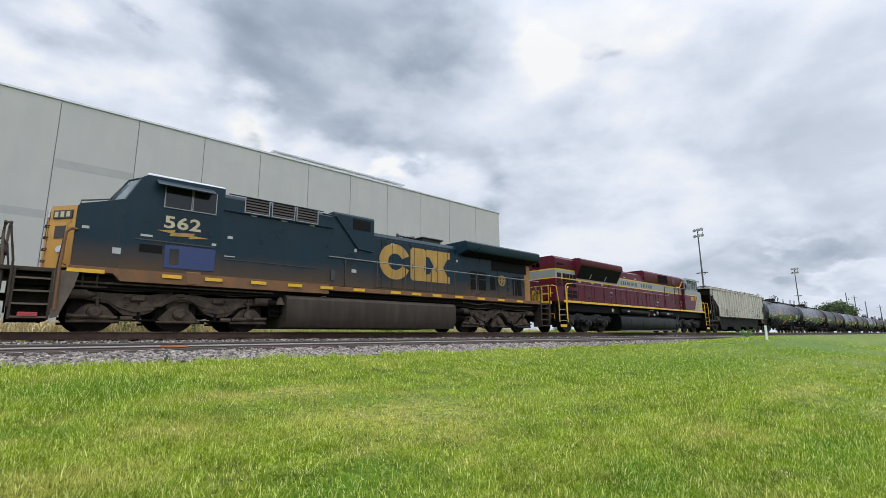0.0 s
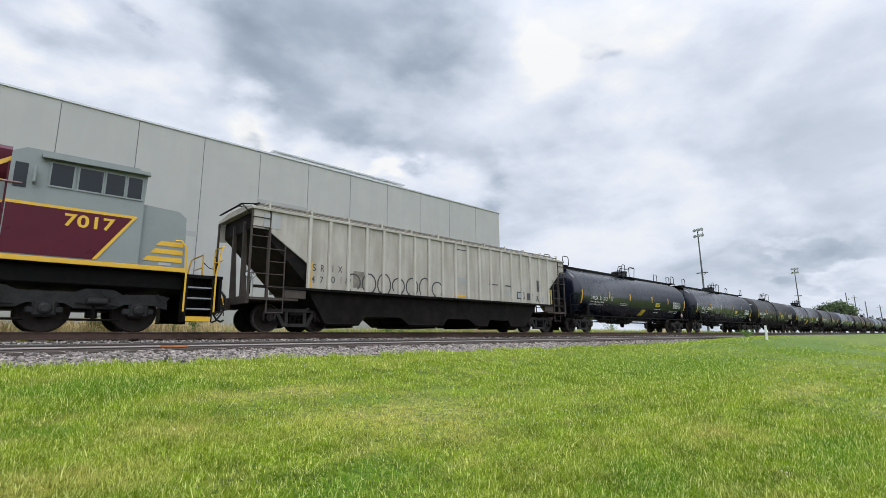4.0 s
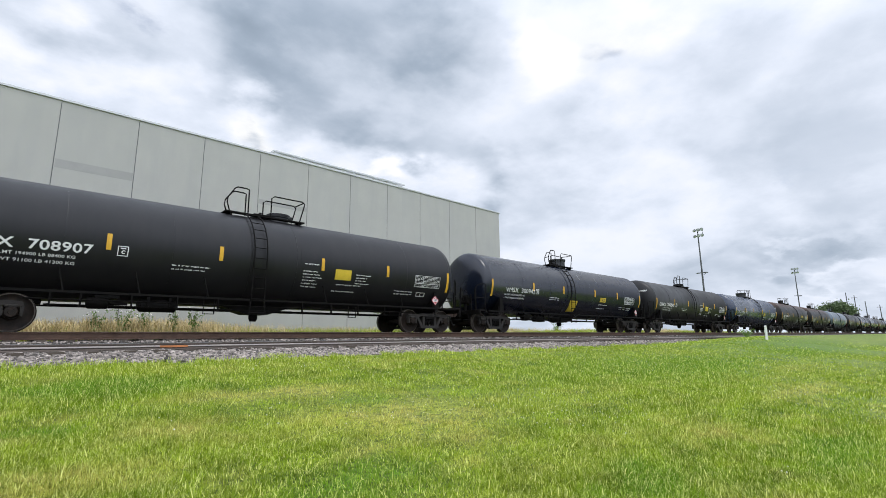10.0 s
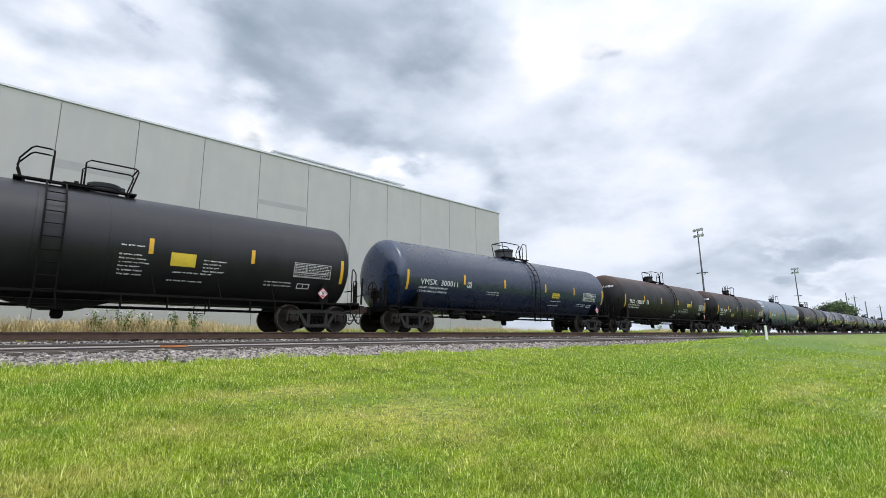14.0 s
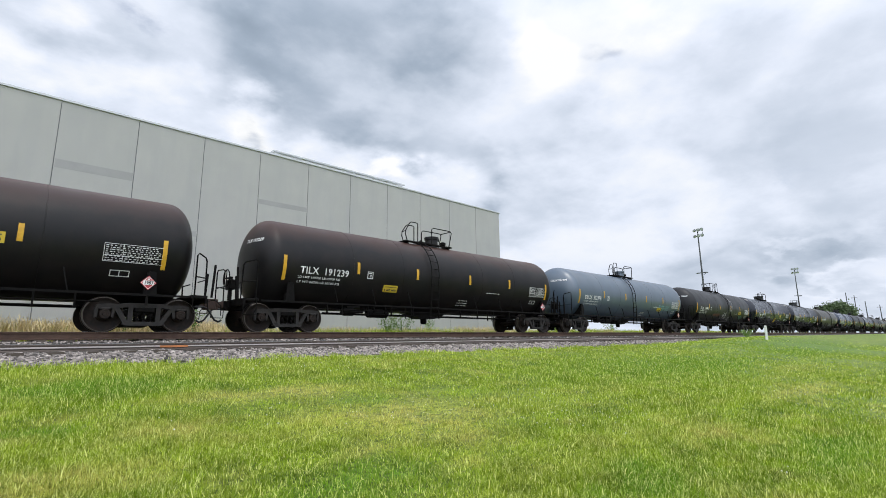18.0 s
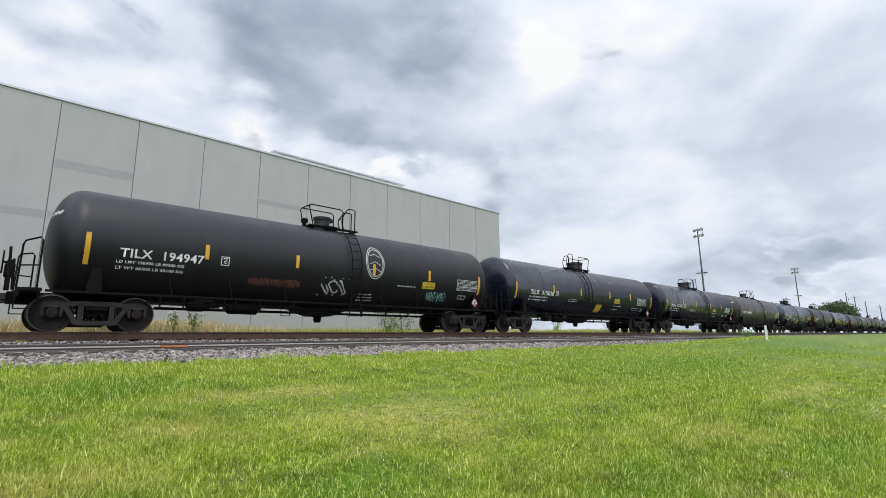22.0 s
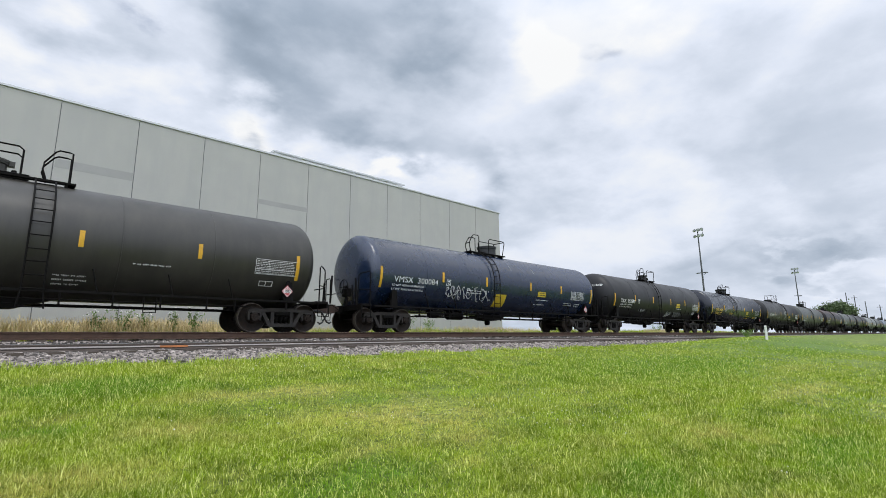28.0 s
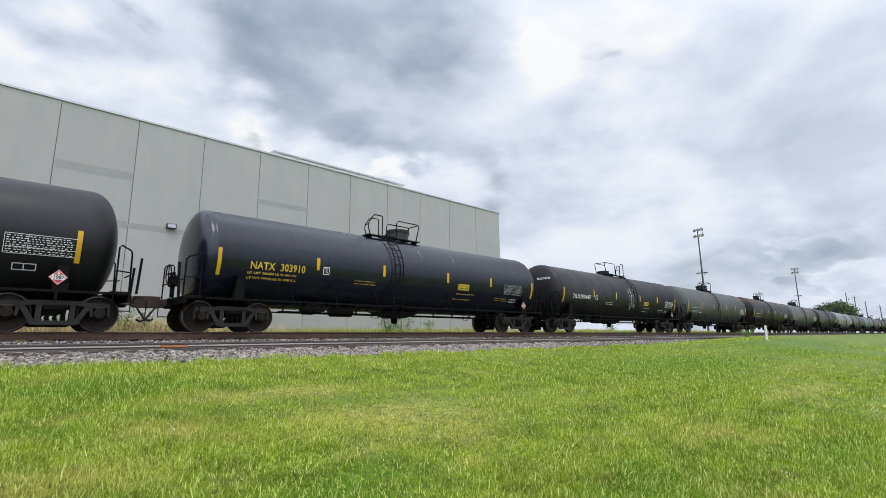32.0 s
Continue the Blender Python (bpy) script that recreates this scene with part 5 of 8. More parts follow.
SILL_BROWN = material("dusty_yellow_sill", (0.165, 0.080, 0.034), 0.65, spec=0.25, vary=0.25, scale=2, dirt=(0.08, 0.06, 0.045), dirt_amount=0.5)
ROOF_LIGHT = material("pale_cab_roof", (0.62, 0.64, 0.65), 0.45, vary=0.1, scale=2)
FUEL_GREY = material("dusty_fuel_tank", (0.040, 0.031, 0.023), 0.6, spec=0.25, vary=0.2, scale=1.5, dirt=(0.085, 0.068, 0.05), dirt_amount=0.5, streak=True)
LOCO_TRUCK = material("brown_dusted_truck", (0.042, 0.031, 0.023), 0.75, vary=0.35, scale=3, dirt=(0.15, 0.105, 0.066), dirt_amount=0.5, spec=0.25)
MAROON = material("tuscan_red_paint", (0.080, 0.0088, 0.0190), 0.32, spec=0.16, vary=0.12, scale=0.9, fine=50, bump=0.02, dirt=(0.055, 0.022, 0.022), dirt_amount=0.3, streak=True)
RAIL_PINK = material("worn_maroon_rail", (0.22, 0.12, 0.12), 0.45, vary=0.2)
LOCO_GREY = material("grey_loco_paint", (0.20, 0.222, 0.212), 0.35, vary=0.08, scale=1.2, dirt=(0.18, 0.19, 0.18), dirt_amount=0.25, streak=True)
STRIPE = material("golden_stripe_paint", (0.62, 0.36, 0.02), 0.4, vary=0.06, scale=3)
SLAT_BROWN = material("sooty_slats", (0.035, 0.026, 0.021), 0.6, vary=0.3, scale=4)
GRILLE_BROWN = material("sooty_brown_grille", (0.011, 0.0055, 0.006), 0.9, spec=0.05, vary=0.3, scale=8)
MESH_DARK = material("dark_grille", (0.006, 0.0055, 0.005), 0.7, spec=0.12, vary=0.3, scale=8)
TANK_BLACK = material("satin_black_tank", (0.0038, 0.0045, 0.005), 0.36, spec=0.15, vary=0.2, scale=1)
PALE_PAINT = material("pale_cream_paint", (0.46, 0.40, 0.25), 0.5, vary=0.12, scale=4, dirt=(0.2, 0.16, 0.09), dirt_amount=0.4)
LOGO_YELLOW = material("dirty_yellow_emblem", (0.37, 0.215, 0.048), 0.5, spec=0.3, vary=0.12, scale=1.5, dirt=(0.14, 0.10, 0.05), dirt_amount=0.6, streak=True)
STEP_DUST = material("pale_dusty_steel", (0.105, 0.080, 0.060), 0.7, spec=0.25, vary=0.3, scale=3, dirt=(0.06, 0.045, 0.035), dirt_amount=0.5, streak=True)
STEP_DARK = material("dark_brown_grime", (0.030, 0.023, 0.017), 0.7, spec=0.25, vary=0.3, scale=3, dirt=(0.07, 0.045, 0.026), dirt_amount=0.5)
TRUCK_BLACK = material("oily_black_cast_steel", (0.017, 0.017, 0.0168), 0.55, spec=0.2, vary=0.35, scale=4, dirt=(0.045, 0.04, 0.034), dirt_amount=0.45)
LABEL = material("white_notice", (0.34, 0.34, 0.325), 0.5, vary=0.1)
SCREEN = material("clear_windscreen", (0.055, 0.085, 0.085), 0.06, spec=0.9, vary=0.3, scale=2, bump=0.0)
PRINT_GREY = material("worn_black_stencil", (0.045, 0.045, 0.045), 0.6, vary=0.4, scale=14)
RED_TAG = material("red_box", (0.30, 0.03, 0.03), 0.5)
CHROME = material("bare_metal_pipe", (0.24, 0.245, 0.25), 0.4, metal=0.6, vary=0.1)
HOPPER_GREY = material("weathered_grey_paint", (0.39, 0.365, 0.315), 0.65, spec=0.3, vary=0.10, scale=1.0, fine=40, bump=0.05, dirt=(0.20, 0.175, 0.135), dirt_amount=0.65, streak=True)
HOPPER_RIB = material("chalky_grey_rib_paint", (0.46, 0.435, 0.38), 0.65, spec=0.3, vary=0.10, scale=1.5, dirt=(0.26, 0.23, 0.18), dirt_amount=0.5, streak=True)
HOPPER_END = material("brown_grey_end_steel", (0.055, 0.044, 0.036), 0.7, spec=0.25, vary=0.3, scale=3)
HOPPER_STAIN = material("grey_brown_streaks", (0.17, 0.15, 0.12), 0.7, vary=0.4, scale=5)
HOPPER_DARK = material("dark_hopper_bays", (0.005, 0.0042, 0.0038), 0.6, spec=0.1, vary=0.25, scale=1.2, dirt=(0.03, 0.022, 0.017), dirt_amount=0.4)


def flat_text(body, x0, z0, height, y, mat, parent, name, width=None, bold=0.01):
    me = text_mesh(body, height, 1.05, bold)
    c = np.empty(len(me.vertices) * 3, np.float32)
    me.vertices.foreach_get("co", c)
    c = c.reshape(-1, 3)
    k = width / c[:, 0].max() if width else 1.0
    c = np.stack([c[:, 0] * k + x0, np.full(len(c), y, np.float32), c[:, 1] + z0], -1)
    me.vertices.foreach_set("co", c.astype(np.float32).ravel())
    me.update()
    me.materials.clear()
    me.materials.append(mat)
    return part(name, me, mat, parent)


def loco_truck(parent, x, kind, mat, half=1.95):
    t = part("truck", lambda: Shape().box(-2.4, 2.4, -0.5, 0.5, 0.55, 0.85, 0.04).box(-0.3, 0.3, -1.0, 1.0, 0.6, 0.9, 0.03), mat, parent, "dusty cast steel three-axle truck", at=pose(x, 0, 0), key="loco_truck_" + kind)

    def frame_side():
        s = Shape()
        if kind == "arched":
            s.slab([(-2.72, 0.84), (-2.66, 1.02), (-1.6, 1.0), (-0.75, 0.98), (-0.45, 1.04), (0.45, 1.04), (0.75, 0.98), (1.6, 1.0), (2.66, 1.02), (2.72, 0.84), (2.1, 0.80), (1.66, 0.72), (1.32, 0.44), (0.98, 0.41), (0.72, 0.50), (0.40, 0.78), (0.15, 0.84), (-0.15, 0.84), (-0.40, 0.78), (-0.72, 0.50), (-0.98, 0.41), (-1.32, 0.44), (-1.66, 0.72), (-2.1, 0.80)], "y", -0.10, 0.10)
            # raised rocker over the middle axle
            s.slab([(-0.98, 0.66), (-0.98, 0.78), (-0.52, 0.80), (-0.16, 1.03), (0.24, 1.03), (0.62, 0.84), (1.02, 0.76), (1.02, 0.64), (0.55, 0.70), (0.18, 0.90), (-0.10, 0.90), (-0.46, 0.68)], "y", -0.17, -0.09)
            s.box(-0.12, 0.12, -0.19, -0.09, 0.95, 1.06, 0.02)
            for a in (-half, 0.0, half):
                # axle box with its cover and outer links
                s.slab([(a - 0.50, 0.34), (a - 0.26, 0.62), (a - 0.12, 0.70), (a + 0.12, 0.70), (a + 0.26, 0.62), (a + 0.50, 0.34), (a + 0.40, 0.26), (a - 0.40, 0.26)], "y", -0.11, 0.05)
                s.turn([(-0.24, 0.0), (-0.24, 0.10), (-0.20, 0.15), (-0.10, 0.17)], "y", (a, 0, LOCO_WHEEL_R - 0.04), 16)
                s.rod((a - 0.55, -0.13, 0.26), (a + 0.55, -0.13, 0.26), 0.035, 7)
            for a in (-1, 1):
                s.turn([(-0.30, 0.08), (-0.26, 0.13), (0.22, 0.13), (0.26, 0.10), (0.40, 0.05)], "x", (a * 2.38, -0.14, 0.93), 12)
                s.rod((a * 1.92, -0.16, 1.0), (a * 1.90, -0.16, 0.55), 0.04, 7)
                s.box(a * 1.92 - 0.10, a * 1.92 + 0.10, -0.2, -0.1, 0.80, 0.88, 0.02)
                s.slab([(a * 0.62, 0.60), (a * 1.05, 0.50), (a * 1.45, 0.62), (a * 1.75, 0.82), (a * 1.60, 0.90), (a * 1.05, 0.72), (a * 0.70, 0.74)], "y", -0.15, -0.09)
                s.box(a * 1.02 - 0.16, a * 1.02 + 0.16, -0.19, -0.10, 0.80, 0.93, 0.03)
                s.tube([(a * 0.2, -0.16, 1.06), (a * 0.8, -0.19, 1.10), (a * 1.4, -0.17, 1.06), (a * 2.2, -0.19, 1.10)], 0.028, 6)
                s.rod((a * 1.45, -0.16, 0.36), (a * 2.5, -0.16, 0.40), 0.045, 7)
                s.turn([(-0.14, 0.06), (0.14, 0.06)], "x", (a * 1.25, -0.17, 0.34), 10)
        else:
            s.slab([(-2.62, 0.60), (-2.62, 0.94), (-2.40, 1.00), (-1.55, 0.96), (-1.35, 1.08), (-0.75, 1.08), (-0.55, 0.98), (0.55, 0.98), (0.75, 1.08), (1.35, 1.08), (1.55, 0.96), (2.40, 1.00), (2.62, 0.94), (2.62, 0.60), (2.30, 0.70), (1.62, 0.70), (1.40, 0.58), (0.55, 0.58), (0.35, 0.70), (-0.35, 0.70), (-0.55, 0.58), (-1.40, 0.58), (-1.62, 0.70), (-2.30, 0.70)], "y", -0.09, 0.09)
            for a in (-half, 0.0, half):
                s.box(a - 0.23, a + 0.23, -0.14, 0.08, 0.36, 0.76, 0.05)
                s.box(a - 0.36, a + 0.36, -0.10, 0.06, 0.44, 0.60, 0.03)
                s.turn([(-0.24, 0.0), (-0.24, 0.08), (-0.21, 0.13), (-0.14, 0.15)], "y", (a, 0, LOCO_WHEEL_R + 0.03), 16)
            for a in (-half / 2 - 0.05, half / 2 + 0.05):
                s.turn([(-0.26, 0.05), (-0.22, 0.10), (0.18, 0.10), (0.22, 0.07)], "x", (a, -0.16, 0.76), 12)
                s.rod((a - 0.45, -0.15, 0.72), (a + 0.45, -0.15, 0.66), 0.025, 6)
            for a in (-2.35, -1.1, 1.1, 2.35):
                s.tube([(a, -0.12, 1.02), (a + 0.05, -0.2, 0.9), (a + 0.18, -0.2, 0.80), (a + 0.3, -0.14, 0.92)], 0.018, 6)
        return s
    for k in (-1, 1):
        part("side_frame", frame_side, mat, t, at=pose(0, k * 1.02, 0) @ Matrix.Diagonal((1, -k, 1, 1)), key="loco_frame_" + kind, smooth=30)
    for a in (-half, 0.0, half):
        w = part("wheelset", lambda: wheelset_shape(LOCO_WHEEL_R, 1.02), WHEEL, t, at=pose(a, 0, LOCO_WHEEL_R), key="loco_wheelset")
        ROLLING.append((w, a, LOCO_WHEEL_R))
    for a in (-half * 0.5, half * 0.5):
        part("brake_shoe", lambda: Shape().box(-0.12, 0.12, -0.95, -0.68, 0.35, 0.62, 0.02).rod((-0.6, -1.1, 0.30), (0.6, -1.1, 0.30), 0.03, 7).rod((0, -1.12, 0.30), (0, -1.12, 0.75), 0.04, 7), UNDER, t, at=pose(a, 0, 0), key="loco_brake")
        part("coil_spring", lambda: Shape().tube([(0.09 * math.cos(2.0 * i), -1.14 + 0.07 * math.sin(2.0 * i), 0.62 + 0.27 * i / 18) for i in range(19)], 0.022, 6), mat, t, at=pose(a * 1.3, 0, 0), key="loco_spring" + kind)
    return t


def pilot_steps(parent, x, way, body, tread, rail, deck=1.50, blade=False):
    """End platform with its near-side and far-side steps, hand rails and snow plough."""
    k = 1 if way > 0 else -1
    m0 = pose(x, 0, 0) @ Matrix.Diagonal((k, 1, 1, 1))
    part("end_platform", lambda: Shape().box(0, 1.05, -1.45, 1.45, deck - 0.10, deck, 0.01).box(0.95, 1.05, -1.4, 1.4, 0.60, deck - 0.1, 0.02), body, parent, at=m0, key="platform%s%.2f" % (body.name, deck))
    if blade:
        part("plough", lambda: Shape().slab([(1.05, 0.80), (1.16, 0.62), (1.24, 0.40), (1.40, 0.16), (1.34, 0.13), (1.17, 0.34), (1.06, 0.36), (1.0, 0.80)], "y", -1.42, 1.42), CHROME, parent, "worn steel snow plough", at=m0, key="plough")
    # jumper cables, hoses and chains hung on the end plate
    for i, (y, r, drop, zt) in enumerate(((-1.05, 0.030, 0.34, 1.16), (-0.92, 0.024, 0.50, 1.22), (-0.78, 0.030, 0.42, 1.10), (-0.62, 0.022, 0.56, 1.20), (-0.48, 0.034, 0.36, 1.02), (0.5, 0.03, 0.4, 1.1), (0.7, 0.026, 0.5, 1.15))):
        part("jumper_hose", lambda: Shape().tube([(1.04, y, zt), (1.16, y - 0.02, zt + 0.02), (1.26, y - 0.03, zt - 0.3 * drop), (1.30 + 0.03 * (i % 3), y, zt - drop), (1.24, y + 0.06, zt - 1.25 * drop), (1.14, y + 0.10, zt - 1.1 * drop), (1.08, y + 0.12, zt - 0.7 * drop)], r, 7), RUBBER, parent, "black rubber hose loop", at=m0, key="jumper%d" % i)
    part("cut_lever", lambda: Shape().tube([(1.12, -1.42, 0.72), (1.10, -1.38, 0.98), (1.12, -0.8, 1.02), (1.14, -0.2, 1.0)], 0.018, 6), rail, parent, at=m0, key="loco_cut_lever" + rail.name)
    part("end_chain", lambda: Shape().tube([(1.05, -0.62, 2.3), (1.2, -0.4, 2.08), (1.22, 0, 2.0), (1.2, 0.4, 2.08), (1.05, 0.62, 2.3)], 0.014, 5), UNDER, parent, at=m0, key="end_chain")
    part("receptacle", lambda: Shape().box(1.05, 1.16, -0.95, -0.75, 1.26, 1.42, 0.03).box(1.05, 1.14, -0.4, -0.2, 1.2, 1.40, 0.03).turn([(1.05, 0.09), (1.18, 0.09), (1.20, 0.05)], "x", (0, -0.6, 1.32), 12), LOCO_TRUCK, parent, at=m0, key="receptacle")
    for side in (-1, 1):
        m = m0 @ Matrix.Diagonal((1, -side, 1, 1))
        part("step_well", lambda: Shape().box(0.05, 0.10, -1.52, -1.0, 0.28, deck - 0.02).box(0.74, 0.79, -1.52, -1.0, 0.28, deck - 0.02).box(0.1, 0.74, -1.02, -1.0, 0.28, deck - 0.1), body, parent, at=m, key="step_well%s" % body.name, smooth=0)
        for i in range(4):
            part("step", lambda: Shape().box(0.10, 0.74, -1.50, -1.05, -0.02, 0.02, 0.004), tread, parent, at=m @ pose(0, 0, 0.33 + 0.30 * i), key="step" + tread.name, smooth=0)
        part("hand_rail", lambda: Shape().tube([(0.02, -1.53, 0.55), (0.02, -1.53, 1.5), (-0.04, -1.53, 2.35), (-0.15, -1.50, 2.5), (-0.3, -1.48, 2.5)], 0.026, 7), rail, parent, at=m, key="grab_a" + rail.name)
        part("hand_rail", lambda: Shape().tube([(0.82, -1.53, 0.55), (0.82, -1.53, 1.6), (0.95, -1.50, 2.45), (1.05, -1.35, 2.52), (1.05, -0.6, 2.52), (1.05, -0.55, 1.5)], 0.026, 7).rod((1.05, -1.35, 2.1), (1.05, -0.6, 2.1), 0.02, 6), rail, parent, at=m, key="grab_b" + rail.name)


def louvres(parent, x0, x1, y, z0, z1, n, mat, frame_mat=None):
    """A framed opening with slanting slats."""
    g = part("grille", Shape().box(x0, x1, y - 0.004, y, z0, z1), MESH_DARK, parent, "dark louvred grille", smooth=0)
    s = Shape()
    for a, b, c, d in ((x0 - 0.03, x0, z0 - 0.03, z1 + 0.03), (x1, x1 + 0.03, z0 - 0.03, z1 + 0.03), (x0, x1, z0 - 0.03, z0), (x0, x1, z1, z1 + 0.03)):
        s.box(a, b, y - 0.035, y, c, d)
    part("grille_frame", s, frame_mat or mat, g, smooth=0)
    for i in range(n):
        z = z0 + (z1 - z0) * (i + 0.5) / n
        part("slat", Shape().slab([(y - 0.03, z - 0.03), (y - 0.025, z - 0.035), (y - 0.004, z + 0.02), (y - 0.009, z + 0.025)], "x", x0, x1), mat, g, smooth=0)


def door_seams(parent, xs, y, z0, z1, mat):
    for a, b in zip(xs, xs[1:]):
        d = part("hood_door", Shape().box(a + 0.02, b - 0.02, y - 0.022, y, z0, z1, 0.008), mat, parent, smooth=0)
        part("latch", Shape().box(b - 0.10, b - 0.06, y - 0.05, y - 0.022, z0 + (z1 - z0) * 0.45, z0 + (z1 - z0) * 0.55, 0.005), DARK_PRINT, d, smooth=0)


def walkway_rail(parent, x0, x1, y, deck, top, mat, n, post=None):
    part("long_hand_rail", Shape().rod((x0, y, top), (x1, y, top), 0.022, 7), mat, parent, "long round hand rail")
    for i in range(n):
        x = x0 + (x1 - x0) * (i + 0.5) / n
        part("stanchion", Shape().rod((0, 0, deck), (0, 0, top), 0.022, 7), post or SLAT_BROWN, parent, at=pose(x, y, 0), key="stanchion%.2f%.2f" % (deck, top))


def horn(parent, x, y, z, way=1):
    s = Shape()
    for i, d in enumerate((-0.16, 0.0, 0.16)):
        s.turn([(0.0, 0.03), (0.22 + 0.05 * i, 0.035), (0.34 + 0.05 * i, 0.09)], "x", (0, d, 0.14 + 0.03 * i), 10)
    s.turn([(0.0, 0.03), (-0.25, 0.035), (-0.36, 0.09)], "x", (0, 0.08, 0.2), 10)
    s.box(-0.08, 0.08, -0.2, 0.2, 0.0, 0.1, 0.01)
    part("air_horn", s, DARK_PRINT, parent, at=pose(x, y, z) @ Matrix.Diagonal((way, 1, 1, 1)))


def blue_locomotive(x):
    c = tagged(new("diesel_locomotive"), "dark blue and yellow diesel locomotive, dusty, leading the train", "locomotive", group="locomotives")
    c.location = (x, LEVEL, 0)
    # frame and walkway
    part("underframe", Shape().box(-10.2, 11.0, -1.25, 1.25, 1.08, 1.40, 0.03), UNDER, c)
    part("frame_rib", Shape().box(-9.1, -8.35, -1.30, -1.25, 1.10, 1.14).box(-8.9, -8.86, -1.32, -1.25, 1.14, 1.44).box(-8.6, -8.56, -1.32, -1.25, 1.14, 1.44), LOCO_TRUCK, c, smooth=0)
    part("side_sill", Shape().box(-2.1, 10.2, -1.52, 1.52, 1.40, 1.56, 0.01).slab([(-8.30, 1.46), (-8.12, 1.28), (-2.1, 1.28), (-2.1, 1.60), (-8.30, 1.60)], "y", -1.51, 1.51).box(-9.2, -8.30, -1.51, 1.51, 1.46, 1.60, 0.008), SILL_BROWN, c, "brown-dusted yellow sill")
    for a in (-9.0, -8.72, -6.95, -5.86, -4.55, -3.35, -2.2, -0.9, 0.75, 1.8, 2.9, 4.2, 5.6, 7.0, 8.4):
        part("sill_reflector", Shape().box(-0.24, 0.24, -1.545, -1.525, 1.435, 1.53), YELLOW, c, "yellow reflective strip", at=pose(a, 0, 0), key="sill_reflector", smooth=0)
    # nose and cab
    part("nose", Shape().slab([(-9.18, 1.58), (-9.18, 3.10), (-9.12, 3.18), (-7.96, 3.52), (-7.96, 1.58)], "y", -1.47, 1.47), LOCO_BLUE, c)
    nf = part("nose_face", Shape().slab([(-9.18, -1.36), (-9.62, -0.78), (-9.62, 0.78), (-9.18, 1.36)], "z", 1.56, 3.14), LOCO_YELLOW, c, "yellow nose front with slanted corners", smooth=0)
    slant = pose(-9.40, -1.07, 0, 0, 0, -52.8)
    board = part("number_board", Shape().box(-0.28, 0.28, -0.04, 0, 2.80, 3.02, 0.01), DARK_PRINT, nf, at=slant, smooth=0)
    for q in (-0.17, 0.0, 0.17):
        part("digit_block", Shape().box(q - 0.05, q + 0.05, -0.046, -0.0405, 2.84, 2.98), PALE_PAINT, board, smooth=0)
    part("corner_hatch", Shape().box(-0.2, 0.16, -0.02, 0, 2.30, 2.62, 0.006), SLAT_BROWN, nf, at=slant, smooth=0)
    part("corner_lamp", Shape().turn([(-0.05, 0.0), (-0.05, 0.08), (0.0, 0.1)], "y", (0.02, 0, 2.02), 14), LAMP_GLASS, nf, at=slant)
    part("corner_grab", Shape().tube([(0.24, 0, 1.62), (0.24, -0.09, 1.66), (0.24, -0.09, 2.66), (0.24, 0, 2.72)], 0.022, 7), LOGO_YELLOW, nf, at=slant)
    part("nose_door", Shape().box(-9.65, -9.62, -0.35, 0.35, 1.6, 3.0, 0.01), LOCO_YELLOW, nf, smooth=0)
    part("headlight", Shape().box(-9.67, -9.62, -0.5, -0.1, 2.9, 3.08, 0.02), LAMP_GLASS, nf)
    part("nose_window", Shape().box(-9.665, -9.655, -0.24, 0.24, 2.45, 2.85, 0.002), GLASS, nf, smooth=0)
    for i in range(4):
        part("nose_step", Shape().tube([(-9.62, -0.72, 0), (-9.70, -0.72, 0), (-9.70, -0.45, 0), (-9.62, -0.45, 0)], 0.016, 6), STEP_DARK, nf, at=pose(0, 0, 1.75 + 0.3 * i), key="nose_step")
    part("horn_bracket", Shape().box(-7.5, -7.1, -0.3, 0.3, 4.33, 4.45, 0.02), DARK_PRINT, c)
    part("nose_rail", Shape().tube([(-9.1, -1.0, 3.2), (-9.08, -1.0, 3.36), (-8.5, -1.0, 3.50), (-8.4, -1.0, 3.42)], 0.02, 6), DARK_PRINT, c)
    part("nose_rail", Shape().tube([(-9.1, 0.9, 3.2), (-9.08, 0.9, 3.38), (-8.4, 0.9, 3.55), (-8.3, 0.9, 3.45)], 0.02, 6), DARK_PRINT, c)
    part("nose_hatch", Shape().box(-8.6, -8.3, -0.6, -0.2, 3.34, 3.46, 0.02), DARK_PRINT, c)
    part("cab", Shape().slab([(-8.20, 1.58), (-8.20, 3.46), (-7.86, 4.16), (-7.74, 4.24), (-5.70, 4.26), (-5.70, 1.58)], "y", -1.48, 1.48), LOCO_BLUE, c)
    part("cab_roof", Shape().box(-7.75, -5.66, -1.40, 1.40, 4.24, 4.33, 0.03), ROOF_LIGHT, c, "pale sunlit cab roof")
    part("roof_hatch", Shape().box(-7.4, -6.9, -0.7, -0.1, 4.33, 4.42, 0.02), DARK_PRINT, c)
    part("windshield", Shape().slab([(-8.175, 3.52), (-8.195, 3.53), (-7.905, 4.13), (-7.88, 4.12)], "y", -1.38, 1.38), SCREEN, c, "dark slanted windscreen", smooth=0)
    low = [(-8.15, -1.44, 3.47), (-8.48, -0.9, 3.47), (-8.48, 0.9, 3.47), (-8.15, 1.44, 3.47)]
    high = [(-7.84, -1.44, 4.14), (-8.08, -0.9, 4.14), (-8.08, 0.9, 4.14), (-7.84, 1.44, 4.14)]
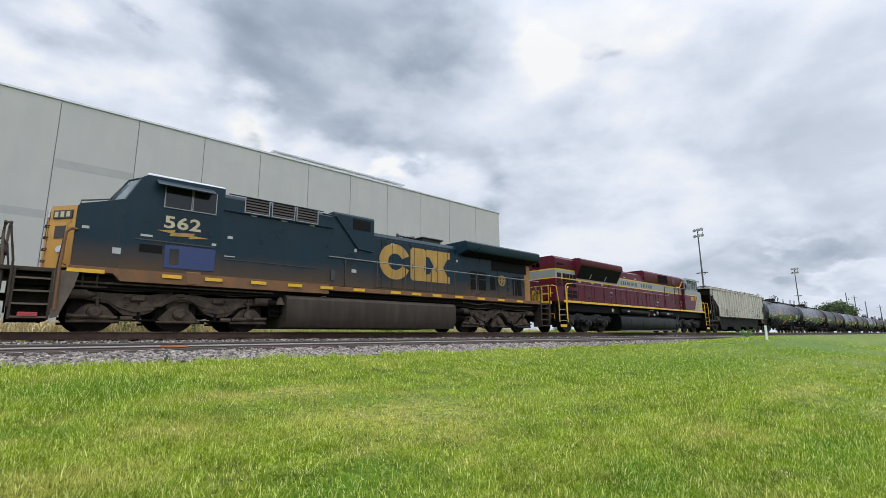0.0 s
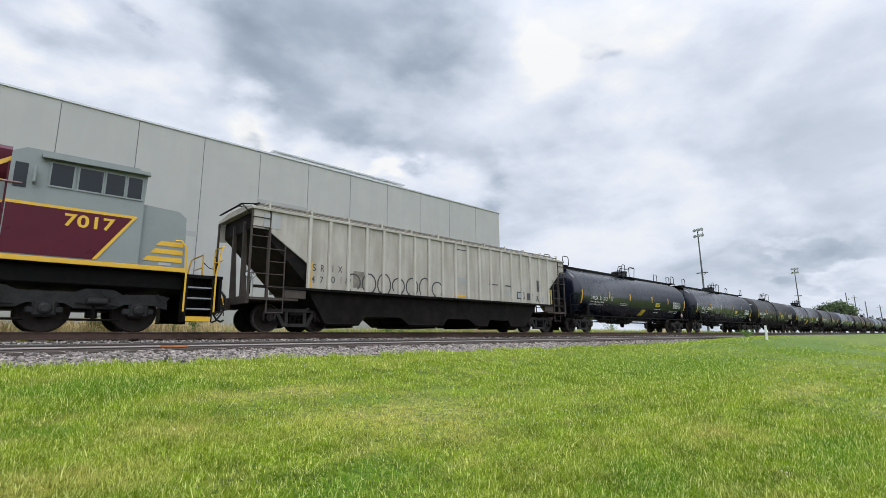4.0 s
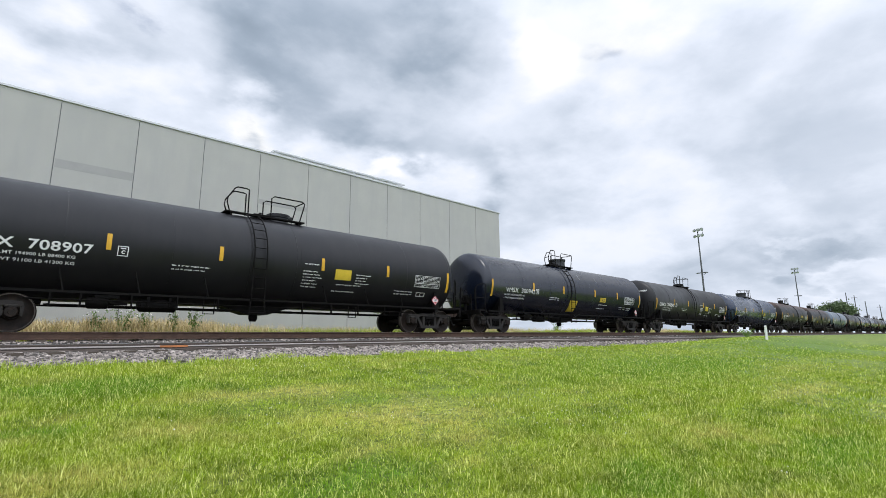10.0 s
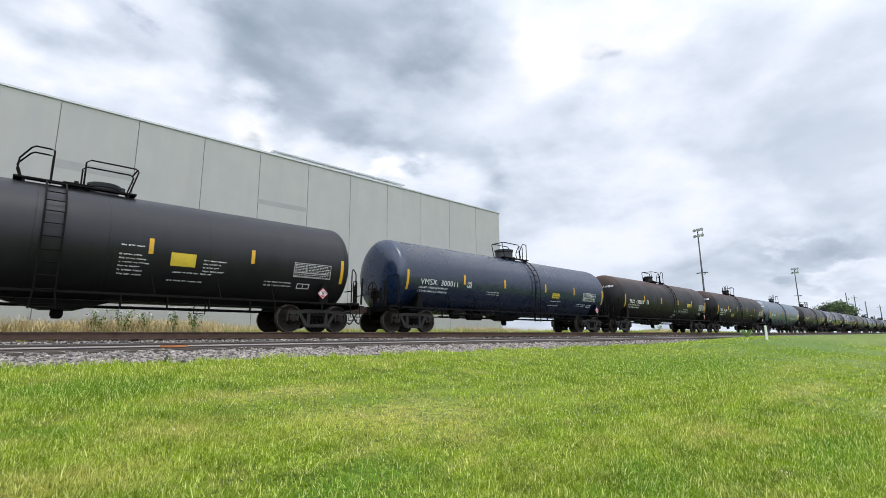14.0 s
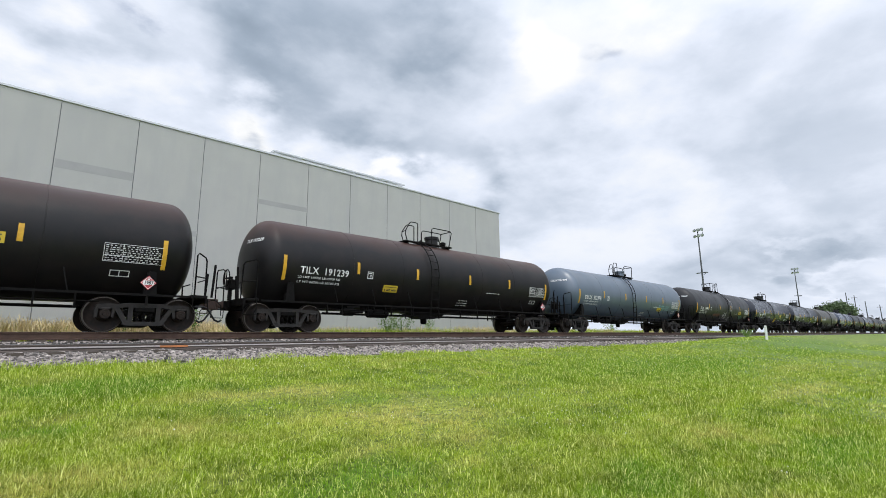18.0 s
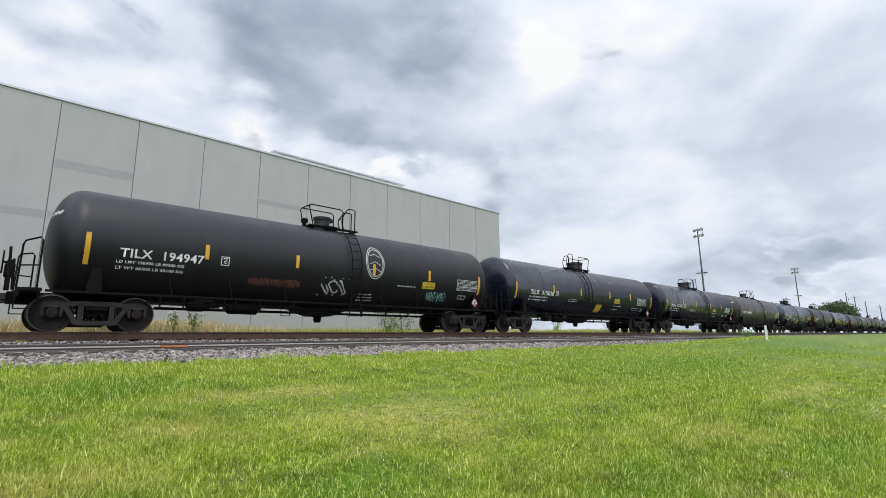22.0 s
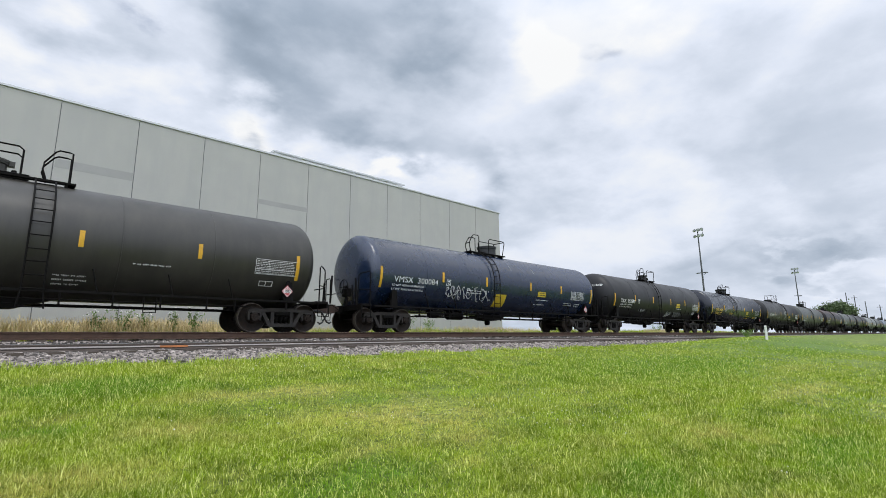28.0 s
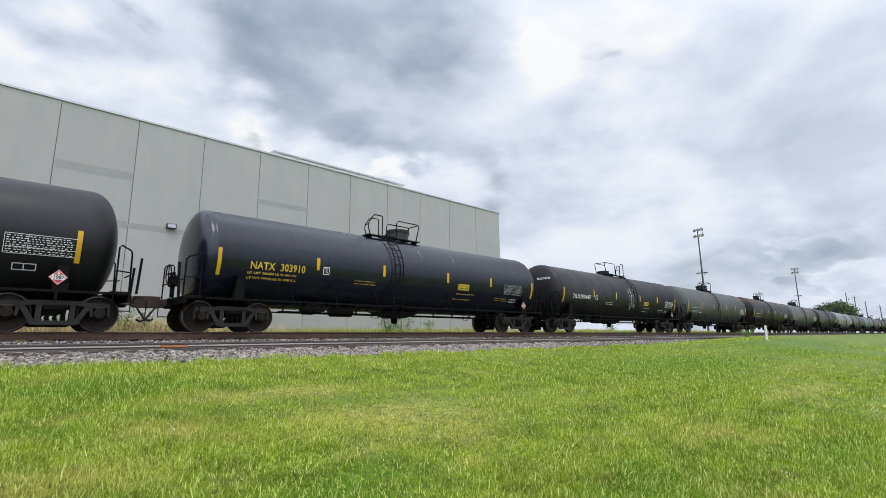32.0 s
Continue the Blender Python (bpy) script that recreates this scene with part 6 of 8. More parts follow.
    part("windscreen_bay", Shape().add(low + high, [(0, 1, 5, 4), (1, 2, 6, 5), (2, 3, 7, 6), (3, 0, 4, 7), (4, 5, 6, 7), (3, 2, 1, 0)]), SCREEN, c, "slanted corner windscreen", smooth=0)
    for u, v in list(zip(low, high)) + list(zip(low, low[1:])) + list(zip(high, high[1:])):
        part("screen_frame", Shape().rod(u, v, 0.028, 6), LOCO_BLUE, c)
    for a in (-1.0, -0.45, 0.45, 1.0):
        part("wiper", Shape().rod((-8.50 if abs(a) < 0.9 else -8.42, a, 3.50), (-8.16, a * 0.95, 4.05), 0.016, 6), DARK_PRINT, c)
    for a, b in ((-7.28, -6.62), (-6.56, -5.95)):
        w = part("side_window", Shape().box(a, b, -1.492, -1.482, 3.42, 4.02), GLASS, c, smooth=0)
        s = Shape()
        for q in ((a - 0.025, a, 3.395, 4.045), (b, b + 0.025, 3.395, 4.045), (a, b, 3.395, 3.42), (a, b, 4.02, 4.045)):
            s.box(q[0], q[1], -1.515, -1.482, q[2], q[3])
        part("window_frame", s, CHROME, w, smooth=0)
    part("sun_visor", Shape().slab([(-1.50, 4.12), (-1.86, 3.92), (-1.87, 3.94), (-1.51, 4.15)], "x", -7.55, -6.05), LOCO_BLUE, c, smooth=0)
    flat_text("562", -7.27, 2.84, 0.33, -1.492, PALE_PAINT, c, "loco_number", width=0.96, bold=0.012)
    part("lightning_bolt", Shape().slab([(-7.42, 2.74), (-6.95, 2.79), (-7.0, 2.72), (-6.45, 2.76), (-6.5, 2.69), (-6.05, 2.66), (-6.62, 2.59), (-6.58, 2.65), (-7.1, 2.61), (-7.06, 2.69)], "y", -1.492, -1.483), LOGO_YELLOW, c, "yellow bolt-shaped stripe", smooth=0)
    part("drip_strip", Shape().box(-7.9, -5.9, -1.50, -1.48, 2.42, 2.45), DARK_PRINT, c, smooth=0)
    part("battery_grille", Shape().box(-7.78, -7.24, -1.494, -1.481, 2.10, 2.31), MESH_DARK, c, smooth=0)
    part("blue_door", Shape().box(-7.18, -5.86, -1.497, -1.481, 1.72, 2.36, 0.004), TARP, c, "bright blue access door", smooth=0)
    part("blue_door_recess", Shape().box(-7.06, -6.82, -1.503, -1.498, 1.82, 2.26), LOCO_BLUE, c, smooth=0)
    bars(c, "notice", [(-8.37, -8.18, 1.98, 2.14), (-9.05, -8.9, 2.55, 2.62), (-7.78, -7.5, 2.52, 2.58), (-5.98, -5.86, 2.48, 2.55), (-5.55, -5.4, 2.75, 2.83), (-5.6, -5.3, 2.2, 2.23)], LABEL, -1.483, "small white notices")
    # equipment cab behind
    part("equipment_cab", Shape().slab([(-1.47, 1.58), (-1.47, 4.0), (-1.38, 4.12), (-1.2, 4.18), (1.2, 4.18), (1.38, 4.12), (1.47, 4.0), (1.47, 1.58)], "x", -5.70, -1.95), LOCO_BLUE, c)
    part("blower_box", Shape().slab([(-1.47, 1.58), (-1.47, 4.16), (-1.40, 4.24), (1.40, 4.24), (1.47, 4.16), (1.47, 1.58)], "x", -1.95, -0.24), LOCO_BLUE, c)
    for a in (-5.08, -4.22, -3.37):
        louvres(c, a, a + 0.74, -1.475, 3.66, 4.12, 5, SLAT_BROWN, CHROME)
    part("box_grille", Shape().box(-1.18, -0.42, -1.485, -1.471, 3.70, 4.08), MESH_DARK, c, smooth=0)
    part("vent_pipe", Shape().rod((-5.7, -1.53, 3.60), (-2.0, -1.53, 3.60), 0.025, 7), LOCO_BLUE, c)
    part("side_rail", Shape().tube([(-2.45, -1.52, 4.05), (-1.9, -1.52, 4.05), (-0.95, -1.52, 2.98), (-0.3, -1.52, 2.93)], 0.028, 7).rod((-5.6, -1.5, 4.13), (-2.4, -1.5, 4.13), 0.018, 6), LOCO_BLUE, c)
    part("sand_step", Shape().box(-2.05, -1.9, -1.52, -1.47, 1.75, 2.1).box(-5.6, -2.4, -1.49, -1.47, 2.12, 2.14), DARK_PRINT, c, smooth=0)
    bars(c, "notice", [(-1.2, -1.0, 2.1, 2.22), (-1.1, -1.0, 2.86, 2.98), (-4.9, -4.7, 3.55, 3.59), (-3.9, -3.7, 3.55, 3.59), (-2.9, -2.7, 3.55, 3.59)], LABEL, -1.473, "small white notices")
    # engine hood
    part("engine_hood", Shape().slab([(-1.0, 1.56), (-1.0, 3.70), (-0.85, 3.86), (0.85, 3.86), (1.0, 3.70), (1.0, 1.56)], "x", -0.24, 10.0), LOCO_BLUE, c)
    door_seams(c, [-0.15, 0.42, 0.95, 1.5, 2.1, 2.75, 3.4, 4.0, 4.6], -1.0, 1.70, 3.62, LOCO_BLUE)
    y = -1.023
    ring = Shape()
    n = 30
    out, inn = [], []
    for i in range(n + 1):
        a = radians(24 + 312 * i / n)
        out.append((1.10 + 0.78 * math.cos(a), 2.78 + 0.72 * math.sin(a)))
        inn.append((1.12 + 0.36 * math.cos(a), 2.78 + 0.33 * math.sin(a)))
    band_points = [(u, y - d, v) for d in (0.006, 0.0) for u, v in out + inn]
    k, m = n + 1, 2 * (n + 1)
    ring.add(band_points, [(i, i + 1, k + i + 1, k + i) for i in range(n)] + [(m + i, m + k + i, m + k + i + 1, m + i + 1) for i in range(n)] + [(i, m + i, m + i + 1, i + 1) for i in range(n)] + [(k + i, k + i + 1, m + k + i + 1, m + k + i) for i in range(n)])
    part("emblem_ring", ring, LOGO_YELLOW, c, "large yellow open ring emblem", smooth=0)
    part("emblem_block", Shape().slab([(1.90, 2.20), (2.0, 2.10), (2.74, 2.10), (2.74, 3.38), (2.64, 3.47), (2.02, 3.47), (1.90, 3.36)], "y", y - 0.006, y), LOGO_YELLOW, c, "yellow block of the emblem", smooth=0)
    part("emblem_block", Shape().slab([(2.76, 2.10), (4.15, 2.10), (4.15, 2.38), (3.98, 2.42), (3.74, 2.78), (3.98, 3.14), (4.15, 3.19), (4.15, 3.47), (2.76, 3.47), (2.76, 3.16), (2.94, 3.14), (3.18, 2.78), (2.94, 2.42), (2.76, 2.40)], "y", y - 0.006, y), LOGO_YELLOW, c, "yellow block of the emblem", smooth=0)
    for q in (0.95, 1.5, 2.1, 2.75, 3.4, 4.0):
        part("door_gap", Shape().box(q - 0.012, q + 0.012, y - 0.009, y - 0.0062, 1.75, 3.58), LOCO_BLUE, c, smooth=0)
    bars(c, "notice", [(0.9, 1.02, 3.42, 3.52), (4.55, 4.65, 3.12, 3.22)], LABEL, -1.024, "small white notices")
    horn(c, 2.1, -0.4, 3.86)
    part("exhaust_pipe", Shape().slab([(-0.45, 3.84), (0.45, 3.84), (0.50, 4.08), (-0.50, 4.08)], "x", 3.0, 4.1).box(2.9, 4.2, -0.6, 0.6, 4.08, 4.14, 0.02), DARK_PRINT, c)
    # radiator wings
    part("radiator", Shape().slab([(-1.0, 3.45), (-1.55, 3.62), (-1.60, 3.72), (-1.60, 3.98), (-1.5, 4.06), (1.5, 4.06), (1.60, 3.98), (1.60, 3.72), (1.55, 3.62), (1.0, 3.45)], "x", 4.7, 10.15), LOCO_BLUE, c, "overhanging radiator wings")
    part("radiator_core", Shape().slab([(-1.04, 3.43), (-1.52, 3.58), (-1.53, 3.60), (-1.05, 3.46)], "x", 5.0, 9.95), MESH_DARK, c, smooth=0)
    part("radiator_side", Shape().box(7.0, 9.7, -1.02, -1.0, 2.95, 3.42), MESH_DARK, c, smooth=0)
    for a, b, z0, z1 in ((5.50, 5.95, 1.95, 2.42), (6.05, 6.55, 1.95, 2.42), (5.50, 5.95, 2.50, 2.80), (6.05, 6.55, 2.50, 2.80), (6.88, 7.35, 2.0, 2.62), (7.41, 8.10, 1.75, 2.95), (8.16, 8.52, 1.8, 2.75), (8.58, 8.88, 1.82, 2.78), (8.96, 9.26, 1.84, 2.80)):
        part("hood_panel", Shape().box(a, b, -1.02, -1.0, z0, z1, 0.006), MESH_DARK if z0 > 1.8 else LOCO_BLUE, c, smooth=0)
    part("round_emblem", Shape().turn([(-1.03, 0.0), (-1.03, 0.27), (-1.02, 0.27)], "y", (7.72, 0, 2.50), 20), LOGO_YELLOW, c, "round yellow and dark emblem", smooth=0)
    part("round_emblem_centre", Shape().turn([(-1.038, 0.0), (-1.038, 0.19), (-1.031, 0.19)], "y", (7.72, 0, 2.50), 20), LOCO_BLUE, c, smooth=0)
    part("round_emblem_core", Shape().turn([(-1.045, 0.0), (-1.045, 0.11), (-1.039, 0.11)], "y", (7.72, 0, 2.50), 16), LOGO_YELLOW, c, smooth=0)
    for i in range(6):
        part("emblem_spoke", Shape().box(0.10, 0.20, -1.043, -1.039, -0.03, 0.03), LOGO_YELLOW, c, at=pose(7.72, 0, 2.50, 0, 60 * i, 0), smooth=0)
    for i in range(5):
        part("end_grab", Shape().tube([(10.06, -0.92, 0), (10.16, -0.92, 0), (10.16, -0.62, 0), (10.06, -0.62, 0)], 0.015, 6), SLAT_BROWN, c, at=pose(0, 0, 1.85 + 0.33 * i), key="end_grab")
    part("rear_corner", Shape().box(9.55, 10.0, -1.012, -1.0, 1.60, 3.44), REAR_YELLOW, c, "dirty orange-yellow rear corner", smooth=0)
    part("rear_wall", Shape().box(10.0, 10.06, -0.98, 0.98, 1.56, 3.4, 0.01), REAR_YELLOW, c, "yellow rear end wall", smooth=0)
    walkway_rail(c, -2.15, 10.1, -1.50, 1.56, 2.58, CHROME, 9)
    # below the frame
    part("fuel_tank", Shape().slab([(-1.35, 0.14), (-1.52, 0.42), (-1.52, 1.05), (-1.42, 1.16), (1.42, 1.16), (1.52, 1.05), (1.52, 0.42), (1.35, 0.14)], "x", -3.60, 4.0), FUEL_GREY, c, "large grey-brown dusty fuel tank")
    bars(c, "notice", [(-2.3, -2.1, 1.20, 1.32)], LABEL, -1.3, "small white notice")
    part("bell", Shape().turn([(0.0, 0.14), (0.05, 0.13), (0.14, 0.09), (0.22, 0.07), (0.25, 0.0)], "z", (-3.75, -1.35, 0.85), 14), LOCO_TRUCK, c)
    part("air_pipe", Shape().rod((-3.3, -1.3, 1.25), (4.6, -1.3, 1.25), 0.04, 8).rod((-9.0, -1.25, 1.12), (-4.4, -1.25, 1.12), 0.05, 8), UNDER, c)
    for a, b in ((-4.0, -3.62), (4.02, 4.75)):
        part("equipment_box", Shape().box(a, b, -1.1, 1.1, 0.45, 1.1, 0.04).turn([(a - 0.1, 0.0), (a - 0.1, 0.1), (b - 0.1, 0.12), (b - 0.1, 0.0)], "x", (0, -1.25, 0.9), 10).rod((a, -1.2, 0.65), (b + 0.4, -1.2, 0.60), 0.04, 6), UNDER, c)
    part("sill_pipe", Shape().tube([(4.6, -1.35, 1.30), (5.6, -1.35, 1.22), (6.4, -1.38, 1.32), (8.2, -1.38, 1.24), (9.6, -1.35, 1.30)], 0.03, 6).rod((-9.0, -1.36, 1.22), (-4.0, -1.36, 1.20), 0.028, 6), LOCO_TRUCK, c, "dusty pipe along the sill")
    loco_truck(c, -6.60, "arched", LOCO_TRUCK)
    loco_truck(c, 7.22, "arched", LOCO_TRUCK)
    part("jacking_pad", Shape().box(-6.6, -6.2, -1.52, -1.3, 1.28, 1.66, 0.03), SILL_BROWN, c)
    pilot_steps(c, -9.4, -1, STEP_DARK, LOCO_TRUCK, STEP_DARK, blade=True)
    for side in (-1, 1):
        m = pose(-9.4, 0, 0) @ Matrix.Diagonal((-1, -side, 1, 1))
        part("step_side_plate", lambda: Shape().slab([(0.06, 1.46), (-0.42, 1.46), (-0.34, 1.05), (-0.10, 0.34), (0.04, 0.30)], "y", -1.535, -1.505), STEP_DUST, c, "dusty plate beside the steps", at=m, key="step_side_plate", smooth=0)
        for i in range(4):
            part("step_nosing", lambda: Shape().box(0.10, 0.74, -1.52, -1.50, -0.02, 0.022), STEP_DUST, c, "worn pale step edge", at=m @ pose(0, 0, 0.33 + 0.30 * i), key="step_nosing", smooth=0)
        part("grab_post", lambda: Shape().tube([(-0.02, -1.56, 0.5), (-0.02, -1.56, 1.5), (-0.06, -1.56, 2.40), (-0.14, -1.54, 2.5), (-0.26, -1.50, 2.5)], 0.034, 7), SILL_BROWN, c, "worn brown-yellow grab rail", at=m, key="grab_post")
    part("front_rail_hoop", Shape().tube([(-10.40, -1.42, 1.5), (-10.46, -1.42, 2.25), (-10.42, -1.36, 2.50), (-10.34, -1.1, 2.56), (-10.36, -0.75, 2.52), (-10.40, -0.7, 1.5)], 0.03, 7).rod((-10.44, -1.42, 2.1), (-10.40, -0.72, 2.12), 0.022, 6), STEP_DUST, c, "worn front platform rail")
    part("end_equipment", Shape().box(-10.62, -10.44, -1.30, -0.9, 1.42, 1.72, 0.03).box(-10.56, -10.44, -0.85, -0.55, 1.5, 1.95, 0.03).turn([(-0.2, 0.10), (0.16, 0.10)], "x", (-10.50, -1.1, 1.85), 12), STEP_DARK, c)
    part("step_box", Shape().box(-10.02, -9.66, -1.54, -1.2, 0.34, 0.44, 0.01), RED_TAG, c, "small red box on the step")
    pilot_steps(c, 10.15, 1, STEP_DARK, LOCO_TRUCK, STEP_DARK)
    coupler(c, -10.75, -1)
    coupler(c, 11.2, 1)
    for a in (-0.75, 0.75):
        part("cable_hose", Shape().tube([(11.2, a, 1.2), (11.35, a, 0.9), (11.5, a, 0.55), (11.7, a * 0.9, 0.5)], 0.03, 7), RUBBER, c)
    return c


def maroon_locomotive(x):
    c = tagged(new("diesel_locomotive"), "maroon and grey diesel locomotive with golden stripes", "locomotive", group="locomotives")
    c.location = (x, LEVEL, 0)
    part("underframe", Shape().box(-11.2, 11.4, -1.25, 1.25, 1.15, 1.60, 0.03), UNDER, c)
    part("walkway", Shape().box(-11.3, 11.1, -1.50, 1.50, 1.60, 1.66), UNDER, c)
    for i in range(12):
        a = -10.45 + i * 1.8
        part("sill_stripe", Shape().box(0.02, 1.78, -1.53, -1.50, 1.625, 1.74, 0.004), STRIPE, c, "golden sill stripe", at=pose(a, 0, 0), key="sill_stripe", smooth=0)
    # hood: three bands of colour one above another
    def band(name, x0, x1, y, z0, z1, mat):
        return part(name, Shape().box(x0, x1, -y, y, z0, z1), mat, c, smooth=0)
    band("lower_hood", -10.68, 7.2, 1.20, 1.66, 2.98, MAROON)
    band("grey_band", -10.68, 7.2, 1.205, 3.04, 3.48, LOCO_GREY)
    band("gold_line", -10.68, 7.2, 1.21, 2.98, 3.04, STRIPE)
    band("gold_line", -10.68, 7.2, 1.21, 3.48, 3.54, STRIPE)
    part("upper_hood", Shape().slab([(-1.20, 3.54), (-1.20, 3.95), (-1.0, 4.08), (1.0, 4.08), (1.20, 3.95), (1.20, 3.54)], "x", -8.7, 0.4), MAROON, c)
    part("rear_hood", Shape().slab([(-1.21, 3.54), (-1.25, 3.60), (-1.25, 4.10), (-1.05, 4.26), (1.05, 4.26), (1.25, 4.10), (1.25, 3.60), (1.21, 3.54)], "x", -10.68, -8.52), MAROON, c)
    part("rear_hood_notch", Shape().slab([(-10.62, 3.80), (-10.5, 3.86), (-9.75, 3.84), (-9.9, 3.76), (-10.5, 3.72)], "y", -1.258, -1.251), MESH_DARK, c, smooth=0)
    part("radiator", Shape().slab([(-1.21, 3.12), (-1.62, 3.86), (-1.66, 3.92), (-1.66, 4.18), (-1.5, 4.27), (1.5, 4.27), (1.66, 4.18), (1.66, 3.92), (1.62, 3.86), (1.21, 3.12)], "x", -8.66, -3.60), MAROON, c, "flared radiator section")
    part("radiator_screen", Shape().slab([(-1.235, 3.14), (-1.63, 3.84), (-1.645, 3.83), (-1.25, 3.13)], "x", -8.50, -3.75), MESH_DARK, c, "slanting black radiator screen", smooth=0)
    for a in (-7.2, -5.4):
        part("screen_post", Shape().slab([(-1.26, 3.16), (-1.42, 3.46), (-1.43, 3.45), (-1.27, 3.15)], "x", a, a + 0.12), LOCO_GREY, c, smooth=0)
    part("radiator_roof_fin", Shape().box(-8.6, -3.9, -1.3, -1.2, 4.27, 4.31).box(-8.6, -3.9, -0.9, -0.8, 4.27, 4.31), CHROME, c, smooth=0)
    horn(c, -1.6, -0.3, 4.08)
    part("brake_hood", Shape().slab([(-1.21, 3.54), (-1.32, 3.70), (-1.32, 4.25), (-1.15, 4.38), (1.15, 4.38), (1.32, 4.25), (1.32, 3.70), (1.21, 3.54)], "x", 0.35, 7.2), MAROON, c)
    part("brake_grille", Shape().box(2.60, 4.30, -1.335, -1.32, 3.66, 4.24), GRILLE_BROWN, c, "dark brake cooling grille", smooth=0)
    part("hatch", Shape().box(5.08, 5.65, -1.345, -1.32, 3.74, 4.14, 0.006), MAROON, c, smooth=0)
    # grilles of the rear hood side
    for a, b in ((-10.52, -10.13), (-9.96, -9.64), (-9.60, -9.28), (-9.24, -8.92), (-8.88, -8.58)):
        g = part("intake_grille", Shape().box(a, b, -1.214, -1.2105, 2.56, 3.30), LOCO_GREY if a > 0 else MAROON, c, "dark vertical intake slots", smooth=0)
        for i in range(5):
            q = a + (b - a) * (i + 0.5) / 5
            part("slot", Shape().box(q - 0.019, q + 0.019, -1.222, -1.2142, 2.57, 3.29), MESH_DARK, g, smooth=0)
        part("slot_line", Shape().box(a, b, -1.226, -1.2225, 2.98, 3.03), STRIPE, g, smooth=0)
        part("slot_band", Shape().box(a, b, -1.2138, -1.2136, 3.04, 3.30), LOCO_GREY, g, smooth=0)
    part("side_grille", Shape().box(-9.9, -8.55, -1.222, -1.201, 1.95, 2.36), MESH_DARK, c, smooth=0)
    part("side_grille_bar", Shape().box(-9.9, -8.55, -1.235, -1.222, 2.15, 2.19).box(-9.1, -9.06, -1.235, -1.222, 1.95, 2.42), MAROON, c, smooth=0)
    door_seams(c, [-7.7, -6.6, -5.5, -4.5, -3.95, -3.2, -2.5, -1.9, -1.3, -0.7, -0.1, 0.5, 1.15, 1.8, 2.66, 3.68], -1.20, 1.82, 2.82, MAROON)
    bars(c, "notice", [(-4.6, -4.35, 2.45, 2.55), (-4.6, -4.4, 2.2, 2.24), (-8.35, -8.1, 2.88, 2.96), (-6.9, -6.65, 2.88, 2.96), (-5.7, -5.45, 2.88, 2.96), (2.05, 2.28, 1.92, 2.0), (2.30, 2.55, 2.13, 2.22), (5.55, 5.78, 2.07, 2.15), (6.78, 7.0, 2.07, 2.15), (3.95, 4.2, 3.08, 3.24)], LABEL, -1.226, "small white notices")
    bars(c, "notice", [(-2.6, -2.4, 3.60, 3.68), (-1.0, -0.82, 3.60, 3.68), (0.28, 0.44, 3.60, 3.68)], LABEL, -1.206, "small white notices")
    # the painted road name as plain blocks
    letters = [(-3.04 + 0.304 * i, -3.04 + 0.304 * i + 0.10 + 0.07 * (i % 2), 3.13, 3.36) for i in range(8)] + [(-0.06 + 0.278 * i, -0.06 + 0.278 * i + 0.10 + 0.06 * (i % 2), 3.13, 3.36) for i in range(7)]
    for r in letters:
        bars(c, "name_block", [r], DARK_PRINT, -1.207)
    # lamp and class lights at the rear
    part("rear_headlight", Shape().turn([(-0.06, 0.12), (-0.06, 0.0)], "x", (-10.69, 0.2, 3.8), 14).turn([(-0.06, 0.12), (-0.06, 0.0)], "x", (-10.69, -0.1, 3.8), 14), LAMP_GLASS, c)
    # cab and nose
    part("cab", Shape().slab([(7.2, 1.74), (7.2, 4.20), (7.45, 4.34), (9.75, 4.36), (9.98, 4.22), (9.95, 3.42), (9.95, 1.74)], "y", -1.48, 1.48), LOCO_GREY, c)
    part("cab_roof_edge", Shape().slab([(7.75, 4.12), (7.72, 4.20), (9.98, 4.26), (10.02, 4.17)], "y", -1.66, -1.48), LOCO_GREY, c, "grey rain visor over the side windows")
    part("nose", Shape().slab([(9.95, 1.74), (9.95, 3.42), (10.85, 3.36), (11.05, 3.20), (11.10, 1.74)], "y", -1.36, 1.36), LOCO_GREY, c)
    part("nose_front_door", Shape().box(11.08, 11.12, -0.35, 0.35, 1.8, 3.1, 0.01), LOCO_GREY, c)
    for a, b in ((7.95, 8.38), (8.50, 8.98), (9.06, 9.46), (9.54, 9.86)):
        w = part("side_window", Shape().box(a, b, -1.494, -1.482, 3.50, 4.06), GLASS, c, smooth=0)
        s = Shape()
        for q in ((a - 0.035, a, 3.46, 4.10), (b, b + 0.035, 3.46, 4.10), (a, b, 3.46, 3.50), (a, b, 4.06, 4.10)):
            s.box(q[0], q[1], -1.51, -1.482, q[2], q[3])
        part("window_frame", s, LOCO_GREY, w, smooth=0)
    part("windshield", Shape().slab([(9.955, 3.52), (9.985, 4.16), (9.998, 4.16), (9.97, 3.52)], "y", -1.25, 1.25), GLASS, c, smooth=0)
    part("cab_door", Shape().box(7.16, 7.2, -1.42, -1.22, 1.8, 3.95, 0.005), MAROON, c)
    part("door_window", Shape().box(7.28, 7.52, -1.49, -1.482, 3.35, 3.95), GLASS, c, smooth=0)
    part("cab_panel", Shape().slab([(7.22, 1.78), (8.95, 1.78), (9.72, 2.95), (7.22, 2.95)], "y", -1.494, -1.482), MAROON, c, "maroon lower cab side", smooth=0)
    part("cab_gold_line", Shape().slab([(7.2, 2.95), (9.72, 2.95), (8.95, 1.78), (9.04, 1.78), (9.84, 3.02), (7.2, 3.02)], "y", -1.496, -1.482), STRIPE, c, "golden line turning down the cab", smooth=0)
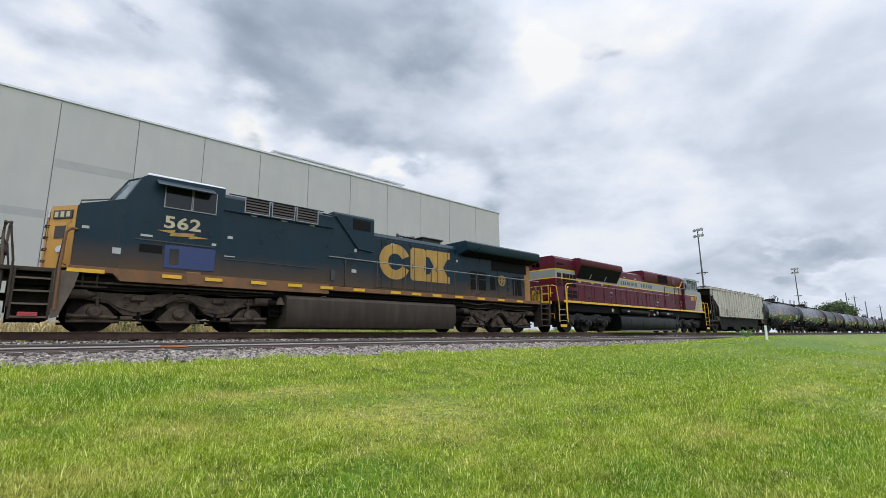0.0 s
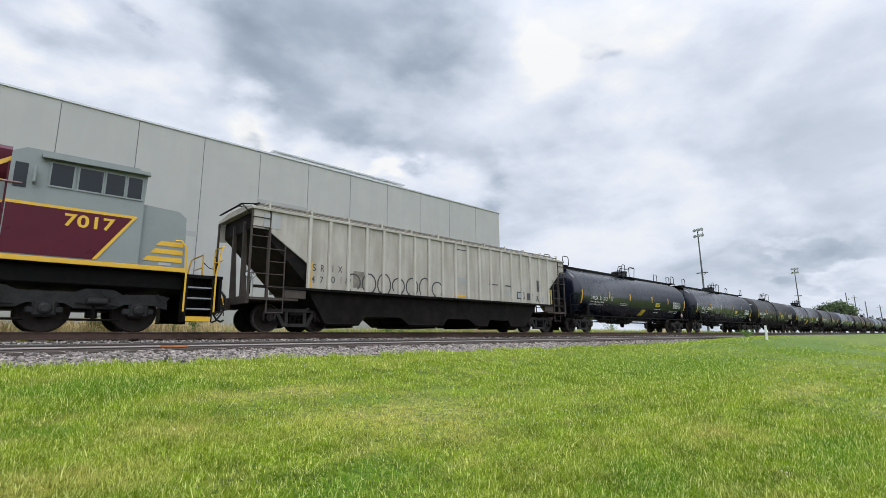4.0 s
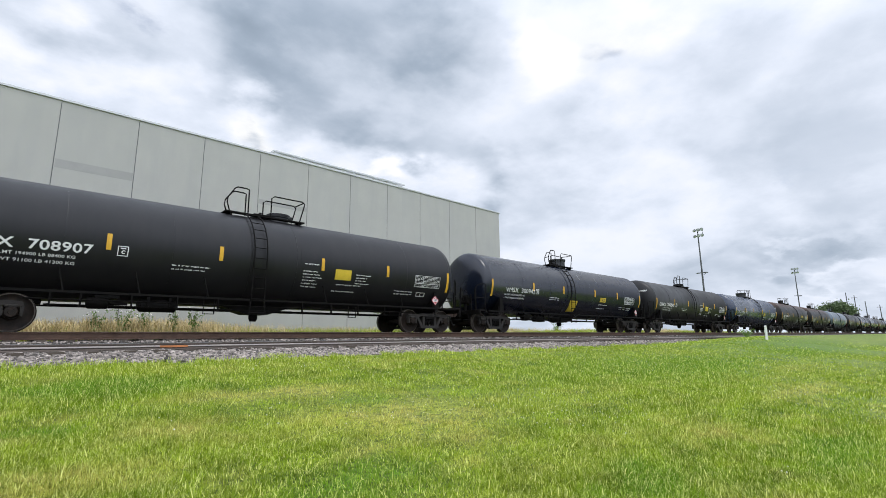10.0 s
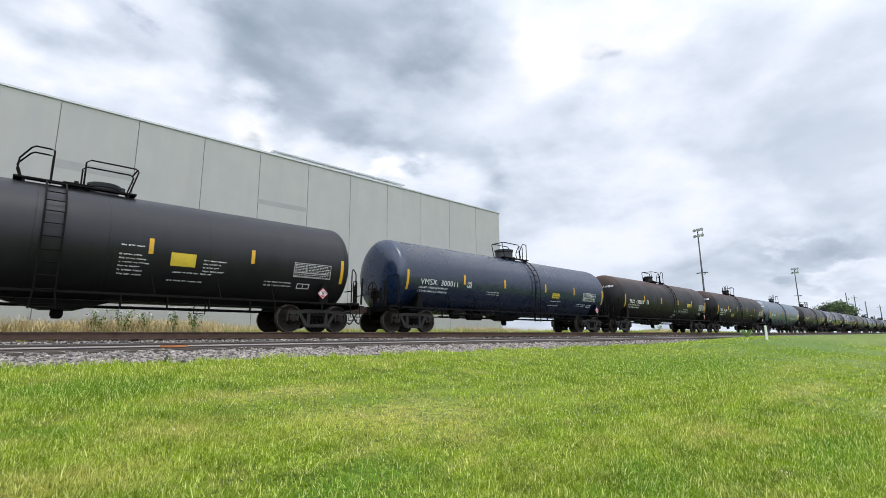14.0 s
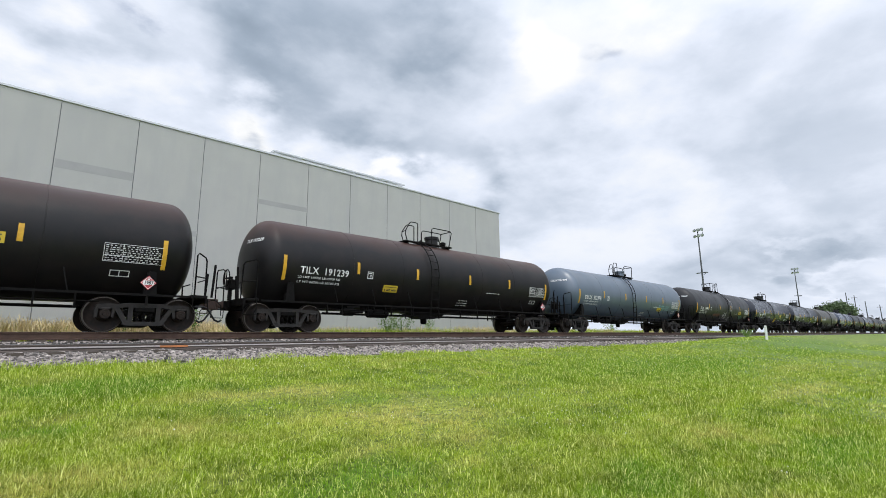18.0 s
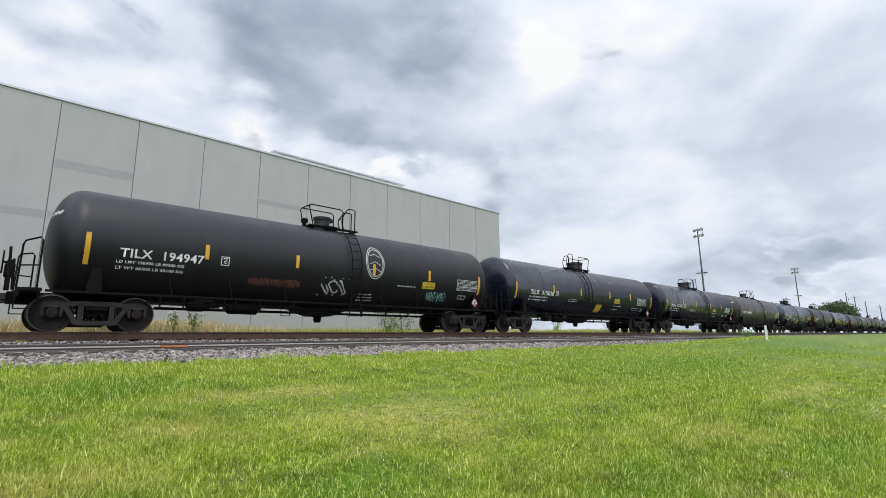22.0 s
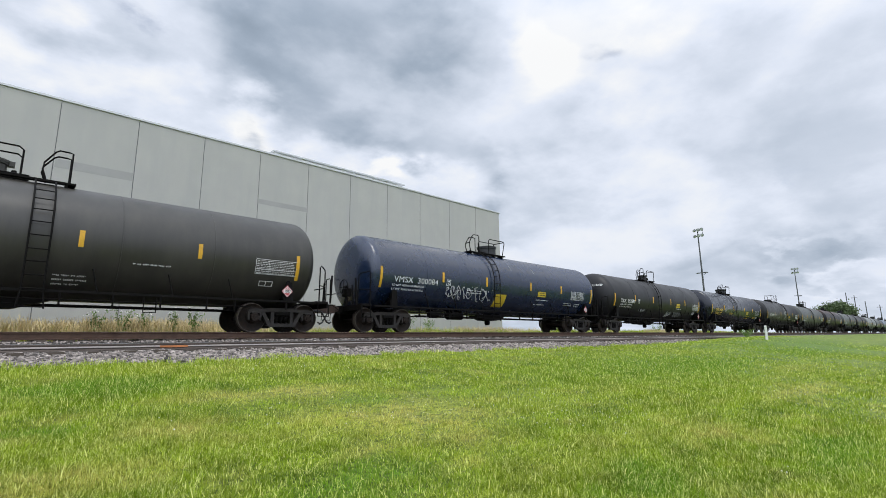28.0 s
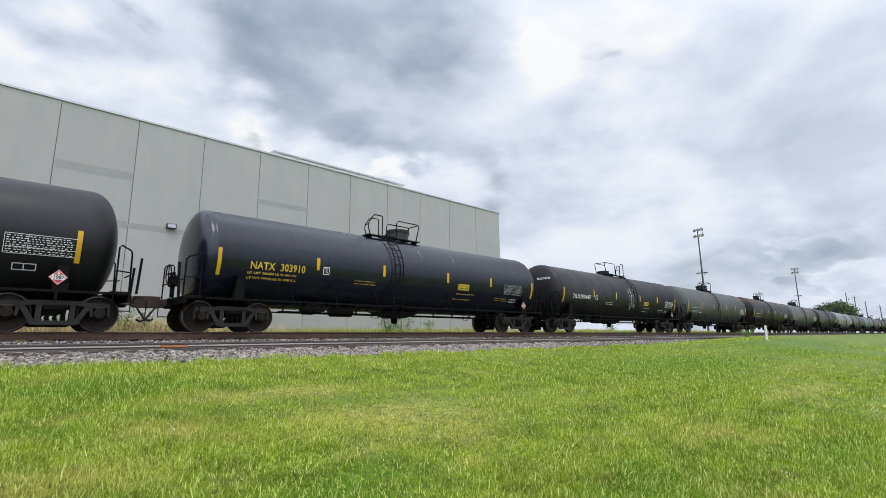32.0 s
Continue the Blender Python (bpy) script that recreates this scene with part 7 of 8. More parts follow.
    part("cab_gold_curve", Shape().slab([(5.9, 3.54), (6.5, 3.56), (7.0, 3.95), (7.4, 4.24), (7.48, 4.22), (7.1, 3.90), (6.55, 3.48), (5.9, 3.46)], "y", -1.345, -1.322), STRIPE, c, smooth=0)
    flat_text("7017", 8.30, 2.56, 0.30, -1.50, STRIPE, c, "loco_number", width=1.05, bold=0.01)
    for i, (a, z) in enumerate(((10.35, 2.34), (10.22, 2.12), (10.05, 1.90))):
        part("nose_bar", Shape().slab([(a, z), (a + 0.12, z + 0.13), (11.02, z + 0.13), (11.03, z)], "y", -1.372, -1.361), STRIPE, c, "golden speed stripe", smooth=0)
    bars(c, "notice", [(10.45, 10.75, 1.80, 1.87), (8.6, 8.7, 2.3, 2.33)], LABEL, -1.363, "small white notice")
    part("gold_sill", Shape().box(7.2, 11.1, -1.535, -1.50, 1.62, 1.74, 0.004), STRIPE, c, smooth=0)
    part("mirror", Shape().box(7.62, 7.68, -1.75, -1.5, 3.45, 3.85, 0.02), LOCO_GREY, c)
    for q in (5.32, 5.71, 6.55, 6.96):
        for i in range(3):
            part("vent_louvre", lambda: Shape().slab([(-1.20, 0.0), (-1.245, -0.01), (-1.245, -0.02), (-1.20, -0.03)], "x", 0.0, 0.17), LOCO_GREY, c, at=pose(q, 0, 2.44 - 0.06 * i), key="vent_louvre", smooth=0)
    part("raised_panel", Shape().box(5.0, 7.15, -1.232, -1.201, 2.50, 2.55, 0.006).box(5.0, 7.15, -1.232, -1.201, 1.86, 1.90, 0.006), MAROON, c, smooth=0)
    part("tall_door", Shape().box(3.86, 4.42, -1.24, -1.201, 1.95, 3.42, 0.008), MAROON, c, "maroon access door", smooth=0)
    part("door_upper", Shape().box(3.865, 4.415, -1.2435, -1.2402, 3.045, 3.41), LOCO_GREY, c, smooth=0)
    part("door_line", Shape().box(3.86, 4.42, -1.2465, -1.2402, 2.985, 3.04), STRIPE, c, smooth=0)
    # rails
    walkway_rail(c, -9.6, 3.7, -1.50, 1.66, 2.72, RAIL_PINK, 9, MAROON)
    part("long_hand_rail", Shape().tube([(3.7, -1.5, 2.72), (3.85, -1.5, 2.78), (4.5, -1.5, 3.33), (4.65, -1.5, 3.38), (7.45, -1.5, 3.44)], 0.024, 7), RAIL_PINK, c)
    for a in (5.01, 5.86, 6.70):
        part("stanchion", Shape().rod((0, 0, 1.66), (0, 0, 3.40), 0.024, 7), MAROON, c, at=pose(a, -1.5, 0), key="tall_stanchion")
    part("rear_rail", Shape().tube([(-10.22, -1.53, 0.7), (-10.22, -1.53, 1.7), (-10.22, -1.53, 2.55), (-10.08, -1.53, 2.66), (-9.5, -1.5, 2.72)], 0.03, 7), STRIPE, c, "golden hand rail")
    # below
    part("fuel_tank", Shape().slab([(-1.28, 1.12), (-1.47, 0.98), (-1.52, 0.86), (-1.52, 0.34), (-1.46, 0.20), (-1.30, 0.12), (1.30, 0.12), (1.46, 0.20), (1.52, 0.34), (1.52, 0.86), (1.47, 0.98), (1.28, 1.12)], "x", -4.0, 4.66), TANK_BLACK, c, "long black fuel tank", smooth=30)
    part("tank_edge", Shape().box(-3.95, 4.6, -1.50, -1.40, 0.10, 0.13), CHROME, c, "worn lower edge of the tank", smooth=0)
    for q in (-2.6, -0.9, 0.8, 2.5):
        part("tank_seam", lambda: Shape().box(-0.012, 0.012, -1.526, -1.50, 0.34, 0.86), UNDER, c, at=pose(q, 0, 0), key="tank_seam", smooth=0)
    part("air_reservoir", Shape().turn([(-3.6, 0.0), (-3.6, 0.12), (-3.5, 0.19), (0.4, 0.19), (0.5, 0.12), (0.5, 0.0)], "x", (0, -1.25, 1.36), 16), TANK_BLACK, c)
    part("air_reservoir", Shape().turn([(2.3, 0.0), (2.3, 0.12), (2.4, 0.19), (4.6, 0.19), (4.7, 0.12), (4.7, 0.0)], "x", (0, -1.25, 1.36), 16), TANK_BLACK, c)
    part("valve_gear", Shape().box(0.52, 0.62, -1.46, -1.40, 1.48, 1.56, 0.02).box(0.88, 1.04, -1.46, -1.40, 1.48, 1.56, 0.02), LABEL, c)
    part("drain_valve", Shape().turn([(0, 0.06), (0.10, 0.06), (0.16, 0.03)], "z", (1.22, -1.42, 1.15), 10).rod((1.2, -1.42, 1.2), (1.0, -1.42, 1.25), 0.025, 6), CHROME, c)
    part("drain_valve", Shape().turn([(0, 0.07), (0.12, 0.07), (0.2, 0.04)], "z", (1.75, -1.42, 1.28), 10).rod((1.6, -1.42, 1.3), (1.9, -1.42, 1.28), 0.025, 6), CHROME, c)
    part("red_handle", Shape().tube([(0.18, -1.45, 1.12), (0.25, -1.47, 1.24), (0.42, -1.45, 1.28)], 0.03, 6), RED_TAG, c, "small red valve handle")
    bars(c, "notice", [(-2.9, -2.6, 1.30, 1.40), (3.4, 3.7, 1.30, 1.40), (-5.0, -4.8, 1.25, 1.45)], LABEL, -1.445, "small white notices")
    loco_truck(c, -7.25, "plain", TRUCK_BLACK, 1.95)
    loco_truck(c, 8.20, "plain", TRUCK_BLACK, 1.92)
    pilot_steps(c, -10.15, -1, UNDER, CHROME, STRIPE, 1.6)
    pilot_steps(c, 11.1, 1, UNDER, CHROME, STRIPE, 1.6)
    part("lower_step", Shape().box(-10.88, -10.28, -1.53, -1.50, 0.28, 0.42), STRIPE, c, "golden step edge", smooth=0)
    part("lower_step", Shape().box(11.2, 11.85, -1.53, -1.50, 0.28, 0.42), STRIPE, c, "golden step edge", smooth=0)
    for a in (-1.15, -0.75, -0.35, 0.35, 0.75, 1.15):
        part("gate_post", Shape().rod((0, 0, 1.62), (0, 0, 2.48), 0.02, 6), STRIPE, c, at=pose(-11.36, a, 0), key="gate_post")
    part("gate_rail", Shape().tube([(-11.36, -1.3, 1.9), (-11.36, -1.28, 2.40), (-11.34, -1.15, 2.50), (-11.36, 1.15, 2.50), (-11.36, 1.3, 2.3)], 0.024, 7).rod((-11.36, -1.15, 2.05), (-11.36, 1.15, 2.05), 0.018, 6), STRIPE, c, "golden end rails")
    part("drop_gate", Shape().box(-11.40, -11.33, -0.62, -0.1, 1.70, 2.30, 0.02), STRIPE, c, "golden steel gate plate", smooth=0)
    part("rear_platform_edge", Shape().box(-11.42, -11.36, -1.35, 1.35, 1.50, 1.66, 0.02), STRIPE, c)
    part("cable_hose", Shape().tube([(-11.4, -0.5, 2.2), (-11.6, -0.5, 2.25), (-11.8, -0.5, 1.9), (-11.9, -0.5, 1.4), (-11.7, -0.5, 1.1)], 0.03, 7).tube([(-11.4, -0.9, 2.3), (-11.9, -0.9, 2.2), (-12.4, -0.9, 2.3)], 0.02, 6), RUBBER, c)
    part("truck_hose", Shape().tube([(5.2, -1.3, 1.3), (5.1, -1.45, 0.9), (4.95, -1.5, 0.55), (5.05, -1.5, 0.30), (5.4, -1.45, 0.27), (5.6, -1.35, 0.35)], 0.032, 7).tube([(5.7, -1.3, 1.4), (5.5, -1.42, 1.1), (5.2, -1.45, 0.85)], 0.026, 7), RUBBER, c, "black hose loop beside the truck")
    coupler(c, -11.9, -1)
    coupler(c, 12.15, 1)
    return c


def covered_hopper(x):
    c = tagged(new("hopper_car"), "weathered light grey covered hopper car with ribbed sides", "hopper car")
    c.location = (x, LEVEL, 0)
    side = [(-8.06, 3.84), (8.20, 3.84), (8.20, 3.12), (7.14, 2.22), (7.14, 1.42), (-6.70, 1.42), (-6.70, 2.22), (-8.06, 3.12)]
    for k in (-1, 1):
        part("side_sheet", Shape().slab(side, "y", -0.03, 0.03), HOPPER_GREY, c, at=pose(0, k * 1.50, 0), key="hopper_side", smooth=0)
        part("end_wing", Shape().box(-8.68, -8.10, -0.02, 0.02, 3.20, 3.82), HOPPER_GREY, c, at=pose(0, k * 1.50, 0), key="hopper_wing", smooth=0)
        part("end_wing", Shape().box(8.10, 8.68, -0.02, 0.02, 3.20, 3.82), HOPPER_GREY, c, at=pose(0, k * 1.50, 0), key="hopper_wing_b", smooth=0)
    part("roof", Shape().slab([(-1.53, 3.84), (-1.45, 3.93), (-0.6, 4.03), (0.6, 4.03), (1.45, 3.93), (1.53, 3.84)], "x", -8.68, 8.68), HOPPER_GREY, c)
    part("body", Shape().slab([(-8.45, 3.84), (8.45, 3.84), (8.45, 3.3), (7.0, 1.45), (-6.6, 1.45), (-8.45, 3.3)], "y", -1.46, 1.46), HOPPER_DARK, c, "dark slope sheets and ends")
    xs_ = [-6.70 + 0.765 * i for i in range(19)]
    for a in xs_:
        part("rib", Shape().slab([(-0.06, 0), (0.06, 0), (0.045, -0.07), (-0.045, -0.07)], "z", 1.42, 3.80), HOPPER_RIB, c, at=pose(a, -1.53, 0), key="hopper_rib", smooth=0)
        part("rib_streak", Shape().box(0.061, 0.078, -0.004, 0.0, 1.45, 3.78).box(-0.074, -0.061, -0.004, 0.0, 1.45, 3.78), HOPPER_STAIN, c, at=pose(a, -1.5305, 0), key="rib_streak", smooth=0)
    part("top_chord", Shape().box(-8.68, 8.68, -1.59, -1.50, 3.80, 3.89, 0.01), HOPPER_GREY, c)
    part("side_sill", Shape().box(-8.5, 8.5, -1.56, -1.50, 1.34, 1.43, 0.01), HOPPER_DARK, c)
    for y in (-1.02, -0.72):
        part("roof_walk", Shape().box(-8.3, 8.3, y - 0.05, y + 0.05, 4.12, 4.165), HOPPER_STAIN, c, "weathered roof walkway", smooth=0)
    for k in (-1, 1):
        part("end_walk", Shape().box(8.35, 8.42, -1.3, 1.3, 4.06, 4.09).box(8.78, 8.84, -1.0, 1.0, 4.03, 4.06).rod((8.40, -1.2, 4.07), (8.8, -1.0, 4.05), 0.02, 6).rod((8.40, -0.6, 4.07), (8.8, -0.6, 4.05), 0.02, 6).rod((8.62, -1.2, 3.75), (8.8, -1.0, 4.03), 0.02, 6), HOPPER_DARK, c, "dark end platform bracket", at=Matrix.Diagonal((k, 1, 1, 1)), key="end_walk", smooth=0)
    for i in range(12):
        part("walk_bracket", Shape().box(-0.025, 0.025, -1.50, -0.66, 4.095, 4.118).box(-0.025, 0.025, -1.50, -1.46, 3.9, 4.1), HOPPER_RIB, c, at=pose(-8.1 + i * 1.472, 0, 0), key="walk_bracket", smooth=0)
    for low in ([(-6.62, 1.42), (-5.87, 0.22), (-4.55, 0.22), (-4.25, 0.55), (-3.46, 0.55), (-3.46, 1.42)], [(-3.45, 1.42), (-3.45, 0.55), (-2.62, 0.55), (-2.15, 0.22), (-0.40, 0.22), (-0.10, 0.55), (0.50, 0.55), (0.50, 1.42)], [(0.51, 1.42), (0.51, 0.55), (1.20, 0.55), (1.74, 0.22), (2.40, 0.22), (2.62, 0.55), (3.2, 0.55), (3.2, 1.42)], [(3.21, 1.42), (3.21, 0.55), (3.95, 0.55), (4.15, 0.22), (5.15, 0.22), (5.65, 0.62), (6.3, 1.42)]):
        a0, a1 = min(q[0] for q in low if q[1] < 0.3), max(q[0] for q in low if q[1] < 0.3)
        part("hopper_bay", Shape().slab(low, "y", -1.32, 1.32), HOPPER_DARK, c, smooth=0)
        part("outlet_gate", Shape().box(a0 - 0.1, a1 + 0.1, -0.8, 0.8, 0.16, 0.23, 0.01).rod((a0, -1.36, 0.27), (a1, -1.36, 0.27), 0.03, 7), UNDER, c, smooth=0)
    part("centre_sill", Shape().box(-8.6, 8.6, -0.25, 0.25, 0.75, 1.05, 0.02), UNDER, c)
    for k in (-1, 1):
        m = Matrix.Diagonal((k, 1, 1, 1))
        part("end_frame", Shape().box(8.03, 8.11, -1.53, -1.45, 1.0, 3.84).box(8.03, 8.11, 1.45, 1.53, 1.0, 3.84).box(8.62, 8.68, -1.53, -1.47, 1.0, 3.84).box(8.62, 8.68, 1.47, 1.53, 1.0, 3.84).box(7.0, 8.68, -1.5, 1.5, 0.98, 1.06, 0.01).box(8.6, 8.7, -1.5, 1.5, 0.85, 1.1, 0.01), HOPPER_END, c, at=m, key="hopper_end", smooth=0)
        part("corner_plate", Shape().box(6.75, 7.5, -1.52, -1.44, 1.06, 1.34, 0.01), HOPPER_END, c, at=m, key="corner_plate", smooth=0)
        ladder = Shape()
        for q in (8.08, 7.55):
            ladder.rod((q, -1.55, 0.55), (q, -1.55, 3.82 if q > 8 else 2.75), 0.022, 6)
        for i in range(6):
            ladder.rod((8.66 if i % 2 else 8.08, -1.56, 0.58 + 0.40 * i), (7.55, -1.56, 0.58 + 0.40 * i), 0.016, 6)
        for i in range(3):
            ladder.rod((8.08, -1.56, 2.95 + 0.30 * i), (8.66, -1.56, 2.95 + 0.30 * i), 0.016, 6)
        part("end_ladder", ladder, HOPPER_END, c, at=m, key="hopper_ladder%d" % k)
        part("end_post", Shape().slab([(8.3, 1.05), (8.5, 1.05), (8.52, 3.6), (8.44, 3.6)], "y", -0.5, -0.4).slab([(8.3, 1.05), (8.5, 1.05), (8.52, 3.6), (8.44, 3.6)], "y", 0.4, 0.5), HOPPER_END, c, at=m, key="hopper_post", smooth=0)
        freight_truck(c, k * 6.85)
        coupler(c, k * 8.65, k)
    diamond(c, -8.55, -1.35, 1.75, DARK_PRINT)
    for body, xa, z, w in (("S", -6.58, 2.02, 0.16), ("R", -6.26, 2.02, 0.15), ("I", -5.82, 2.04, 0.05), ("X", -5.58, 2.04, 0.17), ("4", -6.60, 1.62, 0.15), ("7", -6.28, 1.62, 0.14), ("0", -5.84, 1.66, 0.15), ("1", -5.50, 1.66, 0.06), ("0", -5.20, 1.68, 0.14)):
        flat_text(body, xa, z, 0.23, -1.5345, PRINT_GREY, c, "stencil_letter", width=w, bold=0.002)
    part("letter_panel", Shape().box(-4.95, -4.5, -1.534, -1.5305, 1.55, 2.15), HOPPER_STAIN, c, "grey patch of faded paint", smooth=0)
    part("yellow_strip", Shape().box(-6.62, -6.56, -1.545, -1.532, 1.46, 2.3), YELLOW, c, smooth=0)
    part("yellow_strip", Shape().box(7.14, 7.24, -1.64, -1.622, 1.45, 2.2), OLD_YELLOW, c, smooth=0)
    part("yellow_strip", Shape().box(0.1, 0.8, -1.545, -1.532, 1.50, 1.58), YELLOW, c, smooth=0)
    for a, b, z0, z1, mt in ((3.56, 4.1, 2.16, 2.21, DARK_PRINT), (4.42, 5.00, 1.60, 1.95, DARK_PRINT), (5.22, 5.68, 1.58, 1.92, PRINT_GREY), (6.08, 6.45, 2.05, 2.62, PRINT_GREY), (2.35, 3.0, 2.16, 2.20, DARK_PRINT), (6.4, 6.65, 1.60, 1.80, LETTER_GREY), (0.2, 1.0, 3.55, 3.59, DARK_PRINT), (-8.3, -7.75, 3.25, 3.70, LABEL)):
        part("side_panel", Shape().box(a, b, -1.542, -1.532, z0, z1), mt, c, smooth=0)
    part("panel_face", Shape().box(4.47, 4.95, -1.547, -1.543, 1.66, 1.90), LETTER_GREY, c, smooth=0)
    bars(c, "small_print", [(0.25, 0.95, 2.0 + 0.07 * i, 2.03 + 0.07 * i) for i in range(5)] + [(5.22, 5.7, 2.02 + 0.08 * i, 2.05 + 0.08 * i) for i in range(3)] + [(3.6, 4.1, 1.62 + 0.08 * i, 1.645 + 0.08 * i) for i in range(6)], LETTER_GREY, -1.532, "faded rows of small print")
    # sprayed loops along the lower side
    s = Shape()
    for i in range(7):
        cx, w, h = -4.95 + 0.68 * i, 0.30, 0.30 + 0.06 * (i % 3)
        loop = [(cx - w + 0.10 * q, 1.40 + 0.02 * q) for q in range(3)] + [(cx + w * math.cos(radians(250 - 30 * q)), 1.74 + h * math.sin(radians(250 - 30 * q))) for q in range(1, 11)]
        if i % 2:
            loop = loop[3:] + [(cx + 0.1, 1.42), (cx + 0.42, 1.40)]
        for u, v in zip(loop, loop[1:]):
            d = Vector((v[0] - u[0], v[1] - u[1])).normalized() * 0.026
            s.slab([(u[0] - d.y, u[1] + d.x), (u[0] + d.y, u[1] - d.x), (v[0] + d.y, v[1] - d.x), (v[0] - d.y, v[1] + d.x)], "y", -1.536, -1.531)
    part("spray_tag", s, DARK_PRINT, c, "black sprayed unreadable graffiti", smooth=0)
    s = Shape()
    for i in range(4):
        s.slab([(6.0 + 0.16 * i, 1.55), (6.06 + 0.16 * i, 1.55), (6.12 + 0.16 * i - 0.2 * (i % 2), 1.82), (6.06 + 0.16 * i - 0.2 * (i % 2), 1.82)], "y", -1.538, -1.531)
    part("spray_tag", s, DARK_PRINT, c, smooth=0)
    return c


CARS.append(blue_locomotive(10.8))
CARS.append(maroon_locomotive(33.6))
CARS.append(covered_hopper(55.12))

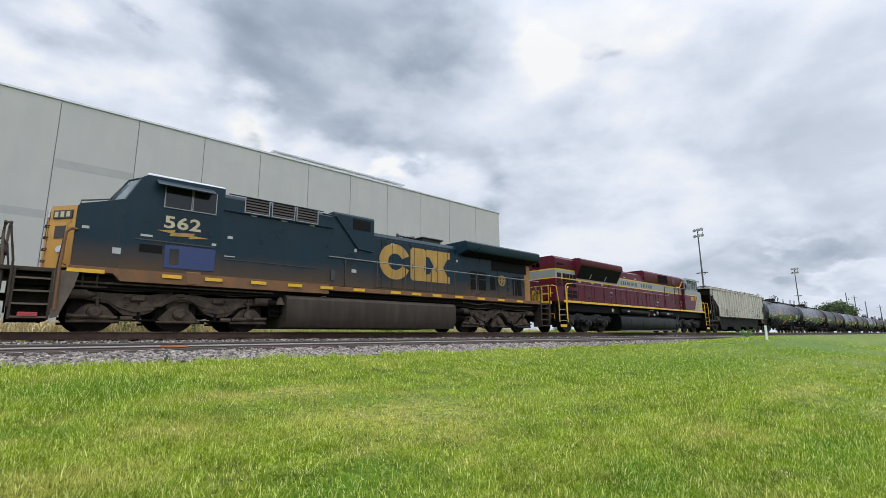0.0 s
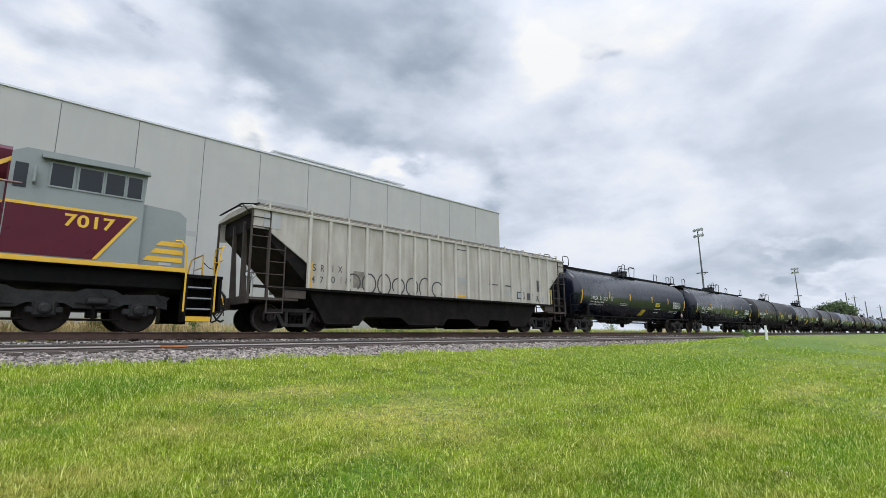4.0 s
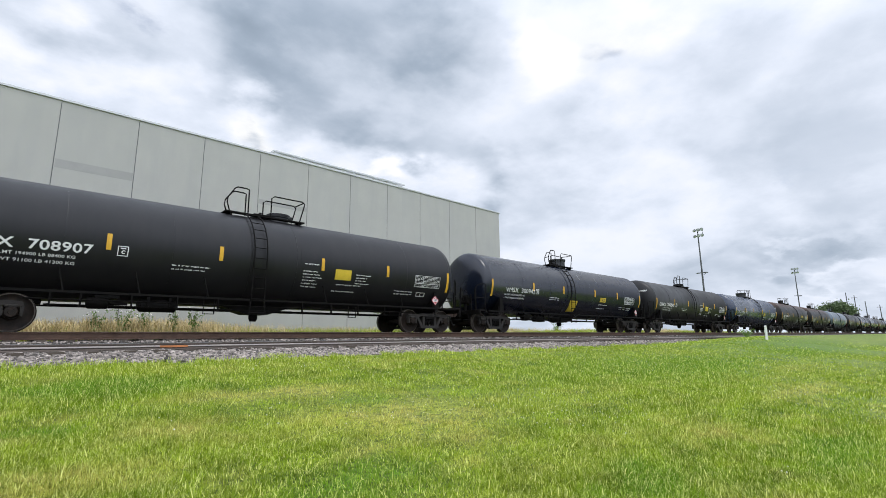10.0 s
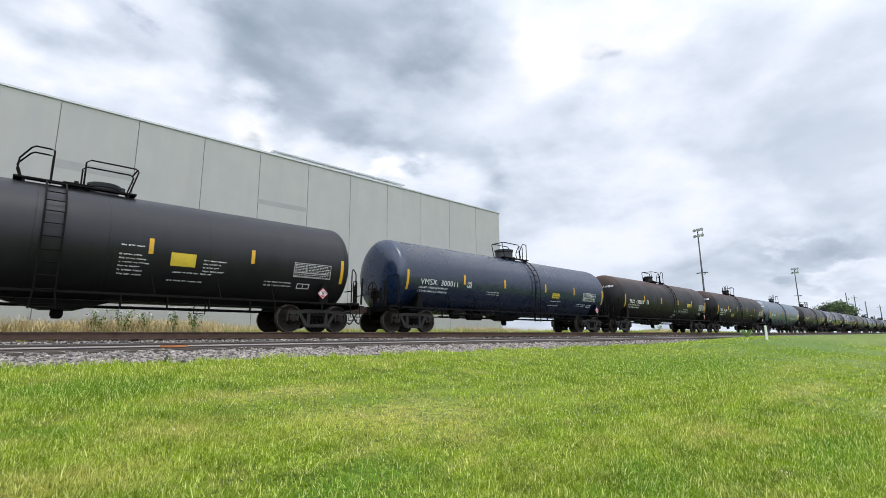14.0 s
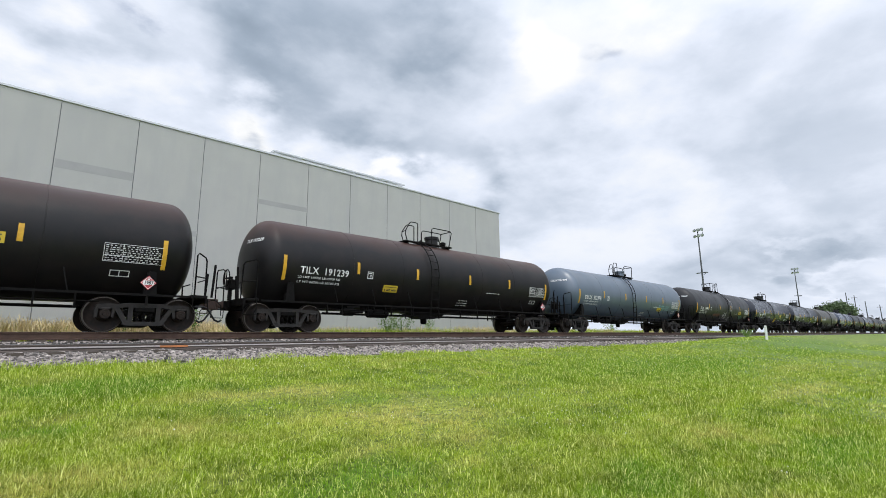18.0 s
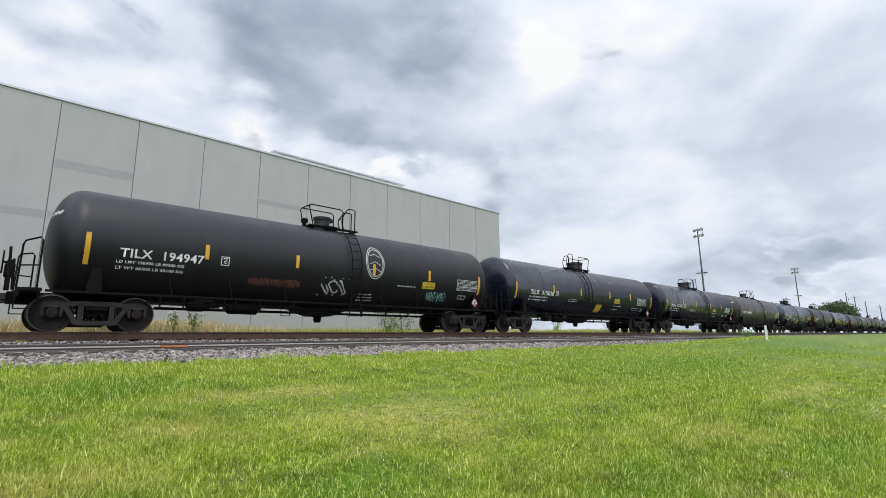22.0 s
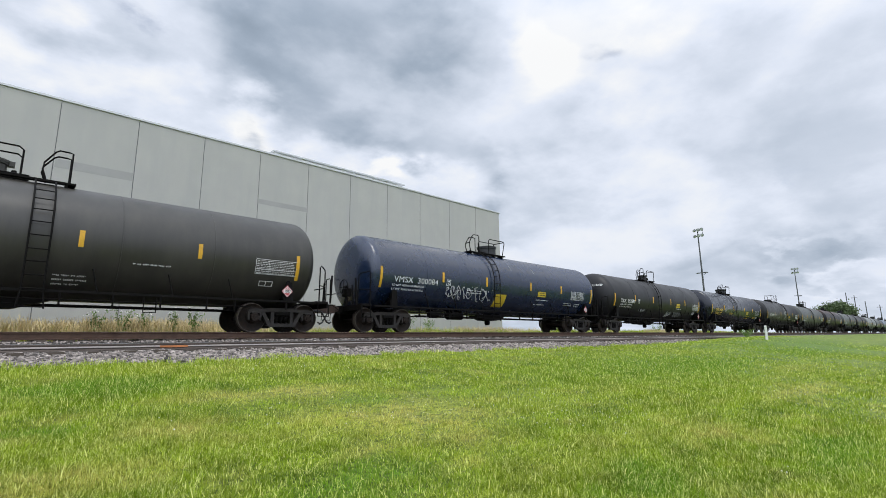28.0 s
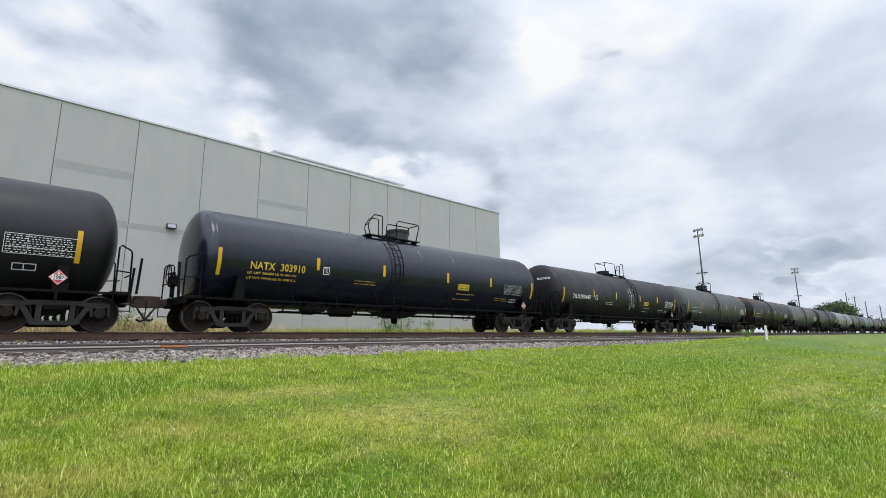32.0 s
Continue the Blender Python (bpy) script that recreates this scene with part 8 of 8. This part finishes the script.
WALKWAY = "glossy black tank car with roof walkway, ladders and white lettering"
JACKET = "glossy black jacketed tank car with yellow reflectors and white lettering"
DULL = "dull charcoal tank car with yellow reflectors and white lettering"
MATT = "matt black round-ended tank car with white lettering"
RUSTED = "matt black round-ended tank car with brown rust stains along the top"
FLEET = [     # place, tank, paint, mark, lettering, label, weights, sprayed marks, written span, ladder, manway
    (73.23, "walkway", BLACK_GLOSS, "VMSX 311072", None, WALKWAY, ("LD LMT 196500 LB 89150 KG", "LT WT 87700 LB 39350 KG"), (("lozenge", 0.25, 0.62, 0.43, 1.12, 0.16),), (-6.59, -4.67), -0.45, 0.17),
    (91.27, "walkway", BLACK_GLOSS, "VMSX 310244", None, "glossy black tank car with roof walkway and pale green graffiti", ("LD LMT 197700 LB 89650 KG", "LT WT 88300 LB 40050 KG"), (("tag", -0.75, 1.36, 2.7, 0.55, TAG_GREEN, 3, 0.030), ("tag", 3.0, 1.34, 2.6, 0.55, TAG_GREEN, 8, 0.030), ("tag", -3.9, 1.45, 0.8, 0.14, TAG_GREEN, 9, 0.02)), (-6.59, -4.47), -0.45, 0.17),
    (109.32, "jacket", BLACK_MATTE, "GBRX 708907", None, DULL, ("LD LMT 194900 LB 88400 KG", "LT WT 91100 LB 41300 KG"), (("square",),), (-7.29, -4.71), -0.5, 0.68),
    (127.42, "jacket", BLACK_GLOSS, "VMSX 300942", None, JACKET, ("LD LMT 195200 LB 88500 KG", "LT WT 90800 LB 41200 KG"), (("lozenge", -0.82, 0.74, 0.60, 1.16, -0.05),), (-6.61, -4.29), -0.85, 0.15),
    (145.39, "jacket", BLACK_MATTE, "GBRX 708845", None, DULL, ("LD LMT 195000 LB 88400 KG", "LT WT 91000 LB 41300 KG"), (("square",),), (-7.16, -4.52), -0.40, 0.68),
    (163.58, "jacket", NAVY_GLOSS, "VMSX 300011", None, JACKET, ("LD LMT 195200 LB 89300 KG", "LT WT 90800 LB 41200 KG"), (), (-6.94, -4.82), 0.87, 0.2),
    (181.42, "round", BLACK_RUST, "TILX 195850", None, RUSTED, ("LD LMT 197300 LB 89500 KG", "LT WT 65700 LB 29800 KG"), (("tag", 0.9, 1.45, 2.9, 0.26, LETTER_GREY, 21, 0.014),), (-6.65, -4.55), 0.75, 0.0),
    (199.27, "round", BLACK_RUST, "TILX 191239", None, RUSTED, ("LD LMT 199300 LB 89900 KG", "LT WT 66700 LB 30100 KG"), (), (-6.66, -4.81), -0.73, 0.5),
    (217.05, "round", BLUE_GREY, "DBUX 302398", None, "pale blue-grey tank car with white lettering", ("LD LMT 198300 LB 83900 KG", "LT WT 64700 LB 29300 KG"), (("tag", 3.6, 1.55, 1.7, 0.4, TAG_TEAL, 33, 0.02),), (-6.65, -4.80), -0.6, 0.85),
    (235.34, "round", BLACK_MATTE, "TILX 194947", None, MATT, ("LD LMT 196700 LB 89200 KG", "LT WT 66300 LB 30100 KG"), (("oval", 1.5, 2.55, 0.80, 1.20, TAG_WHITE), ("tag", -0.65, 1.20, 1.05, 0.72, TAG_WHITE, 42, 0.045), ("tag", -3.1, 1.42, 1.7, 0.26, TAG_RUST, 43, 0.02), ("tag", 4.2, 1.25, 1.1, 0.42, TAG_TEAL, 41, 0.025)), (-6.51, -4.47), 0.64, 0.05),
    (252.87, "jacket", BLACK_GLOSS, "TILX 315636", None, JACKET, ("LD LMT 207200LB 93984KG", "LT WT 78800LB 35743KG"), (("lozenge", 0.20, 0.66, 0.45, 1.20, 0.06),), (-6.45, -4.41), -0.78, 0.3),
    (270.80, "jacket", BLACK_GLOSS, "VMSX 300520", None, JACKET, ("LD LMT 195400 LB 88650 KG", "LT WT 90600 LB 41120 KG"), (), (-6.87, -4.63), 0.9, 0.2),
    (288.67, "round", OLIVE, "GBRX 300809", None, "dull olive-black tank car with white lettering", None, (), (-6.8, -4.19), 0.65, -0.4),
    (306.84, "jacket", NAVY_GLOSS, "VMSX 300084", None, "glossy blue-black tank car with white sprayed graffiti", ("LD LMT 195000 LB 88500 KG", "LT WT 90900 LB 41200 KG"), (("lozenge", -0.90, 0.78, 0.58, 1.18, -0.02), ("tag", -4.15, 1.38, 1.55, 0.62, TAG_WHITE, 51, 0.034), ("tag", -2.42, 1.30, 1.2, 0.72, TAG_WHITE, 52, 0.036)), (-6.99, -4.70), -1.03, 0.1),
    (324.58, "round", BLACK_MATTE, "TILX 193550", None, MATT, ("LD LMT 195200 LB 88550 KG", "LT WT 67800 LB 30750 KG"), (("tag", 1.0, 1.25, 0.9, 0.3, LETTER_GREY, 55, 0.02), ("tag", 2.3, 1.15, 1.5, 0.4, LETTER_GREY, 56, 0.02), ("tag", -3.6, 1.40, 0.9, 0.2, LETTER_GREY, 57, 0.015)), (-6.45, -4.44), -0.7, 0.3),
    (342.70, "jacket", BLACK_GLOSS, "NATX 303910", LETTER_YELLOW, "glossy black tank car with yellow lettering", ("LD LMT 206600 LB 93 690 KG", "LT WT 79400 LB 36 000 KG"), (), (-6.69, -4.87), -1.0, 0.15),
    (360.86, "jacket", BLACK_MATTE, "TILX290445", None, "dull black tank car with sprayed graffiti up its side", None, (("tag", 0.2, 1.35, 0.8, 1.8, TAG_WHITE, 61, 0.04),), (-6.72, -4.80), 0.9, -0.3),
    (378.80, "jacket", GREEN_GREY, "", None, "dull grey-green tank car", None, (), (-6.7, -4.7), -0.6, 0.3),
]
for x, kind, paint, number, letters, label, weights, extras, span, ladder, manway in FLEET:
    CARS.append(tank_car(x, kind, paint, number, letters, label, 0.225, weights, extras, span, bool(number), ladder, manway))
LATER = ((BLACK_RUST, "round"), (GREEN_GREY, "jacket"), (BLACK_MATTE, "jacket"), (PALE_GREY, "jacket"), (GREEN_GREY, "jacket"), (BLUE_GREY, "jacket"), (GREEN_GREY, "round"), (BLACK_MATTE, "jacket"))
for i in range(15):
    paint, kind = LATER[i % 8]
    CARS.append(tank_car(378.80 + 18.05 * (i + 1), kind, paint, "", None, {BLACK_RUST: RUSTED, GREEN_GREY: "dull grey-green tank car", BLUE_GREY: "pale blue-grey tank car", PALE_GREY: "light grey tank car"}.get(paint, DULL), near=False))


# ---- trees and far growth ----
def tree(x, y, tall, wide, seed):
    rng = np.random.default_rng(seed)
    t = tagged(new("tree"), "distant broad green leafy tree", "tree", group="distant trees")
    t.location = (x, y, -0.12)
    trunk = Shape().tube([(0, 0, 0), (0.1, 0, tall * 0.3), (0.0, 0.2, tall * 0.6)], 0.35, 8, 0.12)
    for i in range(7):
        a = i * 0.9
        trunk.tube([(0.05, 0, tall * (0.25 + 0.05 * i)), (wide * 0.2 * math.cos(a), wide * 0.2 * math.sin(a), tall * (0.45 + 0.04 * i)), (wide * 0.4 * math.cos(a), wide * 0.4 * math.sin(a), tall * (0.6 + 0.03 * i))], 0.14, 6, 0.04)
    part("trunk", trunk, BARK, t)
    n = 6400
    lobes = rng.uniform(-1, 1, (14, 3)) * (wide * 0.38, wide * 0.38, tall * 0.22) + (0, 0, tall * 0.66)
    c = lobes[rng.integers(0, 14, n)] + rng.normal(0, 1, (n, 3)) * (wide * 0.11, wide * 0.11, tall * 0.07)
    d1, d2 = rng.normal(0, 1, (n, 3)), rng.normal(0, 1, (n, 3))
    d1 /= np.linalg.norm(d1, axis=1)[:, None]
    d2 = np.cross(d1, d2)
    d2 /= np.linalg.norm(d2, axis=1)[:, None]
    k = rng.uniform(0.22, 0.50, (n, 1))
    v = np.stack([c - d1 * k, c - d2 * k * 0.6, c + d1 * k, c + d2 * k * 0.6], 1).reshape(-1, 3)
    me = big_mesh("crown", v, np.arange(4 * n).reshape(-1, 4))
    me.materials.append(LEAF)
    ob = new("crown", me)
    ob.parent = t


for i, (x, y, h, w) in enumerate(((262, 37.5, 13.6, 14), (258, 32.0, 12.6, 10), (275, 44.0, 12.6, 13))):
    tree(x, y, h, w, 70 + i)

# ---- grass, flowers, weeds ----
def blades(n, x, y, z, height, width, lean, rng):
    """Bent tapering blades rooted at x, y, z: three triangles each."""
    a = rng.uniform(0, 2 * np.pi, n)
    side = np.stack([np.cos(a), np.sin(a), np.zeros(n)], -1) * width[:, None] * 0.5
    b = a + np.pi / 2 + rng.uniform(-0.6, 0.6, n)
    out = np.stack([np.cos(b), np.sin(b), np.zeros(n)], -1) * (height * lean)[:, None]
    up = np.zeros((n, 3))
    up[:, 2] = height
    p = np.stack([x, y, z], -1)
    mid = p + up * 0.58 + out * 0.35
    tip = p + up * np.sqrt(np.maximum(0.15, 1 - 0.5 * lean ** 2))[:, None] + out
    v = np.stack([p - side, p + side, mid - side * 0.75, mid + side * 0.75, tip], 1).reshape(-1, 3)
    i = 5 * np.arange(n)[:, None]
    f = np.concatenate([i + (0, 1, 3), i + (0, 3, 2), i + (2, 3, 4)], 0)
    return v, f


def ground_at(x, y):
    lawn = np.where(y < 1.5, -1.443 - 0.02 * (1.5 - np.maximum(y, -12)), -0.62 - 0.098 * (9.9 - np.minimum(y, 9.9)))
    s = lambda a, b, q: np.clip((q - a) / (b - a), 0, 1) ** 2 * (3 - 2 * np.clip((q - a) / (b - a), 0, 1))
    return lawn + 0.25 * s(20, 46, x) * s(4.0, 9.4, y)


def clumps(x, y, k, seed):
    """A smooth patchy value between 0 and 1."""
    r = np.random.default_rng(seed)
    v = np.zeros_like(x)
    for i in range(5):
        a, ph = r.uniform(0, 6.28), r.uniform(0, 6.28)
        f = k * 1.7 ** i
        v += np.sin(f * (x * np.cos(a) + y * np.sin(a)) + ph + 1.3 * np.sin(0.6 * f * (y * np.cos(a) - x * np.sin(a)) + ph * 2)) / 1.35 ** i
    return np.clip(0.5 + 0.22 * v, 0, 1)


def slivers(n, x, y, z, height, width, lean, rng):
    """Simple blades for the lawn farther off: one triangle each."""
    a = rng.uniform(0, 2 * np.pi, n)
    side = np.stack([np.cos(a), np.sin(a), np.zeros(n)], -1) * width[:, None] * 0.5
    b = a + np.pi / 2 + rng.uniform(-0.6, 0.6, n)
    p = np.stack([x, y, z], -1)
    tip = p + np.stack([np.cos(b) * height * lean, np.sin(b) * height * lean, height], -1)
    return np.stack([p - side, p + side, tip], 1).reshape(-1, 3), np.arange(3 * n).reshape(-1, 3)


def lawn_blades():
    """Fine bent blades near the middle of the lawn, simpler ones farther off and round about."""
    rng = np.random.default_rng(11)
    n1, n2, n3 = 370000, 640000, 230000
    r = np.concatenate([np.sqrt(rng.uniform(0.2 ** 2, 5.6 ** 2, n1)), 5.6 * np.exp(rng.uniform(0, np.log(9.0), n2))])
    th = np.concatenate([rng.uniform(radians(-10), radians(101), n1) + rng.normal(0, 0.12, n1), rng.uniform(radians(-3), radians(93), n2) + rng.normal(0, 0.03, n2)])
    x, y = r * np.sin(th), r * np.cos(th)
    xo, yo = rng.uniform(-22, 45, n3), rng.uniform(-14, 9.6, n3)
    ro, to = np.hypot(xo, yo), np.degrees(np.arctan2(xo, yo)) + rng.normal(0, 7, n3)
    out = ((ro < 5.6) & ((to < -4) | (to > 96))) | ((ro >= 5.6) & ((to < -1) | (to > 91)))
    x, y, r = np.concatenate([x, xo[out]]), np.concatenate([y, yo[out]]), np.concatenate([r, np.maximum(ro[out], 8.0)])
    edge = 9.75 + 0.28 * np.sin(1.7 * x) + 0.2 * np.sin(4.3 * x + 1) + 0.15 * np.sin(9.1 * x) + rng.normal(0, 0.12, len(x)) + np.clip((x - 18) / 20, 0, 1) * 0.5
    near = np.arange(len(x)) < n1
    keep = y < edge
    x, y, r, near = x[keep], y[keep], r[keep], near[keep]
    n = len(x)
    h = 0.032 + 0.040 * rng.random(n) + 0.07 * np.clip(clumps(x, y, 1.6, 4) - 0.55, 0, 1) + 0.05 * np.clip(clumps(x, y, 9.0, 14) - 0.5, 0, 1)
    h *= rng.uniform(0.7, 1.3, n)
    h = np.where(rng.random(n) < 0.02, h * 1.6, h)
    h *= np.clip(1.05 - 0.012 * r, 0.6, 1) * np.where(y > 9.2, 1.5, 1.0)
    w = rng.uniform(0.005, 0.011, n) * np.clip(r / 5.5, 1, 9) ** 0.72
    z, lean = ground_at(x, y) - 0.012, rng.uniform(0.1, 0.85, n)
    v1, f1 = blades(near.sum(), *(q[near] for q in (x, y, z, h, w, lean)), rng)
    v2, f2 = slivers((~near).sum(), *(q[~near] for q in (x, y, z, h, w * 1.25, lean)), rng)
    return big_mesh("lawn_grass", np.concatenate([v1, v2]), np.concatenate([f1, f2 + len(v1)]))


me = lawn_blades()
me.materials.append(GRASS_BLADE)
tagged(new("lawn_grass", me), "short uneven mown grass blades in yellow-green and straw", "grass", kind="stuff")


def flowers():
    rng = np.random.default_rng(8)
    n = 1500
    r = 5.0 * np.exp(rng.uniform(0, 1.7, n))
    th = rng.uniform(radians(12), radians(84), n)
    x, y = r * np.sin(th), r * np.cos(th)
    keep = (clumps(x, y, 0.7, 9) > 0.56) & (y < 9.3)
    x, y = x[keep], y[keep]
    n = len(x)
    z = ground_at(x, y) + rng.uniform(0.06, 0.12, n)
    k = rng.uniform(0.005, 0.009, n)[:, None, None]
    o = np.array([(1, 0, 0), (-1, 0, 0), (0, 1, 0), (0, -1, 0), (0, 0, 1), (0, 0, -1)], float)[None] * k
    v = (np.stack([x, y, z], -1)[:, None] + o).reshape(-1, 3)
    t = np.array([(0, 2, 4), (2, 1, 4), (1, 3, 4), (3, 0, 4), (2, 0, 5), (1, 2, 5), (3, 1, 5), (0, 3, 5)])
    return big_mesh("clover_flowers", v, (t[None] + 6 * np.arange(n)[:, None, None]).reshape(-1, 3))


me = flowers()
me.materials.append(FLOWER)
tagged(new("clover_flowers", me), "scattered small white clover flowers in the lawn", "clover", kind="stuff")


def verge(name, n, x0, x1, y0, y1, h0, h1, mat, label, seed, thresh):
    rng = np.random.default_rng(seed)
    x, y = rng.uniform(x0, x1, n), rng.uniform(y0, y1, n)
    c = clumps(x, y * 2, 0.45, seed)
    keep = c > thresh
    x, y, c = x[keep], y[keep], c[keep]
    n = len(x)
    h = rng.uniform(h0, h1, n) * (0.6 + 0.7 * c)
    me = big_mesh(name, *blades(n, x, y, np.full(n, -0.64) + 0.50 * np.clip((y - 17.8) / 2.2, 0, 1), h, rng.uniform(0.012, 0.03, n), rng.uniform(0.1, 0.6, n), rng))
    me.materials.append(mat)
    tagged(new(name, me), label, "grass", kind="stuff")


verge("verge_grass", 80000, -6, 75, 19.0, 25.9, 0.22, 0.52, GRASS_BLADE, "rough green grass between the track and the wall", 21, 0.15)
verge("dry_grass", 26000, -6, 7.5, 19.2, 25.5, 0.35, 0.8, DRYWEED, "tall dry tan grass behind the track", 22, 0.30)
verge("pale_grass", 36000, 7.5, 70, 19.2, 25.5, 0.3, 0.65, DRYWEED, "pale seeding grass behind the track", 24, 0.56)
verge("far_grass", 20000, 30, 150, 19, 60, 0.2, 0.5, GRASS_BLADE, "rough grass beyond the track", 23, 0.2)


def weed(x, y, tall, wide, seed, flowers_too):
    """A leafy weed bush: stems and many small leaves."""
    rng = np.random.default_rng(seed)
    t = tagged(new("weed_plant"), "tall green leafy weed growing behind the track", "weed", group="trackside weeds")
    t.location = (x, y, ground_z(x, y) - 0.02)
    tips = []
    for i in range(9):
        a, l = rng.uniform(0, 6.28), rng.uniform(0.7, 1.0) * tall
        d = rng.uniform(0.1, 0.5) * wide
        part("stem", Shape().tube([(0, 0, 0), (0.4 * d * math.cos(a), 0.4 * d * math.sin(a), 0.55 * l), (d * math.cos(a), d * math.sin(a), l)], 0.012, 5, 0.004), WEED, t)
        tips.append((d * math.cos(a), d * math.sin(a), l))
    n = int(170 * max(1.0, wide * tall))
    k = rng.integers(0, 9, n)
    f = rng.uniform(0.2, 1.0, n)[:, None]
    c = np.array(tips)[k] * f * np.array([1, 1, 1]) + rng.normal(0, 0.06 * wide, (n, 3))
    c[:, 2] = np.maximum(c[:, 2], 0.05)
    d1, d2 = rng.normal(0, 1, (n, 3)), rng.normal(0, 1, (n, 3))
    d1 /= np.linalg.norm(d1, axis=1)[:, None]
    d2 = np.cross(d1, d2)
    d2 /= np.linalg.norm(d2, axis=1)[:, None]
    q = rng.uniform(0.03, 0.07, (n, 1))
    me = big_mesh("foliage", np.stack([c - d1 * q, c - d2 * q * 0.45, c + d1 * q, c + d2 * q * 0.45], 1).reshape(-1, 3), np.arange(4 * n).reshape(-1, 4))
    me.materials.append(WEED)
    ob = new("foliage", me)
    ob.parent = t
    if flowers_too:
        for tip in tips[::2]:
            head = Shape()
            for i in range(7):
                u = Vector(tip) + Vector(rng.normal(0, 1, 3)) * 0.045
                head.add([u + Vector(q) * 0.020 for q in ((1, 0, 0), (-1, 0, 0), (0, 1, 0), (0, -1, 0), (0, 0, 1))], [(0, 2, 4), (2, 1, 4), (1, 3, 4), (3, 0, 4)])
            part("flower_head", head, FLOWER, t, "small white flower head", smooth=0)
    return t


for i, (x, y, h, w) in enumerate(((2.6, 19.6, 1.0, 0.8), (3.3, 19.7, 1.15, 0.9), (4.1, 20.2, 1.0, 0.7), (5.0, 20.0, 1.1, 0.8), (5.6, 19.6, 1.25, 0.8), (15.2, 20.3, 1.6, 2.0), (16.3, 20.6, 1.2, 1.5), (19.5, 22.0, 1.2, 0.9), (33.0, 22.0, 1.4, 1.6), (43.0, 22.5, 1.3, 1.8), (51.0, 21.5, 1.2, 1.5))):
    weed(x, y, h, w, 200 + i, True)
for i, (x, y, h, w) in enumerate(((39.5, 10.4, 0.55, 1.2), (41.5, 10.8, 0.6, 1.2))):
    weed(x, y, h, w, 240 + i, False)



def motions():
    """The train rolls past towards -x; its wheels turn with it."""
    def gone(t):
        k = (t - 16) / 16
        return 10.2972 * t + 0.0771 * k * k + 0.8125 * k ** 3 + 1.15 / (1 + math.exp((t - 1.25) / 0.4))
    stops = [0, 0.5, 1, 1.5, 2, 2.5, 3, 3.5] + list(range(4, 33, 2))
    for thing in CARS:
        x0 = thing.location.x
        walk(thing, [(t, pose(x0 - gone(t), LEVEL, 0)) for t in stops])
    first = {}
    for w, x, r in ROLLING:
        key = (x, r)
        if key not in first:
            walk(w, [(f / 30, pose(x, 0, r, 0, math.degrees(-gone(f / 30) / r), 0)) for f in range(0, 961)])
            first[key] = w
        else:
            src = first[key].animation_data
            w.rotation_mode = "QUATERNION"
            a = w.animation_data_create()
            a.action = src.action
            a.action_slot = src.action_slot


motions()
